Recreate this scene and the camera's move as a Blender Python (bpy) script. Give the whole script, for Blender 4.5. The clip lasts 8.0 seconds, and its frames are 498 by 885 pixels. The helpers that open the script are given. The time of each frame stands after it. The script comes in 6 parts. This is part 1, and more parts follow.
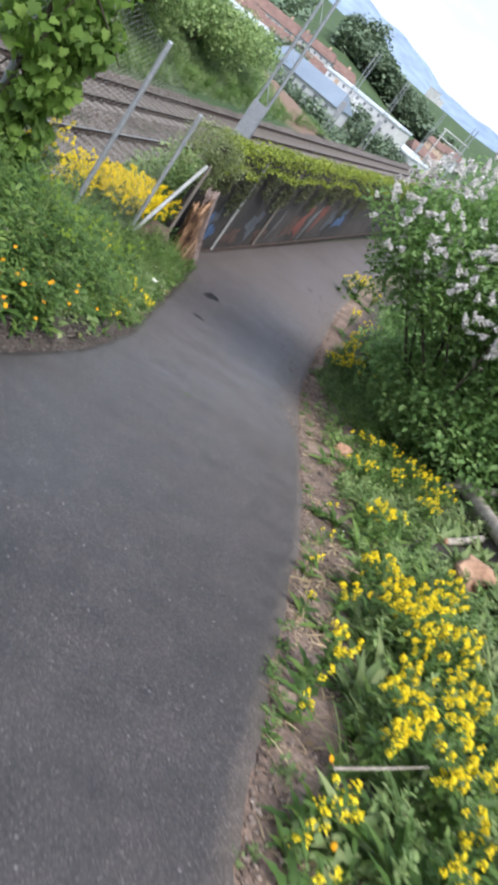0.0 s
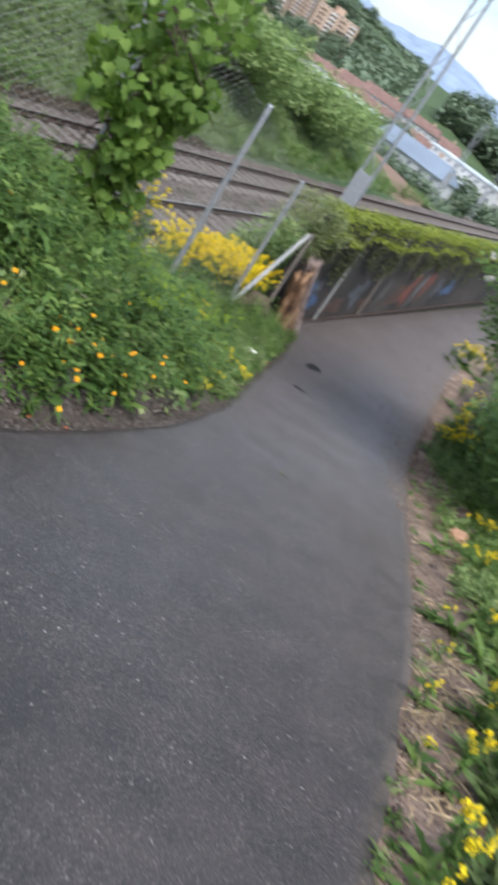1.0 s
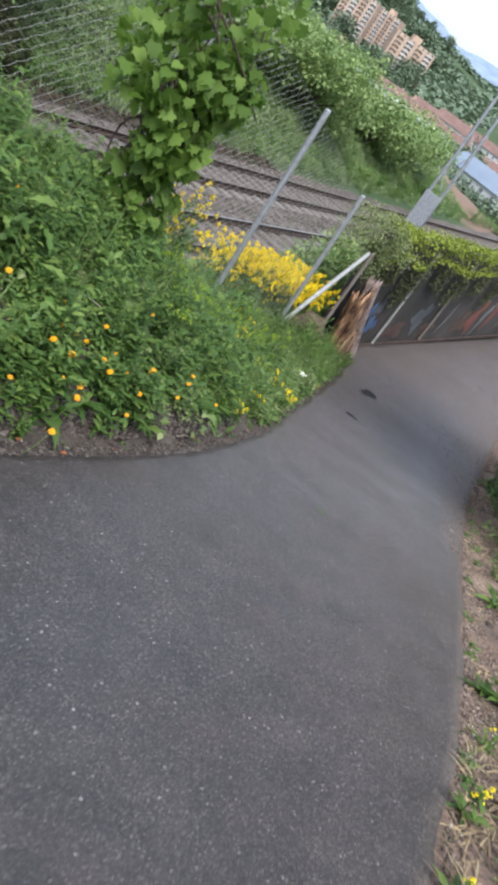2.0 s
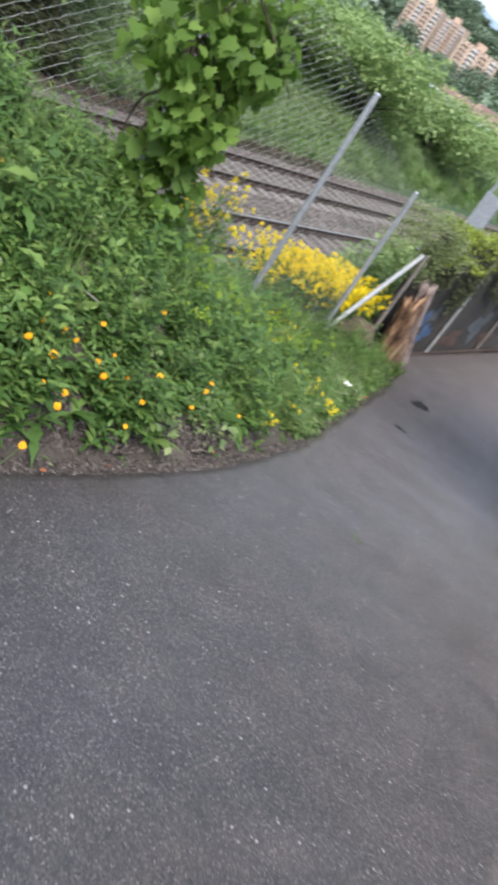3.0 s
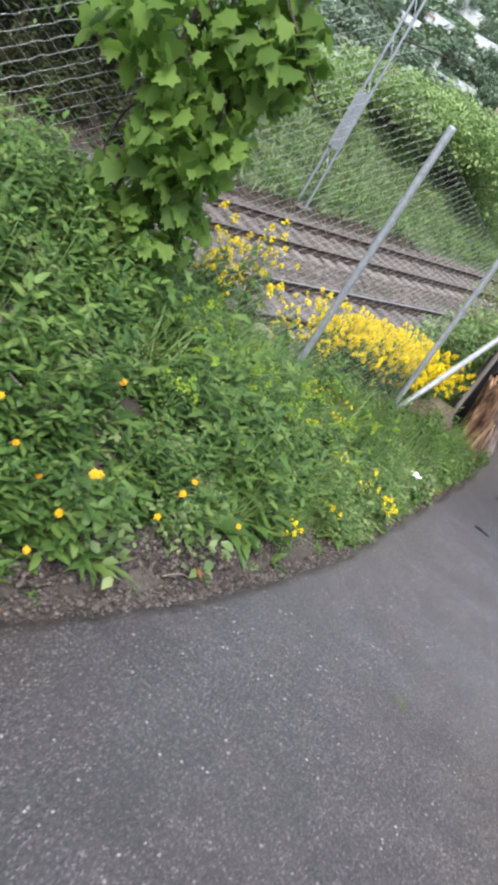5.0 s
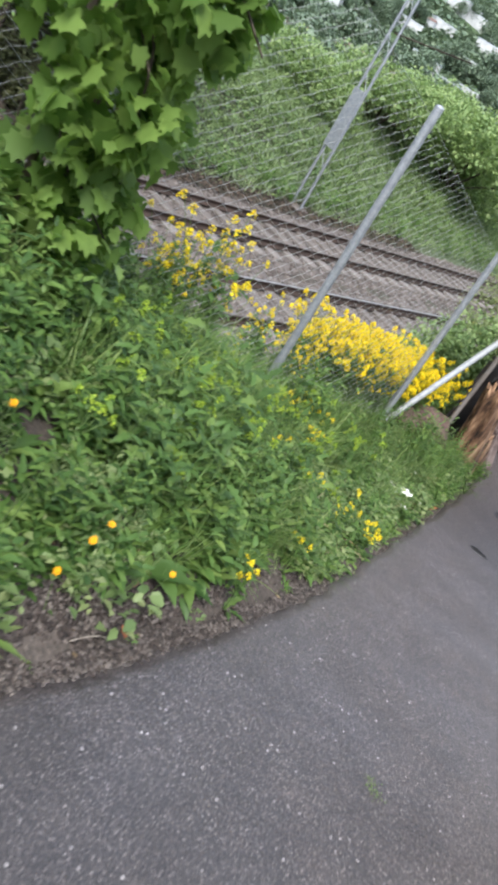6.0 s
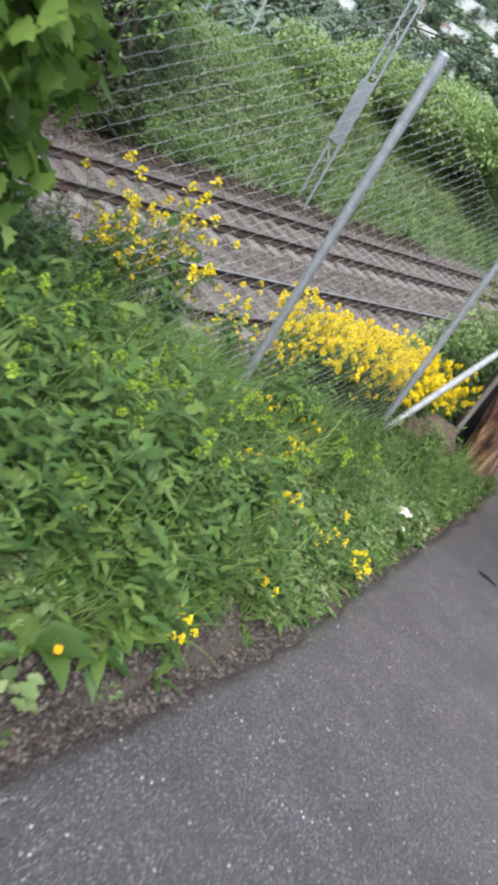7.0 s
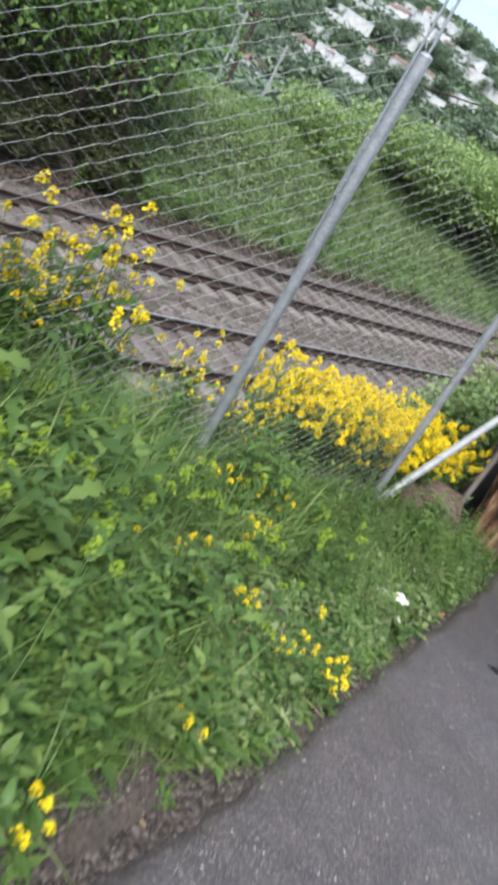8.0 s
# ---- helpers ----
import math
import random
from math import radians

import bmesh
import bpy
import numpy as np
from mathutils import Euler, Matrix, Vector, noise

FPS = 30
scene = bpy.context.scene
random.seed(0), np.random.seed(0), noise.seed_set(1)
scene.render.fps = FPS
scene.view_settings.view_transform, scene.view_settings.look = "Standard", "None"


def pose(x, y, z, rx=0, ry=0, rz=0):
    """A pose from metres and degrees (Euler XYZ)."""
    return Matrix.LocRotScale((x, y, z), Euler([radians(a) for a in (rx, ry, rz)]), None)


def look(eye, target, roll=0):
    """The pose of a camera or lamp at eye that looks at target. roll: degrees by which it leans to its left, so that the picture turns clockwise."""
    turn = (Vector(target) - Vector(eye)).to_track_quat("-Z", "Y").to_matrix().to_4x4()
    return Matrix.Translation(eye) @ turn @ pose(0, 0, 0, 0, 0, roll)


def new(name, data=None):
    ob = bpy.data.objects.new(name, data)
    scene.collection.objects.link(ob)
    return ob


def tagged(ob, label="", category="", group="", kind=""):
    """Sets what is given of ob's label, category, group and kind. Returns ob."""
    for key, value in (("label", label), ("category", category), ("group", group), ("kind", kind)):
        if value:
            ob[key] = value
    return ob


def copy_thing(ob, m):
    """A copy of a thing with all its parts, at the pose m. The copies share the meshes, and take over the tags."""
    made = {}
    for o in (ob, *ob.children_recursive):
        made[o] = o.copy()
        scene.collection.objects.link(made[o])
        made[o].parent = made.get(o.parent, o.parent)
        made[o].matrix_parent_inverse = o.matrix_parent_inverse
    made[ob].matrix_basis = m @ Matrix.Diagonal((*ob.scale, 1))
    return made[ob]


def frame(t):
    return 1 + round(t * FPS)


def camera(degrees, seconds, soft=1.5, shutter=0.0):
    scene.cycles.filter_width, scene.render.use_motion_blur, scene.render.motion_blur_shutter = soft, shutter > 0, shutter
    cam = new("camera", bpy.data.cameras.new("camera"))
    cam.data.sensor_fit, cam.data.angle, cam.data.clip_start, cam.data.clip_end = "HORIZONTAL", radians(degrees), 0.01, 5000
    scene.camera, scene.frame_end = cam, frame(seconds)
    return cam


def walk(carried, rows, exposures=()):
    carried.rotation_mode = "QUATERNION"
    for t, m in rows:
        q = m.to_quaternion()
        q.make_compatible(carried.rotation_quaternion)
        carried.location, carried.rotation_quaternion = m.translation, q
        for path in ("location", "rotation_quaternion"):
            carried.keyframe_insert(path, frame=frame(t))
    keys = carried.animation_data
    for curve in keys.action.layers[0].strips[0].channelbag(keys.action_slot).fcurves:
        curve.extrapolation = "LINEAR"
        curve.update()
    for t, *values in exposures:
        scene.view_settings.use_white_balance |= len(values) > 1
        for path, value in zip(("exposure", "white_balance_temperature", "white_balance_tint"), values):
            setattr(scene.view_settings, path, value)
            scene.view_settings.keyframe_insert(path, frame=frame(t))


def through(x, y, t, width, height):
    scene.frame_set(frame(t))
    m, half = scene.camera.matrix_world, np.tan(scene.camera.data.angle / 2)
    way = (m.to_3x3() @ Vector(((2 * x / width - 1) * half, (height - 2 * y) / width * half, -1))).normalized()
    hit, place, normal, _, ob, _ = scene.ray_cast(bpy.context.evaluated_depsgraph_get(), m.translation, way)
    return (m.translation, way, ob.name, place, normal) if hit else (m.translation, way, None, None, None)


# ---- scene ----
cam = camera(34.8, 8.0, soft=3.9, shutter=0.5)
PATH = [
    (0.0, 0.000, 0.000, 1.600, 59.06, -34.99, 3.78),
    (0.5, 0.027, 0.357, 1.509, 60.25, -32.65, 4.93),
    (1.0, 0.113, 0.710, 1.392, 59.67, -31.67, 11.79),
    (1.2, 0.158, 0.832, 1.371, 59.12, -30.43, 14.57),
    (2.5, 0.323, 1.714, 1.153, 57.91, -31.70, 18.58),
    (3.0, 0.391, 2.031, 1.075, 56.56, -30.41, 22.12),
    (3.5, 0.448, 2.388, 0.967, 54.33, -27.92, 28.36),
    (4.0, 0.478, 2.720, 0.905, 54.56, -28.02, 28.65),
    (4.5, 0.499, 3.105, 0.871, 57.47, -29.50, 29.59),
    (4.7, 0.488, 3.261, 0.813, 58.40, -28.98, 29.35),
    (5.8, 0.524, 3.980, 0.708, 58.35, -28.79, 30.04),
    (6.0, 0.502, 4.157, 0.663, 58.64, -28.58, 29.73),
    (6.5, 0.540, 4.580, 0.551, 58.96, -28.94, 29.82),
    (7.0, 0.481, 5.035, 0.431, 58.46, -28.72, 30.74),
    (7.5, 0.485, 5.489, 0.326, 59.17, -28.68, 30.96),
    (8.0, 0.474, 5.932, 0.277, 62.25, -28.12, 31.81),
]
walk(cam, [(t, pose(*p)) for t, *p in PATH], exposures=[(t, e, 6180, 10) for t, e in ((0.0, 0.34), (0.5, 0.19), (1.2, 0.25), (2.5, 0.38), (3.0, 0.52), (3.5, 0.80), (4.0, 0.92), (4.5, 0.80), (6.5, 0.56), (8.0, 0.46))])

# ---- light: a bright, broken overcast ----
SUN_EL, SUN_AZ = 52.0, 200.0
world = bpy.data.worlds.new("sky")
scene.world = world
world.use_nodes = True
wn, wl = world.node_tree.nodes, world.node_tree.links
wn.clear()
w_out, w_bg, w_sky = wn.new("ShaderNodeOutputWorld"), wn.new("ShaderNodeBackground"), wn.new("ShaderNodeTexSky")
w_sky.sky_type, w_sky.sun_disc = "NISHITA", False
w_sky.sun_elevation, w_sky.sun_rotation = radians(SUN_EL), radians(SUN_AZ)
w_sky.dust_density, w_sky.air_density = 2.0, 1.0
w_co, w_noise, w_ramp, w_mix = wn.new("ShaderNodeTexCoord"), wn.new("ShaderNodeTexNoise"), wn.new("ShaderNodeValToRGB"), wn.new("ShaderNodeMix")
w_map = wn.new("ShaderNodeMapping")
w_map.inputs["Scale"].default_value = (1.6, 1.6, 6.0)
w_map.inputs["Location"].default_value = (0.35, 0.2, 0.15)
w_noise.inputs["Scale"].default_value, w_noise.inputs["Detail"].default_value = 2.2, 6
w_ramp.color_ramp.elements[0].position, w_ramp.color_ramp.elements[1].position = 0.40, 0.66
w_mix.data_type = "RGBA"
w_mix.inputs["B"].default_value = (4.95, 5.0, 5.15, 1)
wl.new(w_co.outputs["Generated"], w_map.inputs["Vector"])
wl.new(w_map.outputs[0], w_noise.inputs["Vector"])
wl.new(w_noise.outputs[0], w_ramp.inputs[0])
wl.new(w_ramp.outputs[0], w_mix.inputs["Factor"])
wl.new(w_sky.outputs[0], w_mix.inputs["A"])
wl.new(w_mix.outputs["Result"], w_bg.inputs["Color"])
w_bg.inputs["Strength"].default_value = 0.205
wl.new(w_bg.outputs[0], w_out.inputs[0])
sun = new("sun", bpy.data.lights.new("sun", "SUN"))
sun.data.energy, sun.data.angle, sun.data.color = 4.3, radians(26), (1.0, 0.965, 0.905)
sun.matrix_world = look((0, 0, 60), (-40 * math.sin(radians(SUN_AZ)) * -1, -40 * math.cos(radians(SUN_AZ)), 60 - 40 * math.tan(radians(SUN_EL))))


# ---- materials ----
def material(name, rough=0.8, metal=0.0, spec=0.5):
    m = bpy.data.materials.new(name)
    m.use_nodes = True
    b = m.node_tree.nodes["Principled BSDF"]
    b.inputs["Roughness"].default_value, b.inputs["Metallic"].default_value = rough, metal
    b.inputs["Specular IOR Level"].default_value = spec
    return m, m.node_tree.nodes, m.node_tree.links, b


def ramp(n, l, source, stops):
    r = n.new("ShaderNodeValToRGB")
    while len(r.color_ramp.elements) < len(stops):
        r.color_ramp.elements.new(0.5)
    for e, (p, c) in zip(r.color_ramp.elements, stops):
        e.position, e.color = p, (*c, 1)
    l.new(source, r.inputs[0])
    return r.outputs[0]


def noise_tex(n, l, scale, detail=4, vec=None, rough=0.55):
    t = n.new("ShaderNodeTexNoise")
    t.inputs["Scale"].default_value, t.inputs["Detail"].default_value, t.inputs["Roughness"].default_value = scale, detail, rough
    l.new(vec or n.new("ShaderNodeTexCoord").outputs["Object"], t.inputs["Vector"])
    return t.outputs[0]


def blend(n, l, a, b, fac, mode="MIX"):
    x = n.new("ShaderNodeMix")
    x.data_type, x.blend_type = "RGBA", mode
    for s, v in (("A", a), ("B", b), ("Factor", fac)):
        if isinstance(v, (int, float)):
            x.inputs[s].default_value = v
        elif isinstance(v, tuple):
            x.inputs[s].default_value = (*v, 1)
        else:
            l.new(v, x.inputs[s])
    return x.outputs["Result"]


def bump(n, l, b, height, strength=0.4, dist=0.01):
    x = n.new("ShaderNodeBump")
    x.inputs["Strength"].default_value, x.inputs["Distance"].default_value = strength, dist
    l.new(height, x.inputs["Height"])
    l.new(x.outputs[0], b.inputs["Normal"])


def leaf_material(name, dark, mid, light, through=0.42, rough=0.5):
    """Leaves: each leaf its own green, veined with noise, letting some light through."""
    m, n, l, b = material(name, rough, spec=0.35)
    g = n.new("ShaderNodeNewGeometry")
    c = ramp(n, l, g.outputs["Random Per Island"], [(0.0, dark), (0.5, mid), (1.0, light)])
    c = blend(n, l, c, ramp(n, l, noise_tex(n, l, 1.3, 3), [(0.35, (0.8, 0.83, 0.75)), (0.65, (1.15, 1.12, 1.1))]), 1.0, "MULTIPLY")
    l.new(c, b.inputs["Base Color"])
    t, mix = n.new("ShaderNodeBsdfTranslucent"), n.new("ShaderNodeMixShader")
    l.new(blend(n, l, c, (0.95, 1.0, 0.5), 0.35, "MULTIPLY"), t.inputs["Color"])
    mix.inputs[0].default_value = through
    l.new(b.outputs[0], mix.inputs[1])
    l.new(t.outputs[0], mix.inputs[2])
    l.new(mix.outputs[0], n["Material Output"].inputs["Surface"])
    return m


def plain_material(name, c1, c2, scale=6, rough=0.8, metal=0.0, relief=0.3, dist=0.01, fine=60, spec=0.4):
    """Two tones at a coarse scale, speckled at a fine one, with relief."""
    m, n, l, b = material(name, rough, metal, spec)
    coarse, small = noise_tex(n, l, scale, 5), noise_tex(n, l, fine, 3)
    c = ramp(n, l, coarse, [(0.3, c1), (0.7, c2)])
    c = blend(n, l, c, ramp(n, l, small, [(0.3, (0.72, 0.72, 0.72)), (0.7, (1.2, 1.2, 1.2))]), 0.7, "MULTIPLY")
    l.new(c, b.inputs["Base Color"])
    if relief:
        bump(n, l, b, small, relief, dist)
    return m


def asphalt_material():
    """Worn asphalt: stones of many greys, a polished band, brown earth washed over it, darker patches and a painted
    sheen.
    """
    m, n, l, b = material("asphalt", 0.5, spec=0.9)
    vor, coarse = n.new("ShaderNodeTexVoronoi"), n.new("ShaderNodeTexVoronoi")
    vor.inputs["Scale"].default_value, coarse.inputs["Scale"].default_value = 175, 62
    co = n.new("ShaderNodeTexCoord").outputs["Object"]
    l.new(co, vor.inputs["Vector"])
    l.new(co, coarse.inputs["Vector"])
    grit = ramp(n, l, vor.outputs["Color"], [(0.0, (0.0086, 0.0074, 0.0071)), (0.5, (0.0212, 0.0188, 0.0180)), (0.8, (0.046, 0.041, 0.0393)), (1.0, (0.13, 0.121, 0.116))])
    pale = ramp(n, l, coarse.outputs["Color"], [(0.86, (0, 0, 0)), (0.93, (1, 1, 1))])
    near = ramp(n, l, coarse.outputs["Distance"], [(0.28, (1, 1, 1)), (0.42, (0, 0, 0))])
    fleck = blend(n, l, pale, near, 1.0, "MULTIPLY")
    c = blend(n, l, grit, (0.27, 0.265, 0.26), blend(n, l, (0.0, 0.0, 0.0), fleck, 0.75))
    big = noise_tex(n, l, 0.55, 5, co)
    c = blend(n, l, c, ramp(n, l, big, [(0.34, (0.86, 0.78, 0.74)), (0.5, (1.0, 0.96, 0.96)), (0.66, (1.10, 1.09, 1.17))]), 1.0, "MULTIPLY")
    patch = noise_tex(n, l, 4.0, 6, co)
    c = blend(n, l, c, ramp(n, l, patch, [(0.32, (0.74, 0.73, 0.72)), (0.55, (1.0, 1.0, 1.0)), (0.72, (1.18, 1.16, 1.14))]), 0.8, "MULTIPLY")
    # sheen seen at a low angle, put into the colour as paler asphalt
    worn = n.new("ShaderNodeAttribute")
    worn.attribute_name = "painted_sheen"
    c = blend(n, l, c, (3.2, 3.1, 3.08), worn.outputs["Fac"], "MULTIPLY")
    earth, darkened = n.new("ShaderNodeAttribute"), n.new("ShaderNodeAttribute")
    earth.attribute_name, darkened.attribute_name = "washed_earth", "darkened"
    ragged = ramp(n, l, blend(n, l, earth.outputs["Fac"], patch, 0.32), [(0.20, (0, 0, 0)), (0.80, (1, 1, 1))])
    c = blend(n, l, c, ramp(n, l, vor.outputs["Color"], [(0.1, (0.065, 0.050, 0.042)), (0.6, (0.115, 0.09, 0.078)), (1.0, (0.22, 0.185, 0.165))]), blend(n, l, (0.0, 0.0, 0.0), ragged, 0.85))
    # darker, browner colour where the mask and the patch noise run high
    darkening = ramp(n, l, blend(n, l, darkened.outputs["Fac"], patch, 0.4), [(0.36, (0, 0, 0)), (0.6, (1, 1, 1))])
    c = blend(n, l, c, (0.6, 0.55, 0.52), blend(n, l, (0.0, 0.0, 0.0), darkening, 0.35), "MULTIPLY")
    l.new(c, b.inputs["Base Color"])
    rough = ramp(n, l, big, [(0.35, (0.54, 0.54, 0.54)), (0.62, (0.42, 0.42, 0.42))])
    l.new(blend(n, l, rough, (0.75, 0.75, 0.75), ragged), b.inputs["Roughness"])
    bump(n, l, b, vor.outputs["Distance"], 0.34, 0.004)
    return m


def graffiti_material():
    """A grey concrete wall with faded patches of spray paint near its foot."""
    m, n, l, b = material("sprayed_concrete", 0.85)
    co = n.new("ShaderNodeTexCoord").outputs["Object"]
    mp = n.new("ShaderNodeMapping")
    mp.inputs["Scale"].default_value = (0.55, 0.55, 0.8)
    l.new(co, mp.inputs["Vector"])
    base = ramp(n, l, noise_tex(n, l, 2.2, 6, co), [(0.3, (0.020, 0.017, 0.015)), (0.7, (0.052, 0.045, 0.041))])
    stain = ramp(n, l, noise_tex(n, l, 0.9, 5, mp.outputs[0]), [(0.42, (0.013, 0.012, 0.011)), (0.55, (0.042, 0.033, 0.028)), (0.7, (0.07, 0.062, 0.058))])
    c = blend(n, l, base, stain, 0.75)
    l.new(c, b.inputs["Base Color"])
    bump(n, l, b, noise_tex(n, l, 30, 4, co), 0.4, 0.01)
    return m


def torn_wood_material():
    """Torn tan heartwood with dark fibres running up the trunk."""
    m, n, l, b = material("torn_wood", 0.85)
    mp = n.new("ShaderNodeMapping")
    mp.inputs["Scale"].default_value = (14, 14, 1.3)
    l.new(n.new("ShaderNodeTexCoord").outputs["Object"], mp.inputs["Vector"])
    fibre, blotch = noise_tex(n, l, 1.0, 6, mp.outputs[0]), noise_tex(n, l, 3.2, 4)
    c = ramp(n, l, fibre, [(0.36, (0.03, 0.018, 0.012)), (0.46, (0.16, 0.085, 0.045)), (0.58, (0.36, 0.215, 0.125)), (0.7, (0.46, 0.31, 0.2))])
    c = blend(n, l, c, ramp(n, l, blotch, [(0.4, (0.35, 0.3, 0.28)), (0.56, (1.0, 1.0, 1.0))]), 0.9, "MULTIPLY")
    l.new(c, b.inputs["Base Color"])
    bump(n, l, b, fibre, 0.9, 0.03)
    return m


ASPHALT = asphalt_material()
OCHRE = torn_wood_material()
TORN_BARK = plain_material("pinkish_torn_bark", (0.12, 0.085, 0.075), (0.40, 0.31, 0.285), 5, 0.9, relief=0.8, dist=0.03, fine=26)
BALLAST = plain_material("ballast", (0.085, 0.07, 0.062), (0.17, 0.145, 0.13), 0.9, 0.95, relief=1.0, dist=0.08, fine=16)
SLEEPER = plain_material("sleeper_concrete", (0.10, 0.085, 0.075), (0.19, 0.17, 0.155), 1.5, 0.9, relief=0.2)
RUST = plain_material("rusty_steel", (0.035, 0.025, 0.02), (0.075, 0.05, 0.04), 4, 0.75, 0.3)
RAILHEAD = plain_material("worn_rail", (0.30, 0.29, 0.28), (0.46, 0.45, 0.44), 8, 0.42, 0.8, relief=0.05)
DULL_RAIL = plain_material("dull_rail", (0.10, 0.085, 0.075), (0.19, 0.165, 0.15), 8, 0.55, 0.5, relief=0.05)
ZINC = plain_material("galvanised_steel", (0.30, 0.32, 0.35), (0.42, 0.44, 0.47), 14, 0.5, 0.6, relief=0.06, dist=0.002, fine=90)
PALE_TUBE = plain_material("pale_weathered_tube", (0.26, 0.27, 0.275), (0.38, 0.385, 0.38), 12, 0.6, 0.3, relief=0.05)
WIRE = plain_material("fence_wire", (0.30, 0.31, 0.30), (0.44, 0.45, 0.44), 20, 0.5, 0.5, relief=0)
BARK = plain_material("bark", (0.045, 0.035, 0.026), (0.12, 0.095, 0.07), 5, 0.95, relief=0.8, dist=0.02, fine=30)
DEADWOOD = plain_material("grey_dead_wood", (0.20, 0.17, 0.14), (0.42, 0.38, 0.33), 6, 0.9, relief=0.5, dist=0.01, fine=35)
ROCK = plain_material("reddish_rock", (0.28, 0.15, 0.09), (0.46, 0.30, 0.20), 3.5, 0.9, relief=0.7, dist=0.03, fine=22)
CUT_WOOD = plain_material("ochre_broken_wood", (0.14, 0.075, 0.04), (0.42, 0.255, 0.15), 3.5, 0.85, relief=0.8, dist=0.03, fine=18)
WALL = graffiti_material()
WHITE_WALL = plain_material("white_render", (0.40, 0.405, 0.41), (0.56, 0.56, 0.56), 0.2, 0.9, relief=0)
BEIGE_WALL = plain_material("beige_render", (0.37, 0.265, 0.20), (0.50, 0.375, 0.29), 0.1, 0.9, relief=0)
GREY_WALL = plain_material("grey_render", (0.34, 0.35, 0.37), (0.5, 0.51, 0.53), 0.2, 0.9, relief=0)
TILE_ROOF = plain_material("clay_roof", (0.13, 0.08, 0.07), (0.22, 0.14, 0.12), 0.4, 0.9, relief=0)
FLAT_ROOF = plain_material("pale_metal_roof", (0.46, 0.52, 0.58), (0.66, 0.71, 0.76), 0.1, 0.7, relief=0)
BLUE_ROOF = plain_material("blue_grey_metal_roof", (0.15, 0.19, 0.25), (0.21, 0.26, 0.33), 0.1, 0.7, relief=0)
# pane colour lightened to paint in haze and reflected sky
GLASSY = plain_material("haze_paled_window", (0.10, 0.11, 0.13), (0.19, 0.20, 0.22), 0.5, 0.25, relief=0)
# pale blue base colour paints the haze of distance onto the ridge
MOUNTAIN = plain_material("haze_painted_mountain", (0.20, 0.27, 0.38), (0.24, 0.31, 0.42), 0.002, 1.0, relief=0, fine=0.02)
WEED = leaf_material("weed_leaf", (0.065, 0.122, 0.033), (0.112, 0.206, 0.053), (0.213, 0.306, 0.085))
WEED_DEEP = leaf_material("deep_weed_leaf", (0.048, 0.102, 0.028), (0.092, 0.172, 0.044), (0.168, 0.262, 0.066))
WEED_PALE = leaf_material("pale_weed_leaf", (0.107, 0.170, 0.067), (0.183, 0.261, 0.100), (0.304, 0.353, 0.166))
GRASS = leaf_material("grass_blade", (0.083, 0.152, 0.036), (0.147, 0.249, 0.065), (0.277, 0.347, 0.129))
MAPLE = leaf_material("maple_leaf", (0.092, 0.166, 0.036), (0.155, 0.262, 0.056), (0.245, 0.365, 0.09), 0.6, 0.6)
LILAC = leaf_material("lilac_leaf", (0.11, 0.21, 0.065), (0.19, 0.32, 0.11), (0.30, 0.44, 0.17), 0.5)
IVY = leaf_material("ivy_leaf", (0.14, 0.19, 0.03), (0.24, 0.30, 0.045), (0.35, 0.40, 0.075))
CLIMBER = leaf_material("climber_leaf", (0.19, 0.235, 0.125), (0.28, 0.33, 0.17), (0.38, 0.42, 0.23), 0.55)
# darker copy of the ivy leaf with shade painted into its colour
SHADE_LEAF = leaf_material("shade_painted_leaf", (0.058, 0.066, 0.036), (0.092, 0.104, 0.052), (0.145, 0.155, 0.08))
SHRUB = leaf_material("shrub_leaf", (0.155, 0.245, 0.095), (0.245, 0.345, 0.135), (0.37, 0.465, 0.205))
SHRUB_DARK = leaf_material("dark_shrub_leaf", (0.078, 0.158, 0.040), (0.135, 0.241, 0.063), (0.222, 0.343, 0.098))
BANK_GRASS = leaf_material("bank_grass_blade", (0.165, 0.235, 0.115), (0.24, 0.325, 0.16), (0.33, 0.41, 0.225))
BANK_LEAF = leaf_material("bank_leaf", (0.11, 0.18, 0.075), (0.18, 0.27, 0.11), (0.29, 0.38, 0.17))
DARK_LITTER = leaf_material("dark_dead_leaf", (0.03, 0.022, 0.018), (0.065, 0.046, 0.036), (0.12, 0.085, 0.065), 0.1, 0.85)
# leaf green paled and blued to paint in the haze over distant trees
HAZE_LEAF = leaf_material("haze_painted_leaf", (0.100, 0.146, 0.104), (0.148, 0.206, 0.140), (0.212, 0.272, 0.186), 0.2)
YELLOW = leaf_material("yellow_petal", (0.800, 0.595, 0.007), (0.890, 0.710, 0.010), (0.940, 0.810, 0.024), 0.3, 0.6)
ORANGE = leaf_material("orange_petal", (0.84, 0.36, 0.004), (0.90, 0.45, 0.006), (0.93, 0.54, 0.010), 0.3, 0.6)
PINKISH = leaf_material("pale_lilac_petal", (0.60, 0.54, 0.62), (0.73, 0.69, 0.75), (0.85, 0.83, 0.86), 0.25, 0.6)
WHITE_PETAL = leaf_material("white_petal", (0.7, 0.7, 0.66), (0.8, 0.8, 0.76), (0.86, 0.86, 0.84), 0.25, 0.6)
STEM = plain_material("green_stem", (0.07, 0.12, 0.03), (0.13, 0.19, 0.06), 8, 0.7, relief=0)
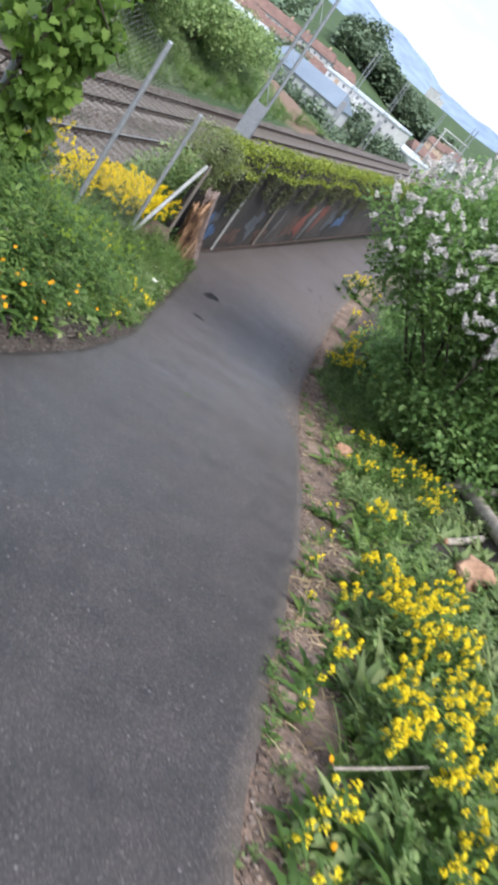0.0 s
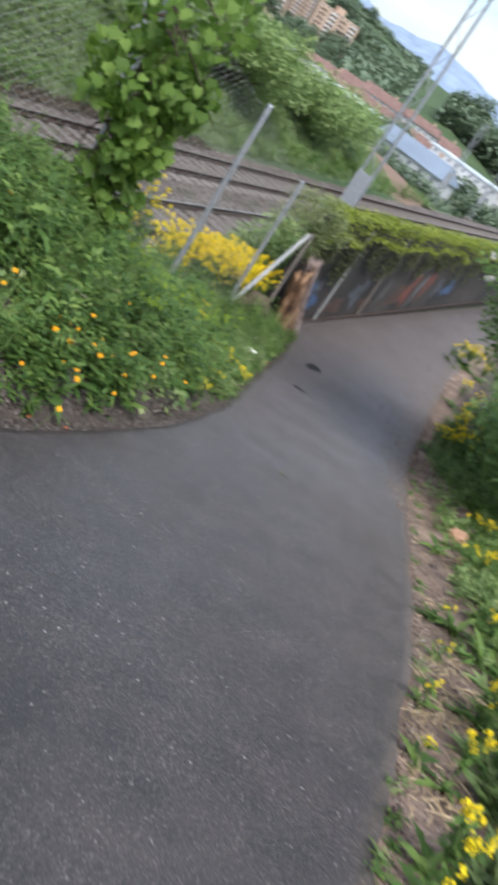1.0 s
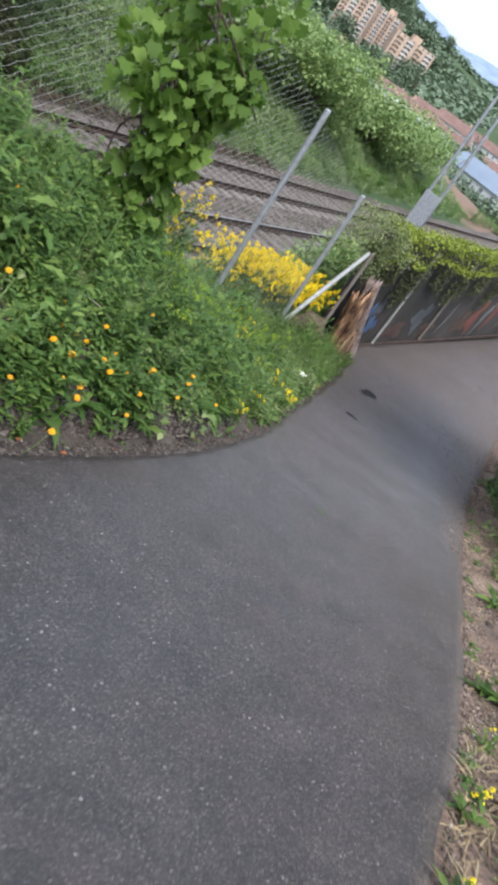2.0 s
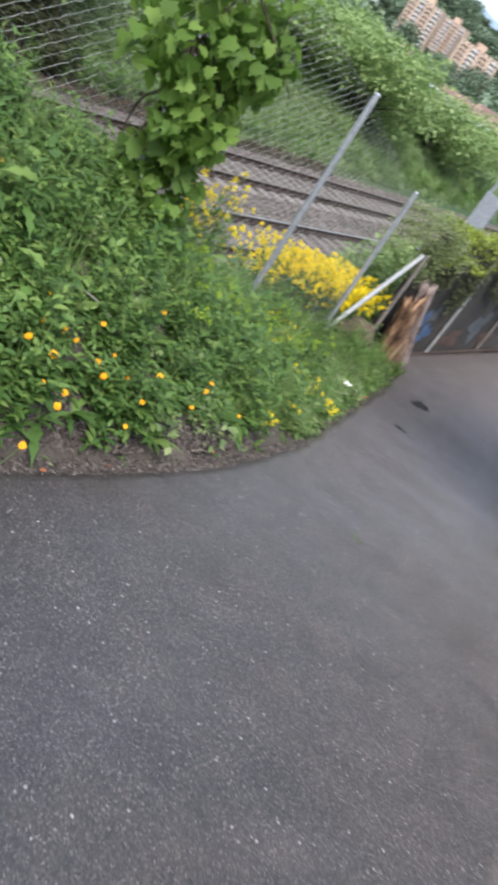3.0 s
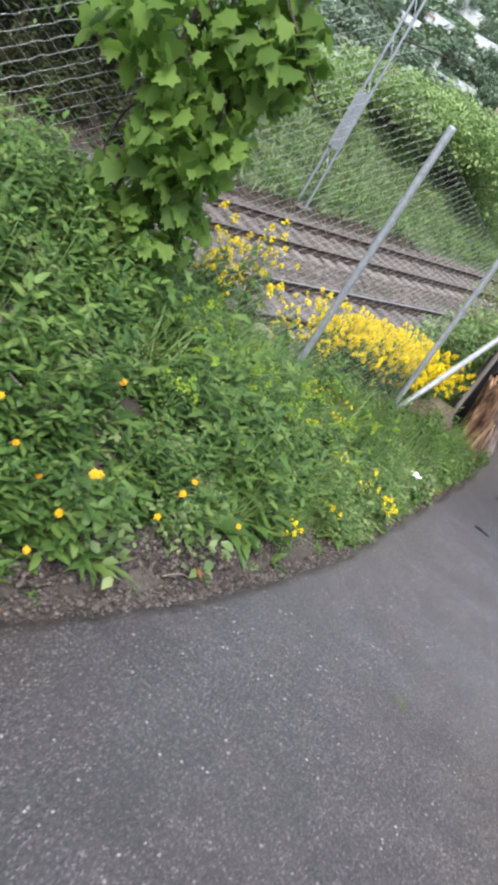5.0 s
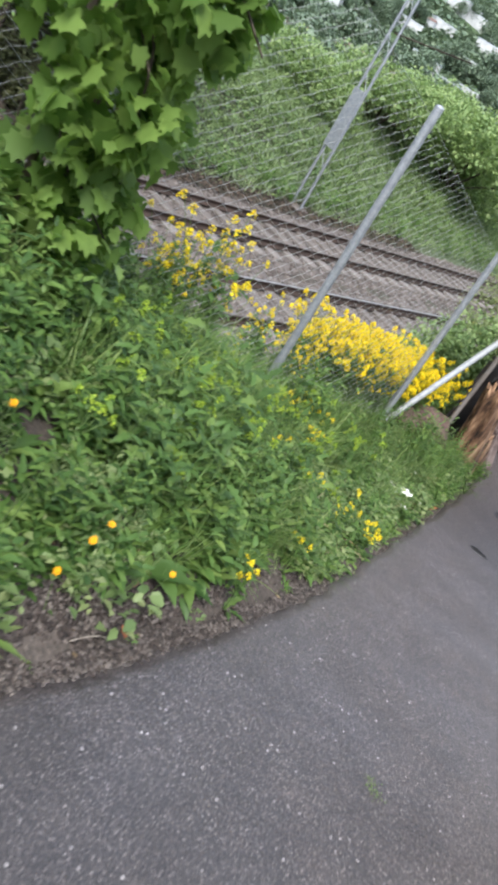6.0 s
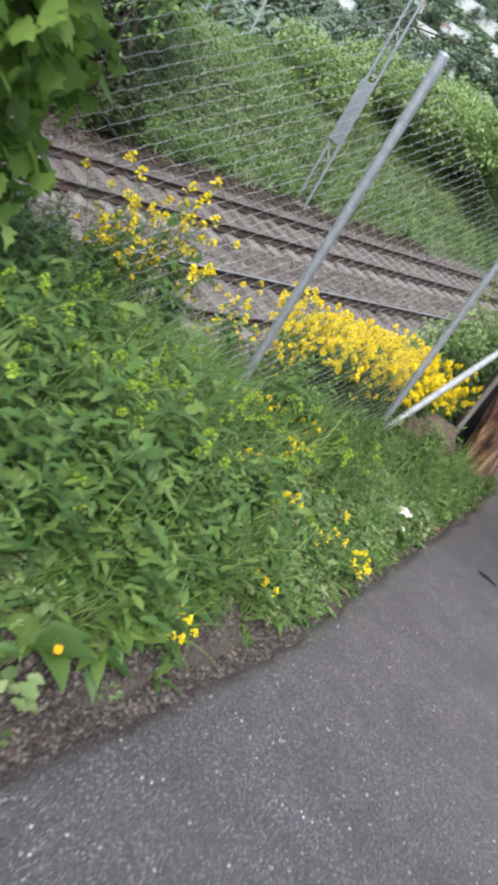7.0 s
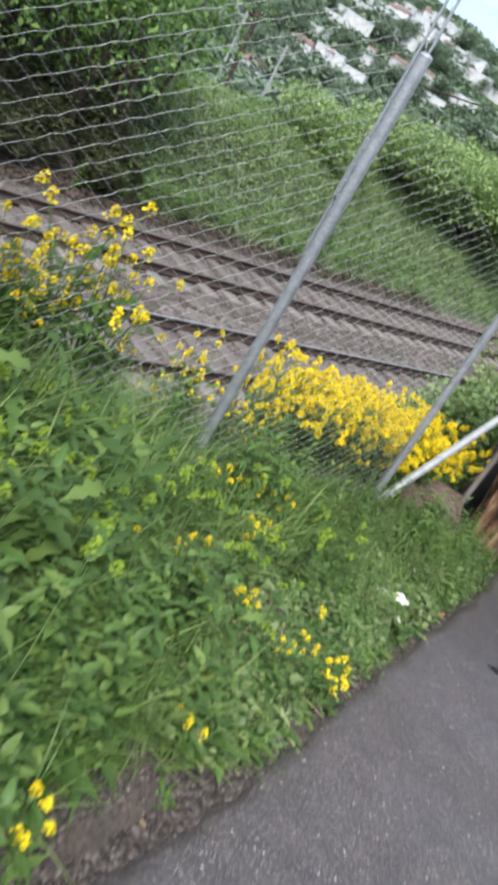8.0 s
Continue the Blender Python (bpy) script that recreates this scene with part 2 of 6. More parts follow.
DRY = leaf_material("dry_leaf", (0.09, 0.06, 0.04), (0.17, 0.12, 0.075), (0.30, 0.22, 0.14), 0.2, 0.8)
STRAW = leaf_material("dry_straw", (0.24, 0.17, 0.10), (0.38, 0.29, 0.18), (0.52, 0.42, 0.28), 0.2, 0.8)
RED_EARTH = plain_material("reddish_bare_earth", (0.07, 0.045, 0.038), (0.16, 0.105, 0.09), 3, 0.95, relief=0.8, dist=0.03, fine=24)
LIME = leaf_material("lime_bud", (0.17, 0.29, 0.03), (0.27, 0.40, 0.04), (0.42, 0.50, 0.05), 0.35, 0.6)
RUSSET = leaf_material("russet_leaf", (0.20, 0.07, 0.035), (0.34, 0.12, 0.06), (0.46, 0.19, 0.09), 0.2, 0.8)
# near-black colour that paints the shade inside holes and crevices
RECESS_DARK = plain_material("painted_recess_dark", (0.006, 0.005, 0.005), (0.018, 0.015, 0.013), 9, 0.8, relief=0.5, fine=50)
PAPER = plain_material("white_litter", (0.7, 0.7, 0.7), (0.85, 0.85, 0.84), 12, 0.6, relief=0.2)


# ---- mesh building ----
def mesh_np(name, V, F, mat, smooth=False):
    """A mesh from arrays of vertices and of faces that all have the same number of corners."""
    V, F = np.asarray(V, np.float32), np.asarray(F, np.int32)
    me = bpy.data.meshes.new(name)
    me.vertices.add(len(V))
    me.vertices.foreach_set("co", V.ravel())
    me.loops.add(F.size)
    me.loops.foreach_set("vertex_index", F.ravel())
    me.polygons.add(len(F))
    me.polygons.foreach_set("loop_start", np.arange(0, F.size, F.shape[1], dtype=np.int32))
    if smooth:
        me.polygons.foreach_set("use_smooth", np.ones(len(F), bool))
    me.update(calc_edges=True)
    me.materials.append(mat)
    return me


def put(name, me, parent=None, label="", at=None):
    ob = new(name, me)
    if parent is not None:
        ob.parent = parent
    if at is not None:
        ob.matrix_basis = at
    return tagged(ob, label) if label else ob


def part(name, bm, mat, parent=None, label="", smooth=False):
    me = bpy.data.meshes.new(name)
    bm.to_mesh(me)
    bm.free()
    me.materials.append(mat)
    if smooth:
        me.polygons.foreach_set("use_smooth", [True] * len(me.polygons))
    return put(name, me, parent, label)


def box(bm, size, at=(0, 0, 0), turn=None, bevel=0.0):
    """A bevelled box of that size, its middle at a place or pose."""
    m = turn if turn is not None else Matrix.Translation(at)
    made = bmesh.ops.create_cube(bm, size=1.0, matrix=m @ Matrix.Diagonal((*size, 1)))
    if bevel:
        es = list({e for v in made["verts"] for e in v.link_edges})
        bmesh.ops.bevel(bm, geom=es, offset=bevel, segments=1, affect="EDGES", profile=0.5)


def tube_np(points, radii, sides=6):
    """Arrays of a tapered tube along points, closed by its last ring's taper."""
    P, r = np.asarray(points, float), np.broadcast_to(np.asarray(radii, float), len(points))
    T = np.gradient(P, axis=0)
    T /= np.linalg.norm(T, axis=1)[:, None] + 1e-9
    ref = np.array([0.31, 0.17, 0.94]) if abs(T[0, 2]) < 0.8 else np.array([1.0, 0.2, 0.1])
    A = np.cross(T, ref)
    A /= np.linalg.norm(A, axis=1)[:, None]
    B = np.cross(T, A)
    a = np.linspace(0, 2 * np.pi, sides, endpoint=False)
    V = (P[:, None] + r[:, None, None] * (np.cos(a)[None, :, None] * A[:, None] + np.sin(a)[None, :, None] * B[:, None])).reshape(-1, 3)
    i, j = np.meshgrid(np.arange(len(P) - 1), np.arange(sides), indexing="ij")
    k = (j + 1) % sides
    F = np.stack([i * sides + j, i * sides + k, (i + 1) * sides + k, (i + 1) * sides + j], -1).reshape(-1, 4)
    return V, F


def join_np(pieces):
    V, F, n = [], [], 0
    for v, f in pieces:
        V.append(v)
        F.append(np.asarray(f) + n)
        n += len(v)
    return np.concatenate(V), np.concatenate(F)


def turns(yaw, tilt, twist):
    """Rotation matrices: twist round y, tilt up from the level round x, then yaw round z."""
    c, s = np.cos, np.sin
    o, z = np.ones_like(yaw), np.zeros_like(yaw)
    Y = np.stack([c(twist), z, s(twist), z, o, z, -s(twist), z, c(twist)], -1).reshape(-1, 3, 3)
    X = np.stack([o, z, z, z, c(tilt), -s(tilt), z, s(tilt), c(tilt)], -1).reshape(-1, 3, 3)
    Z = np.stack([c(yaw), -s(yaw), z, s(yaw), c(yaw), z, z, z, o], -1).reshape(-1, 3, 3)
    return Z @ X @ Y


def scatter(template, M, P):
    """Many turned and scaled copies of a template, as arrays."""
    v, f = template
    V = np.einsum("nij,vj->nvi", M, v) + np.asarray(P)[:, None]
    return V.reshape(-1, 3), (np.asarray(f)[None] + (np.arange(len(M)) * len(v))[:, None, None]).reshape(-1, np.shape(f)[1])


def leaf(width, seg=3, fold=0.12, droop=0.25, tip=0.9, teeth=0.0):
    """A leaf one unit long along y: two rows of faces folded along the midrib, drooping towards the tip."""
    y = np.linspace(0, 1, seg + 1)
    w = width / 2 * np.sin(np.pi * np.clip(y * 0.94 + 0.06, 0, 1) ** tip)
    if teeth:
        w = w * (1 + teeth * np.where(np.arange(seg + 1) % 2, 1, -1))
    w[-1] = 0.004
    z = -droop * y**2
    V = np.stack([np.stack([-w, y, z + fold * w * 2], -1), np.stack([0 * y, y, z], -1), np.stack([w, y, z + fold * w * 2], -1)], 1).reshape(-1, 3)
    F = []
    for i in range(seg):
        a = i * 3
        F += [(a, a + 1, a + 4, a + 3), (a + 1, a + 2, a + 5, a + 4)]
    return V, np.array(F)


def flake(width):
    """A plain pointed leaf, one folded quad, for what stands far off."""
    w = width / 2
    return np.array([(0, 0, 0), (w, 0.45, 0.12 * w), (0, 1, -0.15), (-w, 0.45, 0.12 * w)]), np.array([(0, 1, 2, 3)])


def blade(width, seg=4, droop=0.5):
    y = np.linspace(0, 1, seg + 1)
    w = width / 2 * (1 - y**2) + 0.002
    z = -droop * y**2.2
    V = np.stack([np.stack([-w, y, z], -1), np.stack([w, y, z], -1)], 1).reshape(-1, 3)
    return V, np.array([(2 * i, 2 * i + 1, 2 * i + 3, 2 * i + 2) for i in range(seg)])


rng = np.random.default_rng(7)
U = rng.uniform


# ---- the plan: lie of the land ----
RAIL_TURN = radians(20.87)
CS, SN = math.cos(RAIL_TURN), math.sin(RAIL_TURN)
RAIL_Z, FENCE_OFF, WALL_OFF = -3.716, 4.40, 4.78
_y = np.arange(-60, 140, 0.05)
_z = np.interp(_y, [-60, -6, 0, 4, 9.5, 11, 13, 15.8, 22, 31, 60, 140], [12, 1.5, 0.146, -0.89, -2.31, -2.64, -2.90, -3.03, -3.15, -3.35, -4.0, -6.0])
_z = np.convolve(np.pad(_z, 20, mode="edge"), np.ones(41) / 41, mode="valid")


def path_z(x, y):
    return np.interp(y, _y, _z) + 0.03 * (np.clip(x, -3, 6) - 0.5) * np.clip((14 - y) / 4, 0, 1)


def left_edge(y):
    x = np.interp(y, [-40, -4, -1, 1, 2.5, 3.5, 4.4, 4.87, 5.6, 6.35, 7.3, 8.26, 9.9, 11.5, 12.9, 14.0, 15.2], [-9, -4.2, -3.3, -2.4, -1.6, -1.05, -0.55, -0.38, -0.13, 0.07, 0.25, 0.39, 0.53, 0.66, 0.84, 0.89, 0.94])
    return np.where(y > 15.2, (SN * y - WALL_OFF) / CS + 0.05, x)


def right_edge(y):
    x = np.interp(y, [-40, -3, 0, 1.3, 1.7, 2.2, 3.0, 4.1, 5.2, 7.2, 9.0, 11.4, 15.5, 18.8, 25.2], [2.5, 1.1, 1.0, 1.10, 1.19, 1.33, 1.54, 1.84, 2.09, 2.45, 2.78, 3.21, 4.05, 4.75, 6.6])
    return np.where(y > 25.2, (SN * y - WALL_OFF) / CS + 2.1, x)


def smooth(a, b, x):
    t = np.clip((x - a) / (b - a), 0, 1)
    return t * t * (3 - 2 * t)


def along_off(x, y):
    return SN * x + CS * y, SN * y - CS * x


def on_track(a, o, z=0.0):
    """A place from metres along the railway, metres to its far side, and height."""
    return Vector((SN * a - CS * o, CS * a + SN * o, z))


def bank_slope(y):
    return 0.24 + 0.46 * (1 - smooth(5.0, 9.0, y))


def crest(az):
    """How high the far hills stand, in metres, by compass angle."""
    return np.interp(az, [-180, -90, -45, -25, -19, -12, -7.5, -4, 3, 9, 15, 40, 90, 180], [60, 90, 118, 122, 112, 78, 52, 38, 22, 14, 12, 20, 50, 60])


def ground_z(x, y):
    """The height of the soil."""
    x, y = np.asarray(x, float), np.asarray(y, float)
    a, o = along_off(x, y)
    p = path_z(np.clip(x, left_edge(y), right_edge(y)), y)
    xf = (SN * y - FENCE_OFF) / CS
    lat = left_edge(y) - x
    latf = np.maximum(left_edge(y) - xf, 0)
    up = np.clip(lat - 0.14, 0, None)
    rise = bank_slope(y) * np.minimum(up, np.maximum(latf - 0.14, 0))
    rise = 1.0 * np.tanh(rise / 1.0) + 0.10 * smooth(0.08, 0.35, lat)
    z_left = p + rise
    beyond = np.clip(o - FENCE_OFF - 0.15, 0, None)
    z_left = np.where(o > FENCE_OFF, np.maximum(z_left - 0.14 * beyond - 0.6 * np.clip(beyond - 0.8, 0, None), -3.98), z_left)
    z_left = np.where((o > 7.2), np.minimum(z_left, -3.98), z_left)
    far_h = np.interp(a, [-10, 8, 16, 20, 24, 28, 46, 52, 60, 80], [2.5, 3.4, 3.2, 2.2, 2.3, 2.7, 2.4, 1.6, 1.2, 0.9])
    z_left = np.where(o > 15.4, -3.98 + far_h * smooth(15.2, 21.5, o) - 9.0 * smooth(23.0, 48.0, o), z_left)
    rp = x - right_edge(y)
    z_right = p - 0.006 + 0.06 * smooth(0.05, 0.5, rp) + 1.5 * smooth(0.3, 5.0, rp) - 0.6 * smooth(9, 30, rp)
    z = np.where(lat > 0, z_left, np.where(rp > 0, z_right, p - 0.016))
    z = np.where((lat > -0.02) & (lat < 0.14), p - 0.012, z)
    r = np.hypot(x, y)
    az = np.degrees(np.arctan2(x, y))
    valley = -15 + (crest(az) + 15) * smooth(520, 1080, r) + 19 * np.exp(-(((az - 3.5) / 4.5) ** 2) - ((r - 520) / 110) ** 2) + 3 * np.sin(x / 41) * np.sin(y / 53) * smooth(100, 300, r)
    local = smooth(55, 130, r)
    return z * (1 - local) + valley * local


def graded(lo, hi, step, out, n):
    mid = np.arange(lo, hi + step / 2, step)
    g = np.cumsum(np.concatenate([np.geomspace(step, 45, 55), np.full(28, 45.0), np.geomspace(60, out, n)]))
    return np.concatenate([lo - g[::-1], mid, hi + g])


def grid_mesh(name, X, Y, Z, mat, smooth_faces=True):
    ny, nx = X.shape
    i, j = np.meshgrid(np.arange(ny - 1), np.arange(nx - 1), indexing="ij")
    F = np.stack([i * nx + j, i * nx + j + 1, (i + 1) * nx + j + 1, (i + 1) * nx + j], -1).reshape(-1, 4)
    return mesh_np(name, np.stack([X, Y, Z], -1).reshape(-1, 3), F, mat, smooth_faces)


def wob(x, y, s, seed=0.0):
    """Cheap smooth noise from sines, about -1 to 1."""
    return (np.sin(x * s + 1.3 * np.sin(y * s * 0.7 + seed)) + np.sin(y * s * 1.13 + 1.7 * np.sin(x * s * 0.6 + seed * 2)) + np.sin((x + y) * s * 0.71 + seed)) / 3


def ground_material():
    m, n, l, b = material("ground", 0.95)
    co = n.new("ShaderNodeTexCoord").outputs["Object"]
    soil = ramp(n, l, noise_tex(n, l, 1.4, 6, co), [(0.3, (0.036, 0.028, 0.023)), (0.6, (0.078, 0.063, 0.053)), (0.8, (0.125, 0.108, 0.094))])
    grit = noise_tex(n, l, 45, 3, co)
    soil = blend(n, l, soil, ramp(n, l, grit, [(0.35, (0.6, 0.6, 0.6)), (0.68, (1.5, 1.45, 1.4))]), 0.8, "MULTIPLY")
    green = ramp(n, l, noise_tex(n, l, 0.12, 5, co), [(0.3, (0.032, 0.06, 0.022)), (0.7, (0.06, 0.10, 0.033))])
    sep = n.new("ShaderNodeSeparateXYZ")
    l.new(co, sep.inputs[0])
    far = n.new("ShaderNodeVectorMath")
    far.operation = "LENGTH"
    l.new(co, far.inputs[0])
    mr = n.new("ShaderNodeMapRange")
    mr.inputs["From Min"].default_value, mr.inputs["From Max"].default_value = 20, 40
    l.new(far.outputs["Value"], mr.inputs["Value"])
    # a bare patch of brown earth on the railway's far bank
    spot = n.new("ShaderNodeVectorMath")
    spot.operation = "DISTANCE"
    l.new(co, spot.inputs[0])
    spot.inputs[1].default_value = tuple(on_track(60, 18.0, -2.5))
    near = n.new("ShaderNodeMapRange")
    near.inputs["From Min"].default_value, near.inputs["From Max"].default_value = 11, 8
    l.new(spot.outputs["Value"], near.inputs["Value"])
    green = blend(n, l, green, (0.19, 0.125, 0.09), near.outputs[0])
    tan = ramp(n, l, noise_tex(n, l, 3.1, 6, co), [(0.3, (0.13, 0.088, 0.068)), (0.55, (0.265, 0.185, 0.142)), (0.75, (0.42, 0.32, 0.255))])
    tan = blend(n, l, tan, ramp(n, l, grit, [(0.35, (0.62, 0.6, 0.58)), (0.68, (1.35, 1.32, 1.3))]), 0.8, "MULTIPLY")
    bare = n.new("ShaderNodeAttribute")
    bare.attribute_name = "bare_earth"
    soil = blend(n, l, soil, tan, bare.outputs["Fac"])
    l.new(blend(n, l, soil, green, mr.outputs[0]), b.inputs["Base Color"])
    bump(n, l, b, grit, 0.6, 0.02)
    return m


def point_mask(me, name, values):
    """A soft mask over a mesh's points, for washed and bare earth, darker patches and painted sheen."""
    me.attributes.new(name, "FLOAT", "POINT").data.foreach_set("value", np.ascontiguousarray(values, np.float32).ravel())


def bare_verge(x, y):
    rp = x - right_edge(y)
    wide = np.interp(y, [-3, 0, 3, 5, 7, 9, 10.5, 13, 17], [0.3, 0.35, 0.45, 0.5, 0.65, 1.0, 1.1, 0.5, 0.35])
    return np.clip(smooth(wide + 0.35, wide - 0.1, rp + 0.22 * wob(x, y, 4.1, 3)), 0, 1) * (rp > -0.3) * (0.75 + 0.25 * wob(x, y, 2.3, 1))


gx, gy = graded(-4.5, 7.5, 0.11, 500, 8), graded(-2.0, 17.0, 0.13, 500, 8)
X, Y = np.meshgrid(gx, gy)
Z = ground_z(X, Y) + (0.018 * wob(X, Y, 5.1) + 0.012 * wob(X, Y, 13.0, 2)) * ((X < left_edge(Y) - 0.1) | (X > right_edge(Y) + 0.1))
ground_mesh = grid_mesh("ground", X, Y, Z, ground_material())
point_mask(ground_mesh, "bare_earth", bare_verge(X, Y))
tagged(put("ground", ground_mesh), "brown gritty soil with weeds falling away to the valley", "ground", kind="structure")

# the asphalt: a thin slab with a ragged rim
ys = np.concatenate([np.arange(-12, 17, 0.07), np.arange(17, 60, 0.4)])
s = np.linspace(0, 1, 33)
rag = 0.022 * wob(ys, ys * 0.3, 7.0) + 0.016 * wob(ys, ys, 31.0, 3) + 0.012 * wob(ys, ys, 17.0, 5)
xl, xr = left_edge(ys) + rag, right_edge(ys) + 0.022 * wob(ys, ys * 0.2, 6.0, 5) + 0.012 * wob(ys, ys, 31.0, 1)
X = xl[:, None] + (xr - xl)[:, None] * s[None]
Y = np.repeat(ys[:, None], len(s), 1)
Z = path_z(X, Y) + 0.0025 * wob(X, Y, 1.4)
Zr = Z.copy()
Zr[:, 0] -= 0.05
Zr[:, -1] -= 0.05
X2, Y2, Z2 = np.c_[X[:, :1] - 0.008, X, X[:, -1:] + 0.008], np.c_[Y[:, :1], Y, Y[:, -1:]], np.c_[Zr[:, :1], Z, Zr[:, -1:]]
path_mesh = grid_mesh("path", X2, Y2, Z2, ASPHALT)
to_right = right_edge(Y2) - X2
spill = np.interp(Y2, [-10, 2, 6, 9, 11, 13, 15, 18, 22, 40], [0.02, 0.02, 0.04, 0.22, 0.55, 0.9, 1.0, 0.7, 0.5, 0.5])
washed = np.clip(1.05 - to_right / (spill * (1 + 0.4 * wob(X2, Y2, 2.7, 4))), 0, 1)
film = 0.42 * smooth(11.5, 17.5, Y2 + 0.6 * wob(X2, Y2, 1.1, 2)) + 0.26 * smooth(2.0, 0.3, to_right) * (0.8 + 0.4 * wob(X2, Y2, 1.3, 6))
# paler downhill: colour stands in for sheen and evens out the slope's light
point_mask(path_mesh, "painted_sheen", np.clip(np.interp(Y2, [-2, 1.2, 2.2, 3, 5, 7, 8, 9.5, 12], [0.0, 0.0, 0.10, 0.28, 0.54, 0.72, 0.86, 1.0, 0.8]) + 0.10 * wob(X2, Y2, 0.8, 9), 0, 1))
point_mask(path_mesh, "washed_earth", np.maximum(washed, np.clip(film, 0, 1)))
# darker patches near the right edge and a strip along the wall's foot
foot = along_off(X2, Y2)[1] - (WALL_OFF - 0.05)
darkened = np.exp(-(((to_right - 0.42) / 0.22) ** 2)) * smooth(4.5, 6.5, Y2) * (1 - smooth(10, 11.5, Y2)) * (0.55 + 0.6 * wob(X2, Y2, 2.9, 8)) + smooth(-0.55, -0.1, foot) * (Y2 > 13.5)
point_mask(path_mesh, "darkened", np.clip(darkened, 0, 1))
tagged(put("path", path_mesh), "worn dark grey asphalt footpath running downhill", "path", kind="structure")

# ---- railway ----
O = np.array([7.3, 7.9, 8.3, 8.86, 9.6, 10.3, 10.9, 11.4, 11.8, 12.4, 13.1, 13.8, 14.3, 14.8, 15.6])
O = np.sort(np.concatenate([O, (O[1:] + O[:-1]) / 2]))
A = np.arange(-25, 150, 0.35)
AA, OO = np.meshgrid(A, O, indexing="ij")
edge = smooth(7.3, 8.2, OO) * (1 - smooth(14.6, 15.6, OO))
Zb = -4.0 + 0.075 * edge + 0.02 * wob(AA, OO, 6.0) + 0.015 * wob(AA, OO, 17.0, 1) - 0.06 * np.exp(-((OO - 11.35) / 0.5) ** 2)
tagged(put("ballast_bed", grid_mesh("ballast_bed", SN * AA - CS * OO, CS * AA + SN * OO, Zb, BALLAST)), "grey-brown crushed stone ballast under the tracks", "ballast", kind="structure")


def rail_np(off, a0, a1, prof):
    """A profile (across, height) swept along the railway."""
    n = len(prof)
    V = [on_track(a, off + u, RAIL_Z + h) for a in (a0, a1) for u, h in prof]
    F = [(i, (i + 1) % n, n + (i + 1) % n, n + i) for i in range(n)]
    return np.array([tuple(v) for v in V]), np.array(F)


bm = bmesh.new()
box(bm, (2.5, 0.25, 0.20), bevel=0.02)
for v in bm.verts:
    if abs(v.co.x) < 0.4:
        v.co.z -= 0.02
sleeper_mesh = bpy.data.meshes.new("sleeper")
bm.to_mesh(sleeper_mesh)
bm.free()
sleeper_mesh.materials.append(SLEEPER)
for near, label in ((8.865, "railway track with one bright-worn rail on concrete sleepers"), (12.387, "railway track with dark rusty rails on concrete sleepers")):
    track = tagged(new("railway_track"), label, "railway track", group="parallel tracks")
    for off in (near, near + 1.435):
        v, f = rail_np(off, -25, 150, [(-0.07, -0.16), (-0.07, -0.145), (-0.012, -0.125), (-0.012, -0.04), (-0.034, -0.03), (-0.034, -0.006), (0.034, -0.006), (0.034, -0.03), (0.012, -0.04), (0.012, -0.125), (0.07, -0.145), (0.07, -0.16)])
        r = put("rail", mesh_np("rail", v, f, RUST), track)
        v, f = rail_np(off, -25, 150, [(-0.034, -0.005), (-0.026, 0.0), (0.026, 0.0), (0.034, -0.005)])
        put("rail_head", mesh_np("rail_head", v, f, RAILHEAD if abs(off - 10.3) < 0.01 else DULL_RAIL), r, "bright worn running surface" if abs(off - 10.3) < 0.01 else "dull brown running surface")
    for k in range(230):
        a = -20 + 0.6 * k
        put("sleeper", sleeper_mesh, track, at=Matrix.Translation(on_track(a, near + 0.7175, RAIL_Z - 0.255 + 0.008 * math.sin(k * 2.7))) @ pose(0, 0, 0, 0, 0, -math.degrees(RAIL_TURN) + 0.6 * math.sin(k * 1.9)))


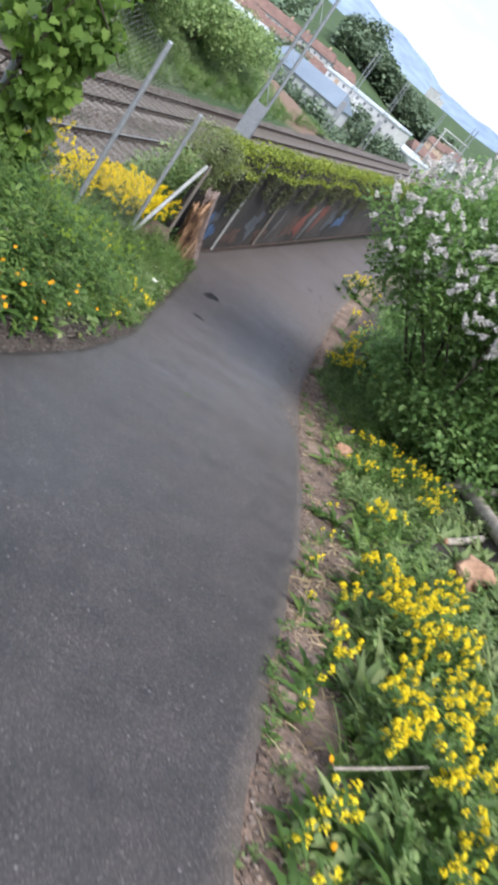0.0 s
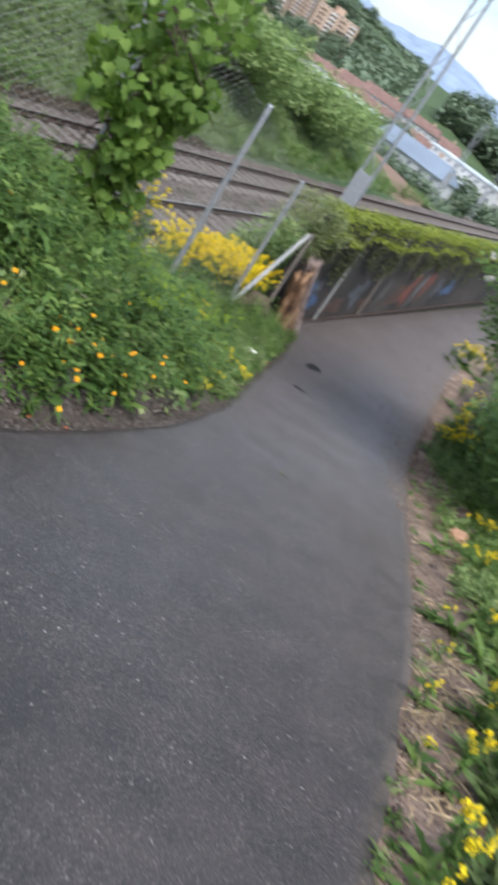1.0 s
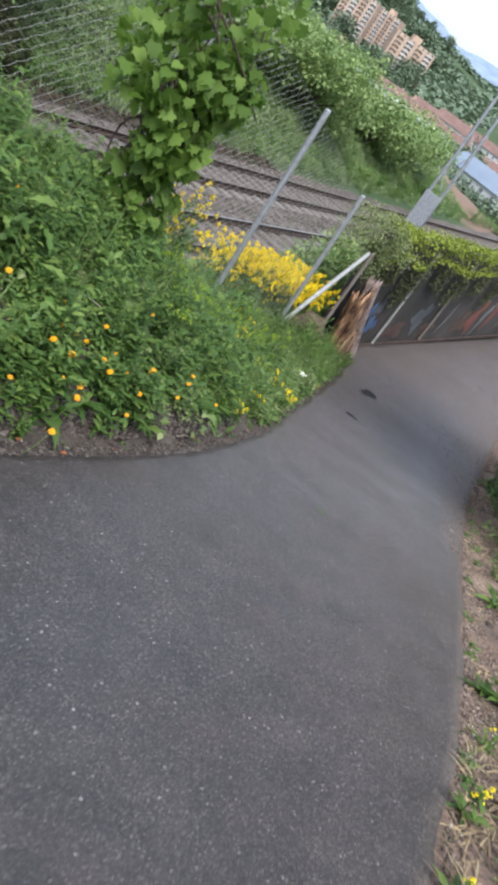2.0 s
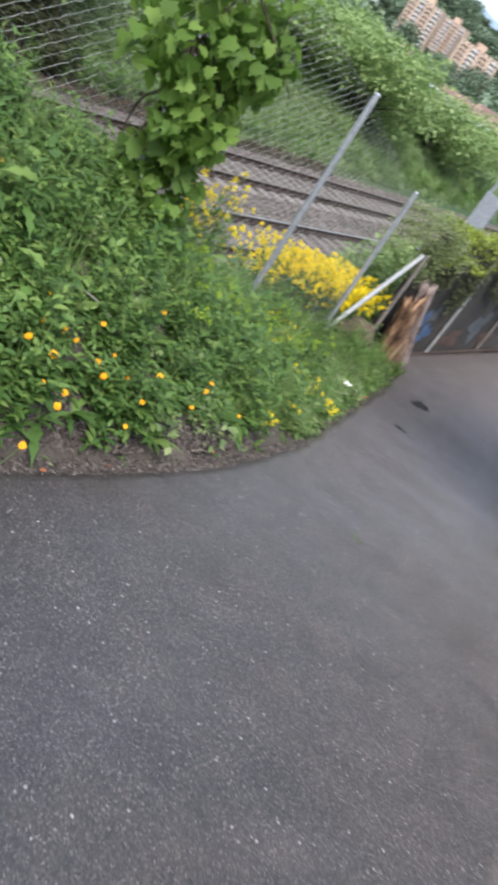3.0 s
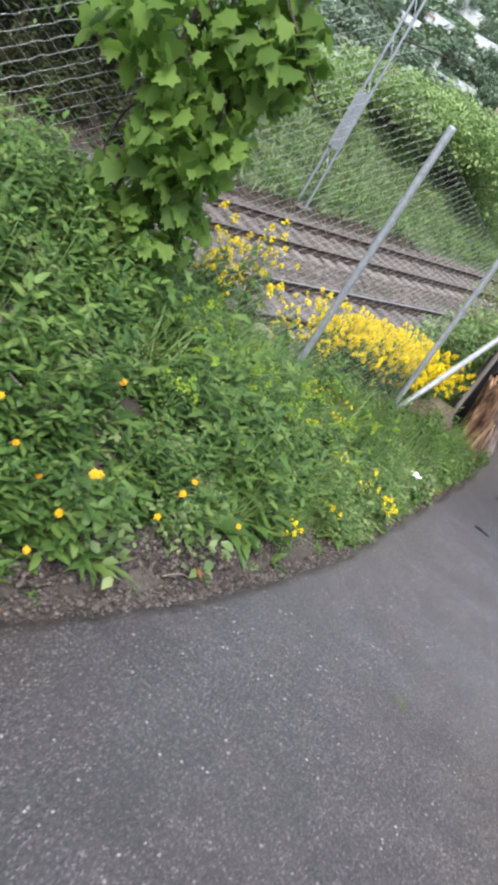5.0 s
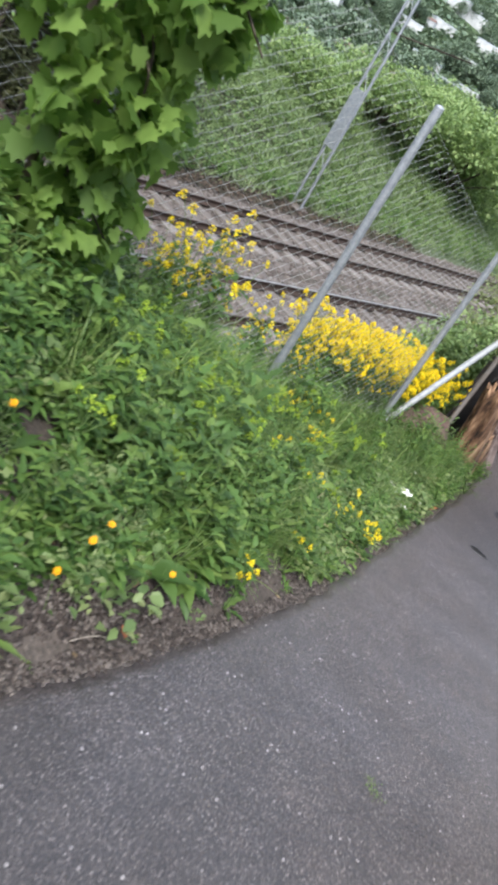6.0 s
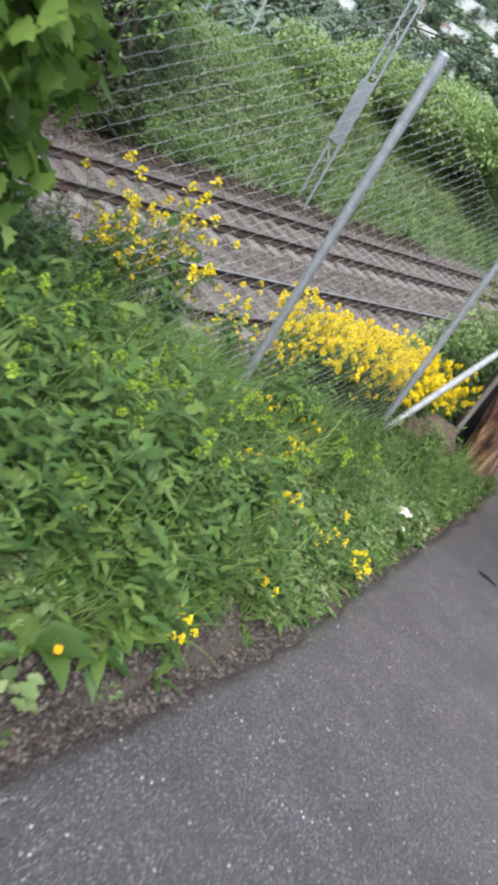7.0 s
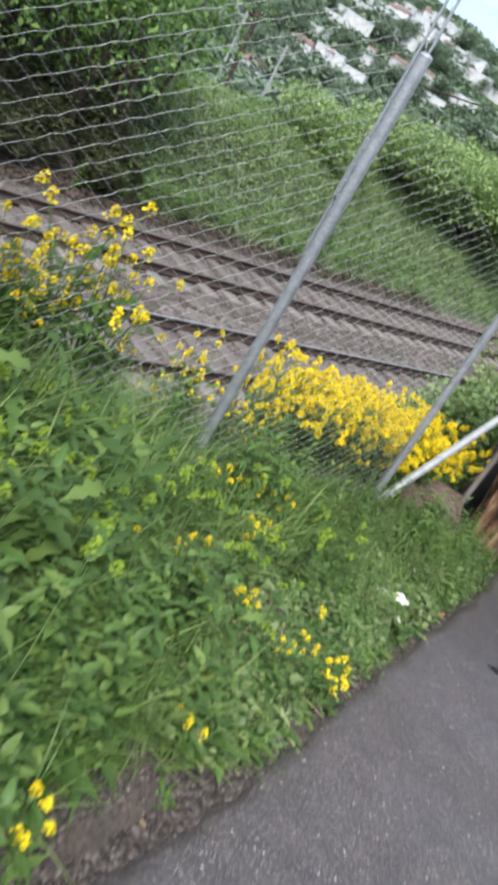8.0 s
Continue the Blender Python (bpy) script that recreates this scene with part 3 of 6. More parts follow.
def lattice_mast(a, off, base, height, label, plate_z, arm=False):
    """A catenary mast: two channels tapering upwards, laced with flat bars, and an anchor plate."""
    mast = tagged(new("catenary_mast"), label, "railway mast", group="catenary masts")
    foot = on_track(a, off)
    ax, ay = Vector((SN, CS, 0)), Vector((-CS, SN, 0))
    for sx in (-1, 1):
        bot, top = foot + ay * sx * 0.19, foot + ay * sx * 0.13
        v, f = tube_np([(bot.x, bot.y, base), (top.x, top.y, base + height)], [0.042, 0.036], 4)
        put("channel", mesh_np("channel", v, f, ZINC), mast)
    n = 18
    for k in range(n):
        z0, z1 = base + 1.2 + (height - 1.5) * k / n, base + 1.2 + (height - 1.5) * (k + 1) / n
        w0, w1 = 0.19 - 0.06 * (z0 - base) / height, 0.19 - 0.06 * (z1 - base) / height
        sgn = 1 if k % 2 else -1
        p, q = foot + ay * sgn * w0, foot - ay * sgn * w1
        v, f = tube_np([(p.x, p.y, z0), (q.x, q.y, z1)], [0.009, 0.009], 4)
        put("lacing_bar", mesh_np("lacing_bar", v, f, ZINC), mast)
    bm = bmesh.new()
    box(bm, (0.43, 0.035, plate_z[1] - plate_z[0]), turn=Matrix.Translation((foot.x + ax.x * -0.06, foot.y + ax.y * -0.06, sum(plate_z) / 2)) @ pose(0, 0, 0, 0, 0, -math.degrees(RAIL_TURN)), bevel=0.008)
    part("cover_plate", bm, ZINC, mast, "smooth pale grey steel cover plate")
    bm = bmesh.new()
    box(bm, (0.6, 0.6, 0.7), turn=Matrix.Translation((foot.x, foot.y, base - 0.3)) @ pose(0, 0, 0, 0, 0, -math.degrees(RAIL_TURN)), bevel=0.03)
    part("footing", bm, SLEEPER, mast)
    if arm:
        p, q = on_track(a, off, base + 4.9), on_track(a, off - 2.5, base + 5.2)
        v, f = tube_np([tuple(p), tuple(q)], [0.02, 0.015], 6)
        put("cantilever_arm", mesh_np("cantilever_arm", v, f, RUST, True), mast)
    return mast


lattice_mast(19.6, 6.9, -3.9, 11.0, "slender grey lattice railway mast behind the ivy wall", (-2.3, -0.56))
lattice_mast(21.25, 15.7, -3.9, 11.0, "slender grey lattice railway mast beside the far track", (-2.1, -0.5), True)
for a in (58.7, 71.6, 96):
    lattice_mast(a, 15.7, -3.9, 6.5, "distant grey lattice railway mast beside the far track", (-2.4, -1.2))
for a in (56, 93):
    lattice_mast(a, 6.9, -3.9, 6.5, "distant grey lattice railway mast beside the near track", (-2.4, -1.2))

# ---- fence ----
fence = tagged(new("chain_link_fence"), "galvanised chain-link fence with round steel posts along the bank", "fence")
POSTS = [(-0.5, -0.1), (1.8, 1.9), (4.11, 1.75), (6.40, 1.25), (8.66, 0.53), (10.98, -0.25)]


def fence_off(a):
    return 4.33 + 0.081 * np.clip(a - 8.69, 0, 6)


def fence_ground(a):
    p = on_track(a, fence_off(a) - 0.02)
    return float(ground_z(p.x, p.y))


def round_bar(name, p, q, r, mat, parent, label="", sides=10, cap=True):
    v, f = tube_np([p, q], [r, r], sides)
    ob = put(name, mesh_np(name, v, f, mat, True), parent, label)
    if cap:
        n = Vector(q) - Vector(p)
        cv, cf = tube_np([Vector(q), Vector(q) + n.normalized() * r * 0.35, Vector(q) + n.normalized() * r * 0.5], [r * 1.04, r * 0.8, 0.001], sides)
        put("cap", mesh_np("cap", cv, cf, mat, True), ob)
    return ob


for a, top in POSTS:
    g = fence_ground(a)
    top = top if a > 3 else g + 2.1
    p = on_track(a, float(fence_off(a)))
    q = on_track(a - 0.03, float(fence_off(a)) - 0.05) if a == 8.66 else p
    round_bar("post", (p.x, p.y, g - 0.4), (q.x, q.y, top), 0.032, ZINC, fence)


def top_line(a):
    return np.interp(a, [-0.5, 1.8, 4.11, 6.40, 8.69, 10.98], [fence_ground(-0.5) + 2.05, fence_ground(1.8) + 2.05, 1.72, 1.20, 0.44, -0.31])


def wire_family(sgn, pitch):
    """One set of the slanting wires of the netting: each a thin zigzag strand clipped to the fence's height."""
    pieces = []
    slope = 0.57
    for c in np.arange(-8, 16, pitch):
        a = np.arange(2.6, 10.97, 0.045)
        z = c * 1.0 + sgn * slope * (a - 7.0)
        lo = np.interp(a, [0, 4.11, 6.40, 8.69, 10.98], [0.0, -0.55, -0.95, -1.72, -2.2])
        keep = (z < top_line(a)) & (z > lo)
        if keep.sum() < 3:
            continue
        a, z = a[keep], z[keep]
        k = np.arange(len(a))
        o = fence_off(a) - 0.036 + 0.004 * np.where(k % 2, 1, -1)
        zz = z + 0.004 * np.sin(k * 2.1 + c * 40)
        pieces.append(tube_np(np.stack([SN * a - CS * o, CS * a + SN * o, zz], -1), 0.0016 if sgn > 0 else 0.0009, 3))
    return join_np(pieces)


for sgn in (1, -1):
    v, f = wire_family(sgn, 0.078)
    put("netting", mesh_np("netting", v, f, WIRE), fence, "thin slanting strands of wire netting")
a = np.arange(2.6, 10.98, 0.1)
z = top_line(a) - 0.02 * np.abs(np.sin((a - 8.69) / 2.29 * np.pi))
o = fence_off(a) - 0.036
v, f = tube_np(np.stack([SN * a - CS * o, CS * a + SN * o, z], -1), 0.0014, 4)
put("tension_wire", mesh_np("tension_wire", v, f, WIRE), fence)
p, q = on_track(11.05, 4.50, -2.25), on_track(12.55, 4.62, -1.08)
round_bar("brace", tuple(p), tuple(q), 0.034, PALE_TUBE, fence, "pale slanting steel brace")
p = on_track(12.6, 4.58)
round_bar("post", (p.x, p.y, -2.9), (p.x, p.y, -1.05), 0.028, SLEEPER, fence, "dull brownish steel post")

# ---- wall with its ivy ----
wall = tagged(new("wall_railway"), "dark concrete wall sprayed with faded graffiti below hanging ivy", "wall", kind="structure")
for k in range(22):
    c = on_track(13.2 + 2.29 * k + 1.145, WALL_OFF + 0.08)
    zb, zt = -3.45 - 0.012 * k, -0.75 - 0.03 * k
    bm = bmesh.new()
    box(bm, (2.27, 0.12, zt - zb), turn=Matrix.Translation((c.x, c.y, (zb + zt) / 2)) @ pose(0, 0, 0, 0, 0, 90 - math.degrees(RAIL_TURN)), bevel=0.012)
    part("wall_panel", bm, WALL, wall)
for a, mat in ((15.75, PALE_TUBE), (18.3, SLEEPER)):
    p = on_track(a, WALL_OFF - 0.03)
    round_bar("wall_post", (p.x, p.y, -3.0), (p.x, p.y, -0.9), 0.028, mat, wall, cap=False)
# narrow strip in a dark colour along the wall's foot
bm = bmesh.new()
c = on_track(13.2 + 14, WALL_OFF - 0.02)
box(bm, (28, 0.06, 0.10), turn=Matrix.Translation((c.x, c.y, -3.10)) @ pose(0, 0, 0, 0, 0.25, 90 - math.degrees(RAIL_TURN)), bevel=0.02)
part("foot_strip", bm, RUST, wall, "narrow dark strip along the wall's foot")


def paint_patch(a, z, w, h, lean, mat, seed):
    """A ragged patch of spray paint, a thin skin on the wall's face."""
    bm = bmesh.new()
    n = 18
    ring = []
    for k in range(n):
        t = 2 * math.pi * k / n
        r = 1 + 0.35 * math.sin(3 * t + seed) + 0.2 * math.sin(7 * t + 2 * seed)
        u, v = w / 2 * r * math.cos(t), h / 2 * r * math.sin(t)
        q = on_track(a + u + lean * v, WALL_OFF + 0.016, z + v)
        ring.append(bm.verts.new(q))
    top = bm.faces.new(ring)
    ext = bmesh.ops.extrude_face_region(bm, geom=[top])
    for vtx in [g for g in ext["geom"] if isinstance(g, bmesh.types.BMVert)]:
        vtx.co += Vector((CS, -SN, 0)) * 0.004
    part("paint_patch", bm, mat, wall)


PAINTS = [plain_material("faded_spray_paint", c1, c2, 3, 0.7, relief=0.1) for c1, c2 in (((0.025, 0.05, 0.12), (0.07, 0.12, 0.22)), ((0.085, 0.025, 0.02), (0.19, 0.065, 0.045)), ((0.04, 0.045, 0.055), (0.085, 0.09, 0.10)), ((0.05, 0.028, 0.022), (0.09, 0.055, 0.042)), ((0.09, 0.09, 0.095), (0.17, 0.17, 0.175)))]
for k, (a, z, w, h, lean, c) in enumerate(((14.55, -2.45, 0.5, 0.75, 0.2, 0), (15.1, -2.6, 0.42, 0.4, 0.1, 0), (15.0, -2.15, 0.3, 0.5, 0.2, 2), (16.5, -2.75, 1.0, 0.36, 0.2, 3), (17.5, -2.45, 0.7, 0.7, 0.1, 2), (18.4, -2.75, 0.8, 0.34, 0.1, 3), (19.3, -2.45, 0.12, 0.7, 0.3, 4), (20.6, -2.6, 0.9, 0.6, 0.2, 3), (21.4, -2.45, 0.7, 0.9, 0.3, 1), (22.25, -2.4, 0.28, 0.95, 0.4, 4), (22.9, -2.25, 0.6, 0.8, 0.3, 1), (24.3, -2.4, 0.8, 0.6, 0.1, 2), (25.6, -2.4, 1.0, 0.6, 0.1, 0))):
    paint_patch(a, z, w, h, lean, PAINTS[c], k * 1.3)


# ---- plants: kinds ----
def stem_np(p, q, r0, r1, bend=0.0, n=4, sides=4):
    p, q = np.asarray(p, float), np.asarray(q, float)
    t = np.linspace(0, 1, n)[:, None]
    side = np.array([q[1] - p[1], p[0] - q[0], 0.0]) + 1e-6
    P = p + (q - p) * t + bend * side * np.sin(np.pi * t)
    return tube_np(P, np.linspace(r0, r1, n), sides)


def leafy_stems(stems, height, length, width, pairs, lean=0.35, droop=0.35, seg=4, teeth=0.16):
    """Upright weed: several stems with leaves set along them. Arrays of leaves, arrays of stems."""
    L, S = [], []
    tpl = leaf(width, seg, 0.15, droop, 0.85, teeth)
    for _ in range(stems):
        yaw, ln, h = U(0, 6.28), U(0.05, lean), height * U(0.7, 1.15)
        base = np.array([U(-0.04, 0.04), U(-0.04, 0.04), 0])
        top = base + h * np.array([np.sin(ln) * np.cos(yaw), np.sin(ln) * np.sin(yaw), np.cos(ln)])
        S.append(stem_np(base, top, 0.004, 0.0015, 0.06))
        k = np.repeat(np.linspace(0.18, 1.0, pairs), 2) + U(-0.03, 0.03, pairs * 2)
        P = base + (top - base) * k[:, None]
        ya = yaw + np.tile([0, np.pi], pairs) + np.repeat(np.arange(pairs) * 1.57, 2) + U(-0.4, 0.4, pairs * 2)
        M = turns(ya, U(0.05, 1.0, pairs * 2), U(-0.4, 0.4, pairs * 2)) * (length * U(0.6, 1.1, pairs * 2) * (1.1 - 0.45 * k))[:, None, None]
        L.append(scatter(tpl, M, P))
    return join_np(L), join_np(S)


def rosette(count, length, width, rise=0.75, teeth=0.28):
    """Long toothed leaves springing from one root."""
    tpl = leaf(width, 7, 0.2, 0.55, 0.8, teeth)
    yaw = np.arange(count) * 2.4 + U(-0.3, 0.3, count)
    M = turns(yaw, U(rise - 0.45, rise + 0.35, count), U(-0.35, 0.35, count)) * (length * U(0.55, 1.1, count))[:, None, None]
    return scatter(tpl, M, np.stack([U(-0.02, 0.02, count), U(-0.02, 0.02, count), 0 * yaw], -1))


def grass_tuft(count, length, spread=0.06, width=0.02, seg=4):
    tpl = blade(width, seg, 0.45)
    yaw = U(0, 6.28, count)
    M = turns(yaw, U(0.75, 1.45, count), U(-0.5, 0.5, count)) * (length * U(0.45, 1.15, count))[:, None, None]
    return scatter(tpl, M, np.stack([U(-spread, spread, count), U(-spread, spread, count), 0 * yaw], -1))


def ground_cover(count, size, spread, height):
    tpl = leaf(0.8, 2, 0.18, 0.2, 0.75)
    yaw, rad = U(0, 6.28, count), spread * np.sqrt(U(0, 1, count))
    ang = U(0, 6.28, count)
    M = turns(yaw, U(-0.2, 0.8, count), U(-0.5, 0.5, count)) * (size * U(0.5, 1.2, count))[:, None, None]
    return scatter(tpl, M, np.stack([rad * np.cos(ang), rad * np.sin(ang), U(0.01, height, count)], -1))


def stuff(name, plants, spots, mat, label, category, scale=(0.8, 1.25), tilt=0.15, sink=0.02, tall=None):
    """One object of many plants: each spot gets one of the plants, turned and scaled."""
    spots = np.asarray(spots, float)
    pick, n = rng.integers(0, len(plants), len(spots)), len(spots)
    yaw, sc = U(0, 6.28, n), U(*scale, n)
    M = turns(yaw, U(-tilt, tilt, n), U(-tilt, tilt, n)) * sc[:, None, None]
    if tall is not None:
        M = M * tall(spots)[:, None, None]
    P = np.c_[spots, ground_z(spots[:, 0], spots[:, 1]) - sink]
    v, f = join_np([scatter(pl, M[pick == k], P[pick == k]) for k, pl in enumerate(plants) if (pick == k).any()])
    return tagged(put(name, mesh_np(name, v, f, mat)), label, category, kind="stuff")


# ---- where weeds grow ----
def left_spots(n, y0, y1, near=0.1, far=2.6, power=1.0):
    """Spots on the bank between the path's left edge and the fence, a little beyond it too."""
    y = U(y0, y1, n)
    xf = (SN * y - FENCE_OFF) / CS
    near = np.maximum(near, np.interp(y, [5.3, 6.0, 7.2, 7.6, 8.0, 8.6], [0.15, 0.22, 0.21, 0.27, 0.2, 0.11]))
    lat = near + (np.minimum(left_edge(y) - xf + 0.25, far) - near) * U(0, 1, n) ** power
    keep = lat > near
    return np.stack([left_edge(y) - lat, y], -1)[keep]


def right_spots(n, y0, y1, near=0.15, far=3.0, power=1.0):
    y = U(y0, y1, n)
    bare = np.interp(y, [0, 3, 5, 7, 9, 10.5, 12.5], [0.3, 0.38, 0.45, 0.55, 0.9, 0.9, 0.25])
    near = np.where(U(0, 1, n) < 0.14, near, np.maximum(near, bare))
    return np.stack([right_edge(y) + near + (np.maximum(far, near + 0.3) - near) * U(0, 1, n) ** power, y], -1)


def thin(spots, seed, s=2.3, cut=-0.35):
    """Leaves patches bare, so that the growth is uneven."""
    return spots[wob(spots[:, 0], spots[:, 1], s, seed) > cut]


def clear_of_log(spots):
    """Keeps tall weeds off the ground round the fallen log."""
    return spots[~((spots[:, 0] > 3.3) & (spots[:, 0] < 4.9) & (spots[:, 1] > 4.6) & (spots[:, 1] < 8.2))]


broad = [leafy_stems(4, 0.34, 0.088, 0.46, 8, teeth=0.09) for _ in range(6)]
broad_tall = [leafy_stems(4, 0.5, 0.10, 0.34, 10, teeth=0.12) for _ in range(5)]
feather = [leafy_stems(5, 0.34, 0.06, 0.30, 9, 0.5, 0.35, 2, 0.0) for _ in range(4)]
ros = [rosette(15, 0.26, 0.22) for _ in range(5)]
ros_wide = [rosette(11, 0.24, 0.46, 0.55, 0.06) for _ in range(4)]
tufts = [grass_tuft(38, 0.36) for _ in range(5)]
tufts_long = [grass_tuft(34, 0.56, 0.09, 0.017) for _ in range(4)]
cover = [ground_cover(46, 0.045, 0.14, 0.12) for _ in range(5)]

stuff("bank_dark_weeds", [b[0] for b in broad + broad_tall], thin(left_spots(270, 2.2, 8.8, 0.22), 6.6, 1.9, -0.1), WEED_DEEP, "deep green broadleaf weeds in the hollows of the bank", "weeds", (0.6, 1.1))
stuff("bank_weeds", [b[0] for b in broad], thin(left_spots(480, 2.2, 8.4, 0.22), 1.0), WEED, "lush mid-green broadleaf weeds covering the bank", "weeds")
NETTLE = thin(left_spots(230, 3.0, 8.3, 0.7), 4.0, 1.4, -0.1)
stuff("bank_filling_weeds", [b[0] for b in broad + feather], np.stack([rng.normal(-1.0, 0.22, 46), rng.normal(5.0, 0.35, 46)], -1), WEED, "green weeds filling the bank among the orange flowers", "weeds", (0.5, 0.9))
stuff("bank_stalks", [b[1] for b in broad + broad_tall], thin(left_spots(330, 2.5, 12.5, 0.25), 2.0), STEM, "thin green stalks among the bank weeds", "weeds")
stuff("bank_feathery_weeds", [b[0] for b in feather], thin(left_spots(420, 6.0, 13.4, 0.18), 2.7), WEED_PALE, "pale fine-leaved weeds on the lower bank", "weeds", (0.4, 0.85))
ROSETTE = thin(left_spots(230, 3.0, 12.8, 0.12, 1.3), 3.0)
BROAD_ROSETTE = thin(left_spots(130, 5.5, 12.5, 0.1, 0.9), 7.0)
stuff("bank_grass", tufts, np.concatenate([thin(left_spots(430, 2.2, 13.6, 0.2), 5.0, 1.7, -0.1), thin(left_spots(330, 5.6, 9.2, 0.35), 2.2, 2.4, -0.2)]), GRASS, "tufts of bright green grass on the bank", "grass", (0.5, 1.1), tall=lambda q: 1 - 0.68 * smooth(8.0, 9.3, q[:, 1]))
A_, O_ = U(6.9, 9.4, 110), U(3.7, 4.45, 110)
FENCE_ROW = np.stack([SN * A_ - CS * O_, CS * A_ + SN * O_], -1)
stuff("bank_tall_grass", tufts_long, np.concatenate([thin(left_spots(90, 6.6, 9.2, 0.8), 6.0, 1.9, -0.1), FENCE_ROW]), GRASS, "tall fine grass in front of the fence", "grass", (0.55, 0.95))
stuff("bank_ground_cover", cover, thin(left_spots(700, 2.2, 13.8, 0.14), 8.8, 2.9, -0.2), WEED_PALE, "small-leaved creeping plants close to the soil", "weeds", (0.7, 1.3))
stuff("bank_fine_weeds", [ground_cover(60, 0.026, 0.12, 0.16) for _ in range(4)], thin(left_spots(950, 6.5, 13.8, 0.12), 1.9, 3.3, -0.3), WEED, "fine-leaved low weeds and clover on the lower bank", "weeds", (0.7, 1.3))
stuff("bank_short_grass", [grass_tuft(46, 0.16, 0.09, 0.028) for _ in range(4)], thin(left_spots(420, 6.8, 13.8, 0.12), 0.4, 2.6, 0.0), GRASS, "short ragged grass on the lower bank", "grass", (0.6, 1.3))
y_ = U(2.4, 8.2, 210)
stuff("edge_weeds", [leafy_stems(3, 0.24, 0.085, 0.42, 5, 0.7)[0] for _ in range(4)] + [rosette(12, 0.18, 0.24) for _ in range(3)], np.stack([left_edge(y_) - np.interp(y_, [5.3, 6.0, 7.2, 7.7], [0.17, 0.27, 0.27, 0.33]) - 0.34 * U(0, 1, 210), y_], -1), WEED_DEEP, "leafy weeds leaning out over the gravel edge", "weeds", (0.7, 1.2))
y_ = U(8.2, 13.6, 420)
stuff("lower_bank_weeds", [leafy_stems(4, 0.16, 0.055, 0.5, 4, 0.8)[0] for _ in range(4)] + [rosette(10, 0.13, 0.3, 0.5) for _ in range(3)], np.stack([left_edge(y_) - 0.12 - 1.1 * U(0, 1, 420), y_], -1), WEED_PALE, "low pale leafy weeds on the lower bank", "weeds", (0.6, 1.4))
stuff("lower_bank_clumps", [b[0] for b in broad + feather] + ros, thin(left_spots(520, 8.5, 13.4, 0.15), 4.4, 3.1, 0.05), SHRUB_DARK, "dark leafy clumps among the low grass of the bank", "weeds", (0.3, 0.75))
stuff("lower_bank_bright_weeds", [b[0] for b in broad] + ros_wide, thin(left_spots(300, 8.3, 13.4, 0.13), 9.1, 3.7, 0.05), SHRUB, "bright small-leaved clumps among the low grass of the bank", "weeds", (0.25, 0.6))
A_, O_ = U(7.0, 12.8, 250), U(4.0, 4.75, 250)
stuff("fence_foot_growth", [b[0] for b in feather] + tufts + [broad_tall[0][0]], np.stack([SN * A_ - CS * O_, CS * A_ + SN * O_], -1), WEED, "rough green growth along the fence's foot", "weeds", (0.6, 1.3))
stuff("fence_side_growth", tufts + [b[0] for b in feather], np.array([[SN * a - CS * o, CS * a + SN * o] for a, o in zip(U(4.5, 13.2, 420), U(4.2, 7.3, 420))]), WEED_PALE, "rough weeds on the slope behind the fence", "weeds", (0.7, 1.3))

A_, O_ = U(12.4, 13.75, 60), U(4.2, 4.42, 60)
stuff("stump_foot_weeds", [b[0] for b in broad] + ros, np.stack([SN * A_ - CS * O_, CS * A_ + SN * O_], -1), WEED, "leafy weeds round the stump's foot", "weeds", (0.45, 0.8))

stuff("verge_leafy_growth", [b[0] for b in broad] + [rosette(14, 0.2, 0.3, 0.7, 0.1) for _ in range(3)], clear_of_log(np.concatenate([right_spots(360, 0.6, 9.5, 0.35, 2.4), right_spots(220, 8.0, 14.5, 0.22, 1.5)])), SHRUB, "bright leafy growth round the yellow flowers on the verge", "weeds", (0.45, 0.8))
stuff("verge_weeds", [b[0] for b in broad], clear_of_log(thin(right_spots(420, 0.3, 11, 0.45, 3.4), 1.5)), WEED, "green broadleaf weeds on the verge", "weeds", (0.5, 0.9))
VERGE_ROSETTE = clear_of_log(thin(right_spots(330, 0.4, 8, 0.25, 2.2), 2.5))
stuff("verge_lance_weeds", [rosette(16, 0.22, 0.24, 0.9, 0.0) for _ in range(4)], thin(right_spots(330, 0.4, 7, 0.3, 1.8), 9.0, 1.6, -0.2), WEED_PALE, "clumps of smooth lance-shaped leaves on the verge", "weeds", (0.6, 1.15))
stuff("verge_ground_cover", cover, thin(right_spots(620, 0.2, 14, 0.22, 2.6), 3.3, 1.9, -0.25), WEED_PALE, "low creeping plants on the gritty verge", "weeds", (0.6, 1.2))
stuff("verge_grass", tufts, thin(right_spots(260, 0.2, 14, 0.3, 3.2), 8.0, 1.5, 0.0), GRASS, "tufts of grass on the verge", "grass", (0.4, 0.85))
stuff("verge_low_green", [leafy_stems(4, 0.2, 0.06, 0.45, 5, 0.7)[0] for _ in range(4)] + cover, right_spots(420, 7.2, 15.5, 0.32, 1.7), WEED, "low green weeds where the verge meets the bushes", "weeds", (0.7, 1.5))
stuff("verge_undergrowth", [b[0] for b in broad_tall], clear_of_log(right_spots(190, 6.4, 15, 1.7, 3.8)), SHRUB_DARK, "dark green undergrowth below the lilac", "undergrowth", (0.9, 1.6))


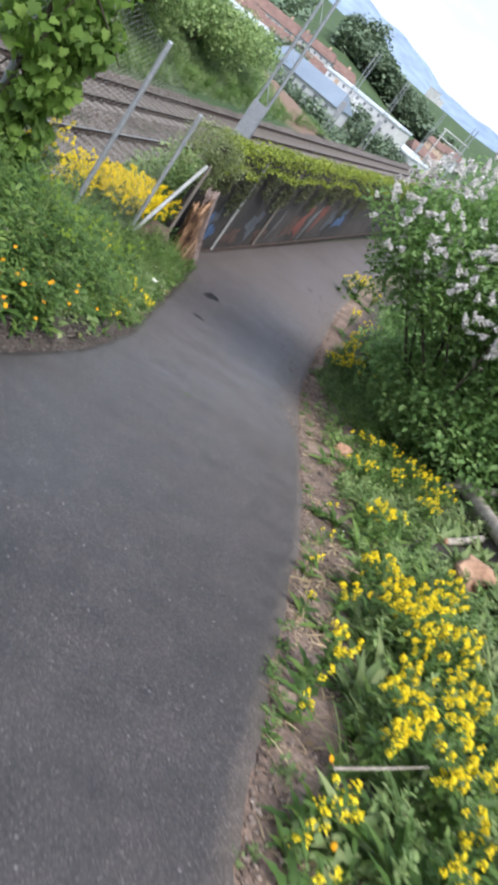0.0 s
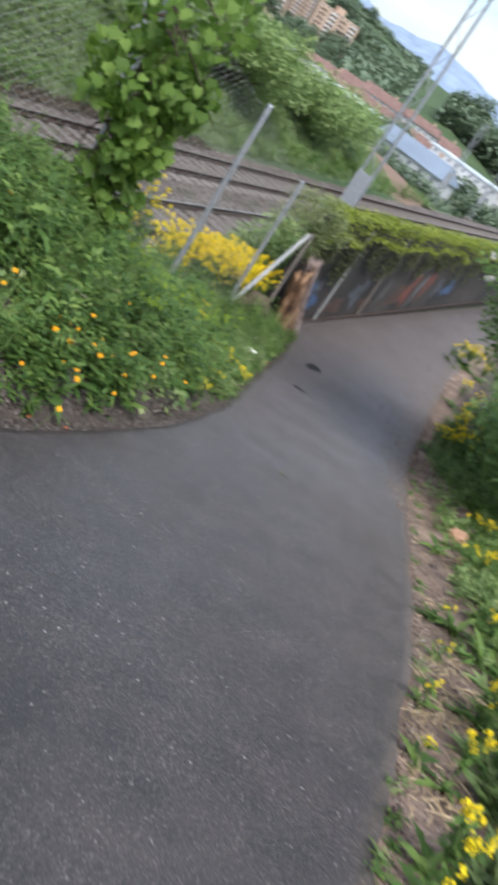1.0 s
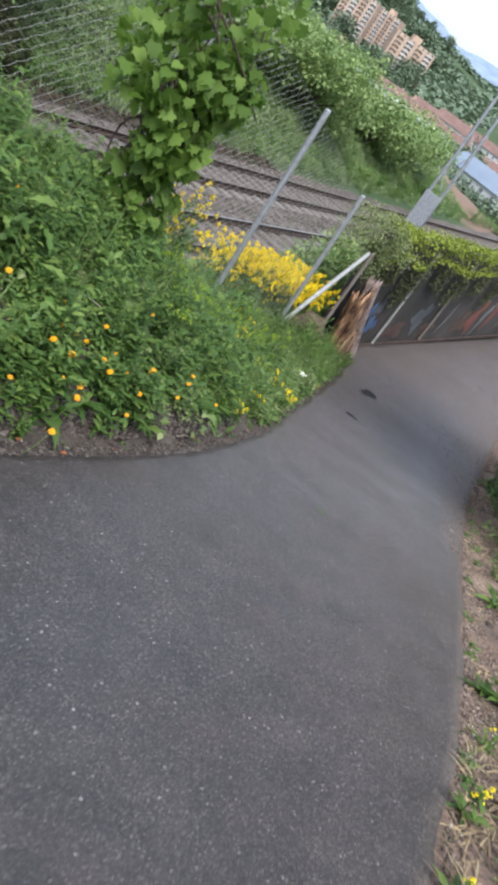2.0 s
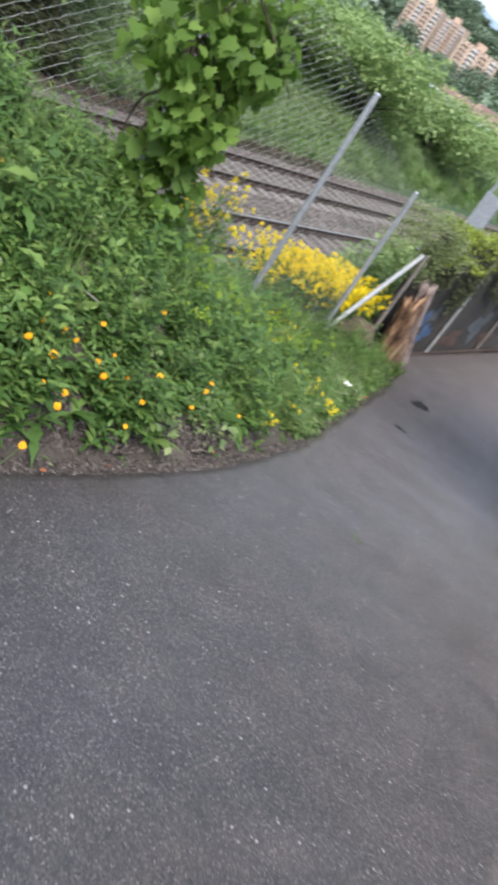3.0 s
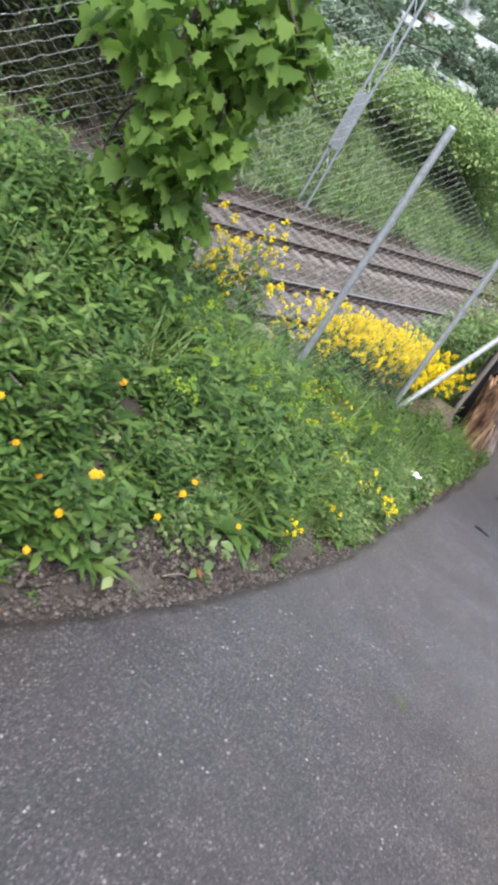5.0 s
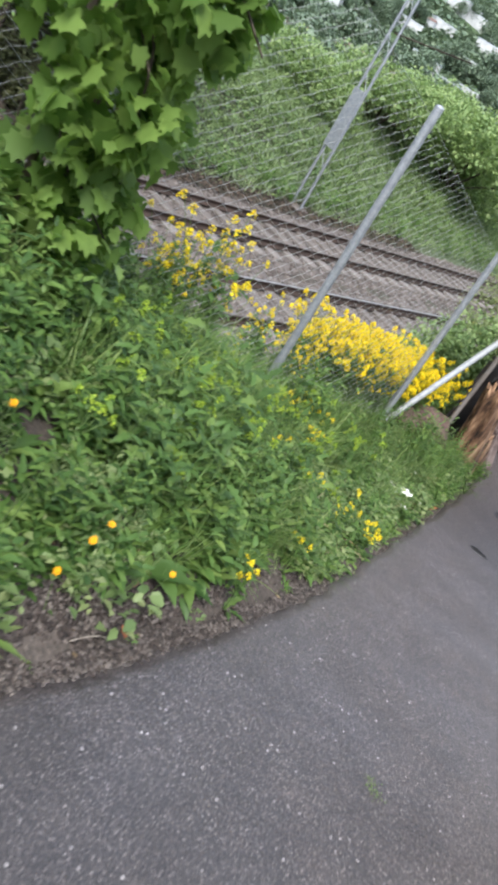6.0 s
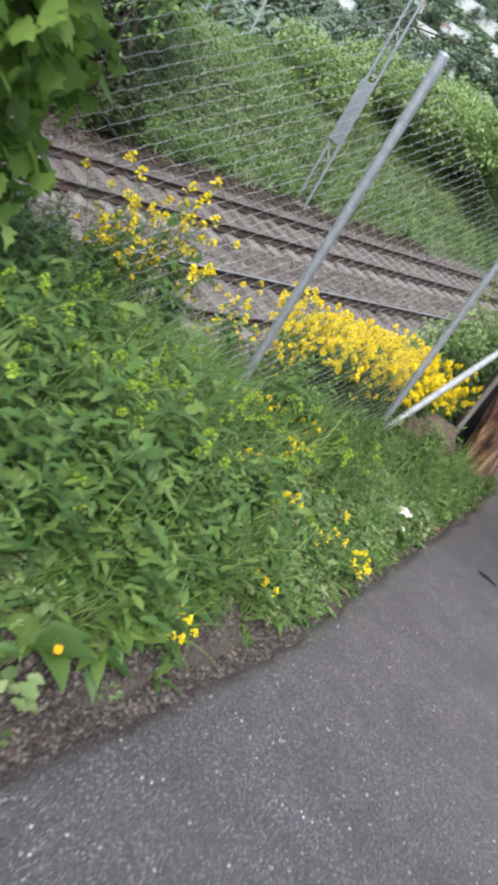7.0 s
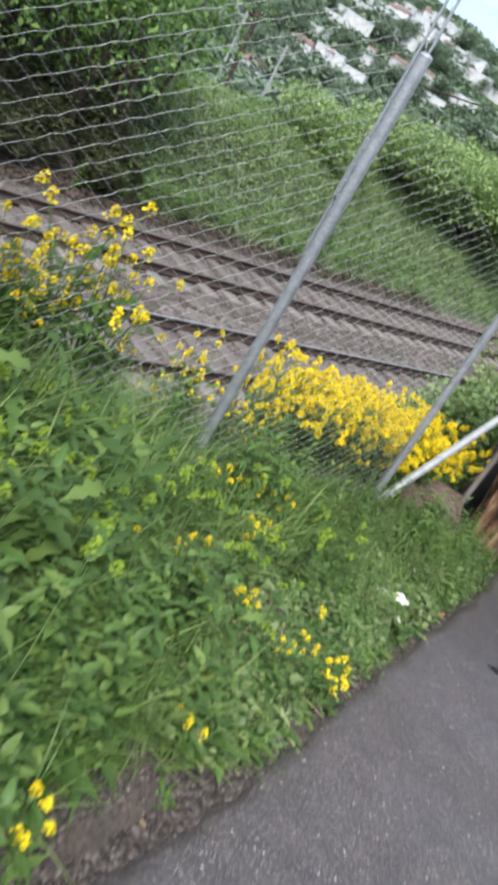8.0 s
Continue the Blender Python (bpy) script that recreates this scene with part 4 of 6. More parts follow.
# ---- flowers as things ----
def floret_np(size):
    """A four-petalled floret: two crossed pairs of petals."""
    a = size / 2
    V = np.array([(-a, -a * 0.45, 0.1 * a), (a, -a * 0.45, 0.1 * a), (a, a * 0.45, 0.1 * a), (-a, a * 0.45, 0.1 * a), (-a * 0.45, -a, 0.16 * a), (a * 0.45, -a, 0.16 * a), (a * 0.45, a, 0.16 * a), (-a * 0.45, a, 0.16 * a)])
    return V, np.array([(0, 1, 2, 3), (4, 5, 6, 7)])


def rocket_variant(heads, height, dense, low=0.78, head=1.0):
    """A yellow-flowered wild mustard: branching stems, clusters of florets at the tips, lobed leaves below."""
    S, L, B = [], [], []
    fl = floret_np(0.0125 * head ** 0.6)
    tpl = leaf(0.34, 5, 0.15, 0.4, 0.8, 0.3)
    root_top = np.array([U(-0.03, 0.03), U(-0.03, 0.03), height * 0.45])
    S.append(stem_np((0, 0, -0.05), root_top, 0.0045, 0.003))
    for _ in range(heads):
        yaw, sp = U(0, 6.28), U(0.02, 0.32) * height
        tip = np.array([sp * np.cos(yaw), sp * np.sin(yaw), height * U(low, 1.05)])
        start = root_top * U(0.5, 1.0)
        S.append(stem_np(start, tip, 0.0028, 0.0014, 0.12))
        k = dense
        h = U(0, 1, k) ** 0.7
        rad, ang = 0.032 * head * np.sqrt(1.05 - h) * U(0.35, 1.0, k), U(0, 6.28, k)
        P = tip + np.stack([rad * np.cos(ang), rad * np.sin(ang), (-0.045 + 0.055 * h) * head], -1)
        B.append(scatter(fl, turns(U(0, 6.28, k), U(-0.8, 0.8, k), U(-0.8, 0.8, k)) * U(0.75, 1.25, k)[:, None, None], P))
        t = U(0.15, 0.8, 4)
        P = start + (tip - start) * t[:, None]
        L.append(scatter(tpl, turns(U(0, 6.28, 4), U(0.0, 0.9, 4), U(-0.3, 0.3, 4)) * (0.075 * U(0.5, 1.2, 4))[:, None, None], P))
    L.append(rosette(7, 0.16, 0.3, 0.8))
    return join_np(S), join_np(L), join_np(B)


def thing_of(name, pieces, label, category, group):
    ob = tagged(new(name), label, category, group=group)
    for nm, (v, f), mat in pieces:
        put(nm, mesh_np(nm, v, f, mat), ob)
    return ob


def plant_out(protos, spots, group, scale=(0.85, 1.15), lift=0.0, lean=6, yaw=(0, 360)):
    """Stands copies of the kinds on the ground at the spots; the first copy of each is the built one itself."""
    used = set()
    for k, (x, y, *extra) in enumerate(spots):
        ob = protos[k % len(protos)]
        s = U(*scale) * (extra[0] if extra else 1.0)
        m = Matrix.Translation((x, y, float(ground_z(x, y)) + lift)) @ pose(0, 0, 0, U(-lean, lean), U(-lean, lean), U(*yaw)) @ Matrix.Scale(s, 4)
        if ob in used:
            copy_thing(ob, m)
        else:
            ob.matrix_basis = m
            used.add(ob)


def rocket(label, group, heads, height, dense, name="yellow_rocket_plant", petal=None, low=0.78, head=1.0):
    return thing_of(name, [(n, a, m) for n, a, m in zip(("stem", "foliage", "blossom"), rocket_variant(heads, height, dense, low, head), (STEM, WEED, petal or YELLOW))], label, "wildflower", group)


plant_out([thing_of("nettle_plant", [("foliage", b[0], WEED), ("stem", b[1], STEM)], "tall nettle-like weed with pointed green leaves", "weed", "nettles on the bank") for b in broad_tall], NETTLE, "", (0.7, 1.05))
SOW = thin(left_spots(90, 4.6, 8.6, 0.4, 1.5), 5.5, 1.7, -0.3)
plant_out([thing_of("sow_thistle", [("foliage", b[0], WEED), ("stem", b[1], STEM)], "sow thistle with long lobed drooping leaves", "weed", "sow thistles on the bank") for b in [leafy_stems(2, 0.44, 0.17, 0.34, 5, 0.3, 0.55, 7, 0.34) for _ in range(4)]], SOW, "", (0.7, 1.15))
plant_out([thing_of("toothed_rosette", [("foliage", r, WEED)], "rosette of long toothed green leaves on the bank", "weed", "rosettes on the bank") for r in ros], ROSETTE, "", (0.55, 1.05))
plant_out([thing_of("broad_rosette", [("foliage", r, WEED_DEEP)], "rosette of broad smooth leaves beside the path", "weed", "broad rosettes on the bank") for r in ros_wide], BROAD_ROSETTE, "", (0.45, 0.95))
plant_out([thing_of("verge_rosette", [("foliage", rosette(15, 0.26, 0.22), WEED)], "rosette of grey-green toothed leaves on the verge", "weed", "rosettes on the verge") for _ in range(4)], VERGE_ROSETTE, "", (0.6, 1.1))
plant_out([thing_of("dock_plant", [("foliage", rosette(8, 0.17, 0.62, 0.55, 0.02), WEED)], "dock with large smooth oval leaves near the path", "weed", "docks on the bank") for _ in range(3)], [(-0.03, 7.42, 1.1), (-0.12, 7.15), (0.13, 8.16, 1.15), (0.22, 8.28, 0.8), (-0.2, 7.6), (-0.16, 6.66), (0.38, 8.9, 0.7), (-0.45, 7.9), (-0.3, 8.6), (-0.26, 7.88, 1.1), (-0.42, 6.9)], "", (0.75, 1.0))


def purse_variant():
    """A thin branching stalk with a small head of white florets."""
    S, B = [], []
    for _ in range(4):
        tip = np.array([U(-0.08, 0.08), U(-0.08, 0.08), U(0.24, 0.36)])
        S.append(stem_np((0, 0, 0), tip, 0.002, 0.0012, 0.1))
        B.append(scatter(floret_np(0.007), turns(U(0, 6.28, 9), U(-0.6, 0.6, 9), U(-0.6, 0.6, 9)), tip + rng.normal(0, 0.008, (9, 3))))
    return join_np(S), join_np(B)


purses = []
for _ in range(3):
    S, B = purse_variant()
    purses.append(thing_of("white_flowered_weed", [("stem", S, STEM), ("blossom", B, WHITE_PETAL)], "thin weed with tiny white flowers", "wildflower", "white-flowered weeds"))
plant_out(purses, [(-0.5, 8.2), (-0.3, 8.75), (-0.75, 8.0), (-0.4, 7.6), (-0.6, 7.2), (-0.15, 7.9), (-0.5, 6.3), (-0.35, 5.9), (-0.55, 5.6), (1.9, 4.3), (2.0, 4.5), (2.3, 4.9), (1.7, 3.6), (2.02, 4.7), (2.15, 4.8), (2.25, 4.72), (2.1, 4.55), (2.3, 4.6), (2.4, 4.85), (2.2, 4.95), (1.95, 4.6), (-0.9, 8.9)], "", (0.5, 0.8))
mass = [rocket("dense bright yellow rocket plant in bloom behind the fence", "yellow rocket behind the fence", 24, 0.84, 60, low=0.74, head=0.95) for _ in range(4)]
spots = []
for a, o, n in ((9.7, 4.75, 6), (10.2, 4.85, 10), (10.7, 4.95, 14), (11.2, 5.0, 17), (11.7, 5.0, 18), (12.2, 5.05, 17), (12.7, 5.1, 14), (11.5, 5.5, 12), (12.3, 5.5, 12), (10.7, 5.4, 9)):
    for _ in range(n):
        p = on_track(a + U(-0.3, 0.3), o + U(-0.2, 0.25))
        spots.append((p.x, p.y))
plant_out(mass, spots, "", (0.75, 1.15))
tall = [rocket("tall sparse yellow rocket plant at the fence", "yellow rocket at the fence", 11, 0.66, 34, low=0.66, head=0.72) for _ in range(3)]
plant_out(tall, [(*tuple(on_track(a, o))[:2], k) for a, o, k in ((7.2, 4.4, 1.25), (7.3, 4.42, 1.1), (7.42, 4.5, 1.15), (7.54, 4.48, 1.3), (7.6, 4.5, 1.25), (7.72, 4.46, 1.2), (7.85, 4.5, 1.1), (7.95, 4.48, 1.05), (7.28, 4.4, 0.9), (7.4, 4.42, 0.8), (8.3, 4.5, 0.62), (8.55, 4.5, 0.95), (8.62, 4.55, 1.0), (8.72, 4.6, 0.9), (8.95, 4.55, 0.9), (9.05, 4.6, 0.85), (9.3, 4.6, 0.75), (9.5, 4.62, 0.7))], "", (0.92, 1.08))
low = [rocket("small yellow rocket plant on the grassy bank", "yellow rocket on the bank", h + 1, 0.36, 28, head=0.85) for h in (3, 4, 2)]
plant_out(low, [(-0.72, 9.66), (-0.70, 9.95), (-0.58, 9.73), (-0.62, 9.9), (-0.5, 10.1), (-0.13, 8.99), (-0.12, 8.9), (-0.34, 9.44), (-0.46, 8.74), (-0.42, 8.85), (-0.59, 8.44), (-0.13, 8.22), (0.15, 9.0), (0.24, 9.14), (0.37, 9.4), (0.41, 9.42), (0.35, 9.2), (0.13, 9.61), (0.16, 7.96), (0.12, 7.19), (0.04, 8.25), (-0.42, 9.75), (-0.8, 9.55)], "", (0.7, 1.0))
verge = [rocket("yellow rocket plant in full bloom on the verge", "yellow rocket on the verge", h, 0.38, 34, head=0.72) for h in (9, 7, 11, 6)]
NEAR_HEADS = ((2.24, 3.68, 0.16, 5), (2.08, 3.32, 0.14, 5), (2.38, 3.5, 0.14, 5), (2.53, 3.78, 0.14, 3), (1.82, 3.17, 0.04, 1), (2.15, 3.04, 0.12, 4), (2.37, 3.15, 0.14, 5), (2.0, 2.55, 0.09, 3), (1.8, 2.36, 0.06, 2), (1.93, 2.31, 0.08, 3), (1.64, 2.55, 0.05, 2), (1.59, 1.99, 0.02, 1), (1.75, 2.02, 0.03, 1), (1.95, 2.03, 0.09, 3), (1.83, 1.86, 0.06, 2), (1.95, 1.86, 0.06, 1), (1.87, 1.68, 0.05, 2), (1.7, 1.46, 0.05, 2), (2.33, 2.75, 0.1, 2), (2.27, 2.43, 0.1, 2), (2.88, 4.4, 0.15, 3))
FAR_HEADS = ((5.1, 16.4, 0.5, 5), (4.2, 13.6, 0.35, 6), (4.45, 14.2, 0.4, 6), (4.75, 13.0, 0.25, 4), (5.2, 14.9, 0.4, 5), (3.75, 13.1, 0.15, 2), (3.6, 8.5, 0.25, 4), (2.95, 6.95, 0.15, 3), (3.45, 7.3, 0.15, 3), (4.45, 9.1, 0.3, 4), (3.9, 7.8, 0.25, 4), (3.75, 7.2, 0.2, 5), (3.5, 6.5, 0.2, 5), (2.78, 5.5, 0.15, 4), (2.57, 5.05, 0.08, 2), (2.15, 3.95, 0.12, 3), (5.3, 20.5, 0.5, 6), (5.6, 21.6, 0.5, 6))
VERGE = [(x + U(-r, r), y + U(-r, r) * 1.2, 1.0 + 0.7 * float(smooth(11, 14, y))) for x, y, r, n in NEAR_HEADS + FAR_HEADS for _ in range(n)]
plant_out(verge, VERGE, "", (0.8, 1.1))
sparse = [rocket("small sparse yellow rocket plant by the path's edge", "small rocket on the verge", h, 0.22, 18) for h in (2, 3)]
plant_out(sparse, [(2.25, 5.3), (1.85, 3.9), (1.7, 3.3), (1.43, 2.23), (1.38, 1.62), (1.44, 1.69), (1.30, 1.34), (1.38, 1.6), (1.5, 1.62), (1.30, 1.52), (1.46, 1.72), (2.1, 4.6), (1.56, 2.45)], "", (0.8, 1.1))


buds = [rocket("budding rocket plant with lime-green heads on the bank", "budding rocket on the bank", h, 0.46, 34, "budding_rocket_plant", LIME, head=0.85) for h in (4, 6, 3)]
plant_out(buds, [(-0.62, 7.5), (-0.8, 7.9), (-0.55, 8.2), (-0.75, 8.5), (-0.5, 8.9), (-0.9, 7.2), (-0.35, 7.7), (-0.2, 8.4), (-0.65, 8.8), (-0.95, 8.2), (-0.3, 9.3), (-0.05, 9.2), (-0.5, 9.6), (0.05, 8.7), (-0.7, 6.7), (-0.45, 7.3), (-0.15, 9.9), (-0.75, 9.3), (0.0, 10.2), (-0.3, 10.5), (-0.6, 7.1), (-0.7, 7.6), (-0.45, 8.0), (-0.85, 7.7), (-0.55, 8.5), (-0.25, 8.9), (-0.65, 8.0), (-0.9, 8.6), (-0.95, 7.5), (-1.05, 7.9), (-0.85, 7.0), (-0.6, 6.4), (-1.0, 7.05), (-0.75, 7.35), (-0.4, 6.9), (-1.1, 7.6), (-1.0, 8.7), (-1.1, 8.3)], "", (0.75, 1.15))


def daisy_variant(height):
    """An orange composite flower: two rings of strap petals round a domed disc, on a bent stalk."""
    tip = np.array([U(-0.07, 0.07), U(-0.07, 0.07), height])
    S = stem_np((0, 0, -0.03), tip, 0.0028, 0.002, 0.15, 5)
    pt = leaf(0.34, 2, 0.1, 0.15, 0.8)
    rings = []
    for n, ln, up in ((18, 0.024, 0.12), (14, 0.018, 0.5)):
        yaw = np.arange(n) * 2 * np.pi / n + U(-0.1, 0.1, n)
        rings.append(scatter(pt, turns(yaw, up + U(-0.15, 0.15, n), U(-0.2, 0.2, n)) * (ln * U(0.85, 1.1, n))[:, None, None], np.repeat(tip[None], n, 0)))
    t = np.linspace(0, 1, 4)
    disc = tube_np(tip + np.stack([0 * t, 0 * t, 0.002 + 0.008 * t], -1), 0.009 * np.sqrt(1.0001 - t**2), 8)
    c, s_ = math.cos(0.75), math.sin(0.75)
    nod = np.array([(1, 0, 0), (0, c, -s_), (0, s_, c)])
    turn = lambda piece: ((piece[0] - tip) @ nod.T + tip, piece[1])
    return S, turn(join_np(rings)), turn(disc)


daisies = []
for k in range(5):
    S, R, D = daisy_variant(U(0.22, 0.36))
    daisies.append(thing_of("orange_flower", [("stalk", S, STEM), ("petals", R, ORANGE), ("disc", D, ORANGE)], "orange-yellow daisy-like flower on a thin stalk", "wildflower", "orange flowers on the bank"))
plant_out(daisies, [(-0.82, 4.83), (-0.78, 4.98), (-0.75, 4.73), (-0.7, 4.88), (-0.69, 4.82), (-0.67, 4.76), (-0.63, 4.85), (-0.59, 4.75), (-0.7, 5.17), (-0.63, 5.14), (-0.62, 5.33), (-0.54, 5.37), (-0.53, 5.21), (-0.43, 5.65), (-0.42, 5.27), (-0.71, 6.03), (-0.31, 6.14), (-0.29, 6.35), (-0.23, 6.04), (-0.44, 5.41), (-0.75, 5.33), (-0.48, 5.66), (-0.1, 6.6), (-1.33, 4.98), (-1.27, 5.31), (-1.22, 5.12), (-1.1, 4.6), (-1.08, 4.71), (-0.95, 4.37), (-0.79, 4.4), (-1.5, 5.27), (-0.56, 4.43), (-0.9, 4.9), (-0.86, 5.05), (1.32, 1.4), (1.42, 1.75)], "", (0.72, 1.0), yaw=(-40, 60))


# ---- trees and bushes ----
def branch_np(p, q, r0, r1, bend, n=6, sides=7):
    p, q = np.asarray(p, float), np.asarray(q, float)
    t = np.linspace(0, 1, n)
    off = np.stack([bend * np.sin(np.pi * t) * U(-1, 1), bend * np.sin(np.pi * t) * U(-1, 1), bend * 0.6 * np.sin(np.pi * t)], -1)
    return tube_np(p + (q - p) * t[:, None] + off, r0 + (r1 - r0) * t, sides)


def maple_leaf_np():
    """A five-lobed leaf about one unit wide, folded a little along its veins; quads fanning from the stalk."""
    pts = [(0, 0), (0.2, -0.08), (0.45, -0.10), (0.42, 0.11), (0.62, 0.26), (0.44, 0.37), (0.40, 0.44), (0.35, 0.57), (0.33, 0.76), (0.16, 0.70), (0.0, 1.0)]
    half = [(x, y, 0.10 * x - 0.16 * (y - 0.3) ** 2 - 0.22 * x * x) for x, y in pts]
    V = half + [(-x, y, z) for x, y, z in half[1:-1]] + [(0, 0.34, 0.02)]
    r = list(range(len(half)))
    l = [0] + list(range(len(half), len(half) + len(half) - 2)) + [len(half) - 1]
    c = len(V) - 1
    F = []
    for side, flip in ((r, False), (l, True)):
        for i in range(0, len(side) - 2, 2):
            q = (c, side[i], side[i + 1], side[i + 2])
            F.append(q[::-1] if flip else q)
    return np.array(V), np.array(F)


def maple_tree():
    tree = tagged(new("maple_tree"), "young maple with large lobed leaves hanging over the fence", "tree")
    root = Vector((-1.62, 6.95, 0))
    base = np.array([root.x, root.y, float(ground_z(root.x, root.y)) - 0.1])
    v, f = branch_np(base, base + np.array([0.1, -0.05, 3.4]), 0.02, 0.012, 0.08, 8, 9)
    put("trunk", mesh_np("trunk", v, f, BARK, True), tree)
    lobes = [((-1.58, 6.92, -0.42), (0.16, 0.2, 0.34), 70), ((-1.34, 7.05, -0.46), (0.2, 0.3, 0.28), 120), ((-1.32, 6.88, 0.05), (0.26, 0.36, 0.30), 230), ((-1.46, 7.4, -0.10), (0.2, 0.28, 0.24), 60), ((-1.24, 7.02, 0.50), (0.28, 0.36, 0.28), 200), ((-1.55, 6.7, 0.45), (0.36, 0.42, 0.36), 190), ((-1.45, 6.95, 1.1), (0.5, 0.7, 0.4), 190)]
    lv, lf = maple_leaf_np()
    kinds = [mesh_np("leaf", lv * np.array([w, 1, d]), lf, MAPLE) for w, d in ((1.0, 1.0), (1.08, 2.0), (0.92, -0.6), (1.0, 3.0))]
    rest = []
    count = 0
    for c0, r0, n in lobes:
        for _ in range(5):
            q = np.array(c0) + rng.normal(0, 0.45, 3) * np.array(r0)
            v, f = branch_np(base + np.array([0.05, -0.02, max(1.0, min(2.9, q[2] - base[2] + 0.5))]), q, 0.014, 0.004, 0.15, 7, 5)
            put("limb", mesh_np("limb", v, f, BARK, True), tree)
        for k in range(int(n * 1.4)):
            d = rng.normal(0, 1, 3)
            d /= np.linalg.norm(d)
            c = np.array(c0) + d * np.array(r0) * U(0.3, 1.0) ** 0.5
            s = U(0.065, 0.12)
            m = Matrix.Translation(c) @ pose(0, 0, 0, U(-80, -25), U(-25, 25), U(0, 360))
            if count < 290 and U(0, 1) < 0.45:
                put("leaf", kinds[k % 4], tree, at=m @ Matrix.Scale(s, 4))
                count += 1
            else:
                M = np.array(m.to_3x3()) * s
                rest.append((lv @ M.T + np.array(c), lf))
    v, f = join_np(rest)
    tagged(put("foliage", mesh_np("foliage", v, f, MAPLE), tree), kind="stuff")


maple_tree()


def bush_points(n, centre, radii, shell=0.55, lumps=1.0, seed=0):
    """Spots for leaves in lumpy masses: more towards the surface, with gaps."""
    d = rng.normal(0, 1, (n, 3))
    d /= np.linalg.norm(d, axis=1)[:, None]
    r = U(shell, 1.0, n) ** 0.6
    bulge = 1 + 0.16 * lumps * np.sin(5 * d[:, 0] + seed) * np.sin(4 * d[:, 1] + 2 * seed) + 0.12 * lumps * np.sin(9 * d[:, 2] + 5 * d[:, 0] + seed)
    keep = wob(d[:, 0] + seed, d[:, 1] + d[:, 2], 6.0, seed) > -0.55
    return (np.asarray(centre) + d * (r * bulge)[:, None] * np.asarray(radii))[keep], d[keep]


def lilac_bush():
    bush = tagged(new("lilac_bush"), "large lilac bush with pale pinkish-white flower panicles", "bush")
    cx, cy = 4.75, 10.1
    gz = float(ground_z(cx, cy))
    root = np.array([cx, cy, gz])
    lobes = [((3.55, 10.3, 0.45), (1.35, 1.4, 1.0)), ((4.8, 9.9, 0.75), (1.5, 1.6, 1.15)), ((4.0, 11.4, 0.35), (1.4, 1.5, 1.3)), ((5.1, 8.9, 0.35), (1.4, 1.3, 1.2)), ((4.75, 10.4, -1.1), (1.15, 1.3, 0.9)), ((6.6, 10.2, 0.5), (1.6, 1.6, 1.3))]
    for c, r in lobes:
        for _ in range(4):
            q = np.array(c) + rng.normal(0, 0.5, 3) * np.array([1, 1, 0.7])
            v, f = branch_np(root + np.array([U(-0.4, 0.4), U(-0.4, 0.4), -0.1]), q, 0.035, 0.008, 0.3, 8, 6)
            put("branch", mesh_np("branch", v, f, BARK, True), bush)
    tpl = leaf(0.66, 2, 0.16, 0.25, 0.72)
    pieces = []
    for k, (c, r) in enumerate(lobes):
        P, d = bush_points(9000, c, r, 0.3, 1.0, k * 1.7)
        n = len(P)
        M = turns(U(0, 6.28, n), U(-0.9, 0.5, n), U(-0.5, 0.5, n)) * U(0.055, 0.105, n)[:, None, None]
        pieces.append(scatter(tpl, M, P))
    v, f = join_np(pieces)
    tagged(put("foliage", mesh_np("foliage", v, f, LILAC), bush), kind="stuff")
    fl = floret_np(0.024)
    panicles = []
    for _ in range(4):
        h = U(0, 1, 90)
        rad, ang = 0.05 * (1.05 - h) * U(0.5, 1.1, 90) + 0.006, U(0, 6.28, 90)
        P = np.stack([rad * np.cos(ang), rad * np.sin(ang), 0.16 * h], -1)
        v, f = scatter(fl, turns(U(0, 6.28, 90), U(-1.2, 1.2, 90), U(-1.2, 1.2, 90)) * U(0.7, 1.2, 90)[:, None, None], P)
        panicles.append(mesh_np("panicle", v, f, PINKISH))
    k = 0
    for j, (c, r) in enumerate(lobes):
        d = rng.normal(0, 1, (140, 3))
        d /= np.linalg.norm(d, axis=1)[:, None]
        d[:, 1] = -np.abs(d[:, 1])
        d[:, 2] = np.abs(d[:, 2]) * 1.3 - 0.25
        d /= np.linalg.norm(d, axis=1)[:, None]
        for q in d:
            if j == 4:
                break
            p = np.array(c) + q * np.array(r) * U(1.04, 1.2)
            put("panicle", panicles[k % 4], bush, at=Matrix.Translation(p) @ pose(0, 0, 0, q[1] * -50 + U(-25, 25), q[0] * 50 + U(-25, 25), U(0, 360)) @ Matrix.Scale(U(0.55, 1.1), 4))
            k += 1


lilac_bush()


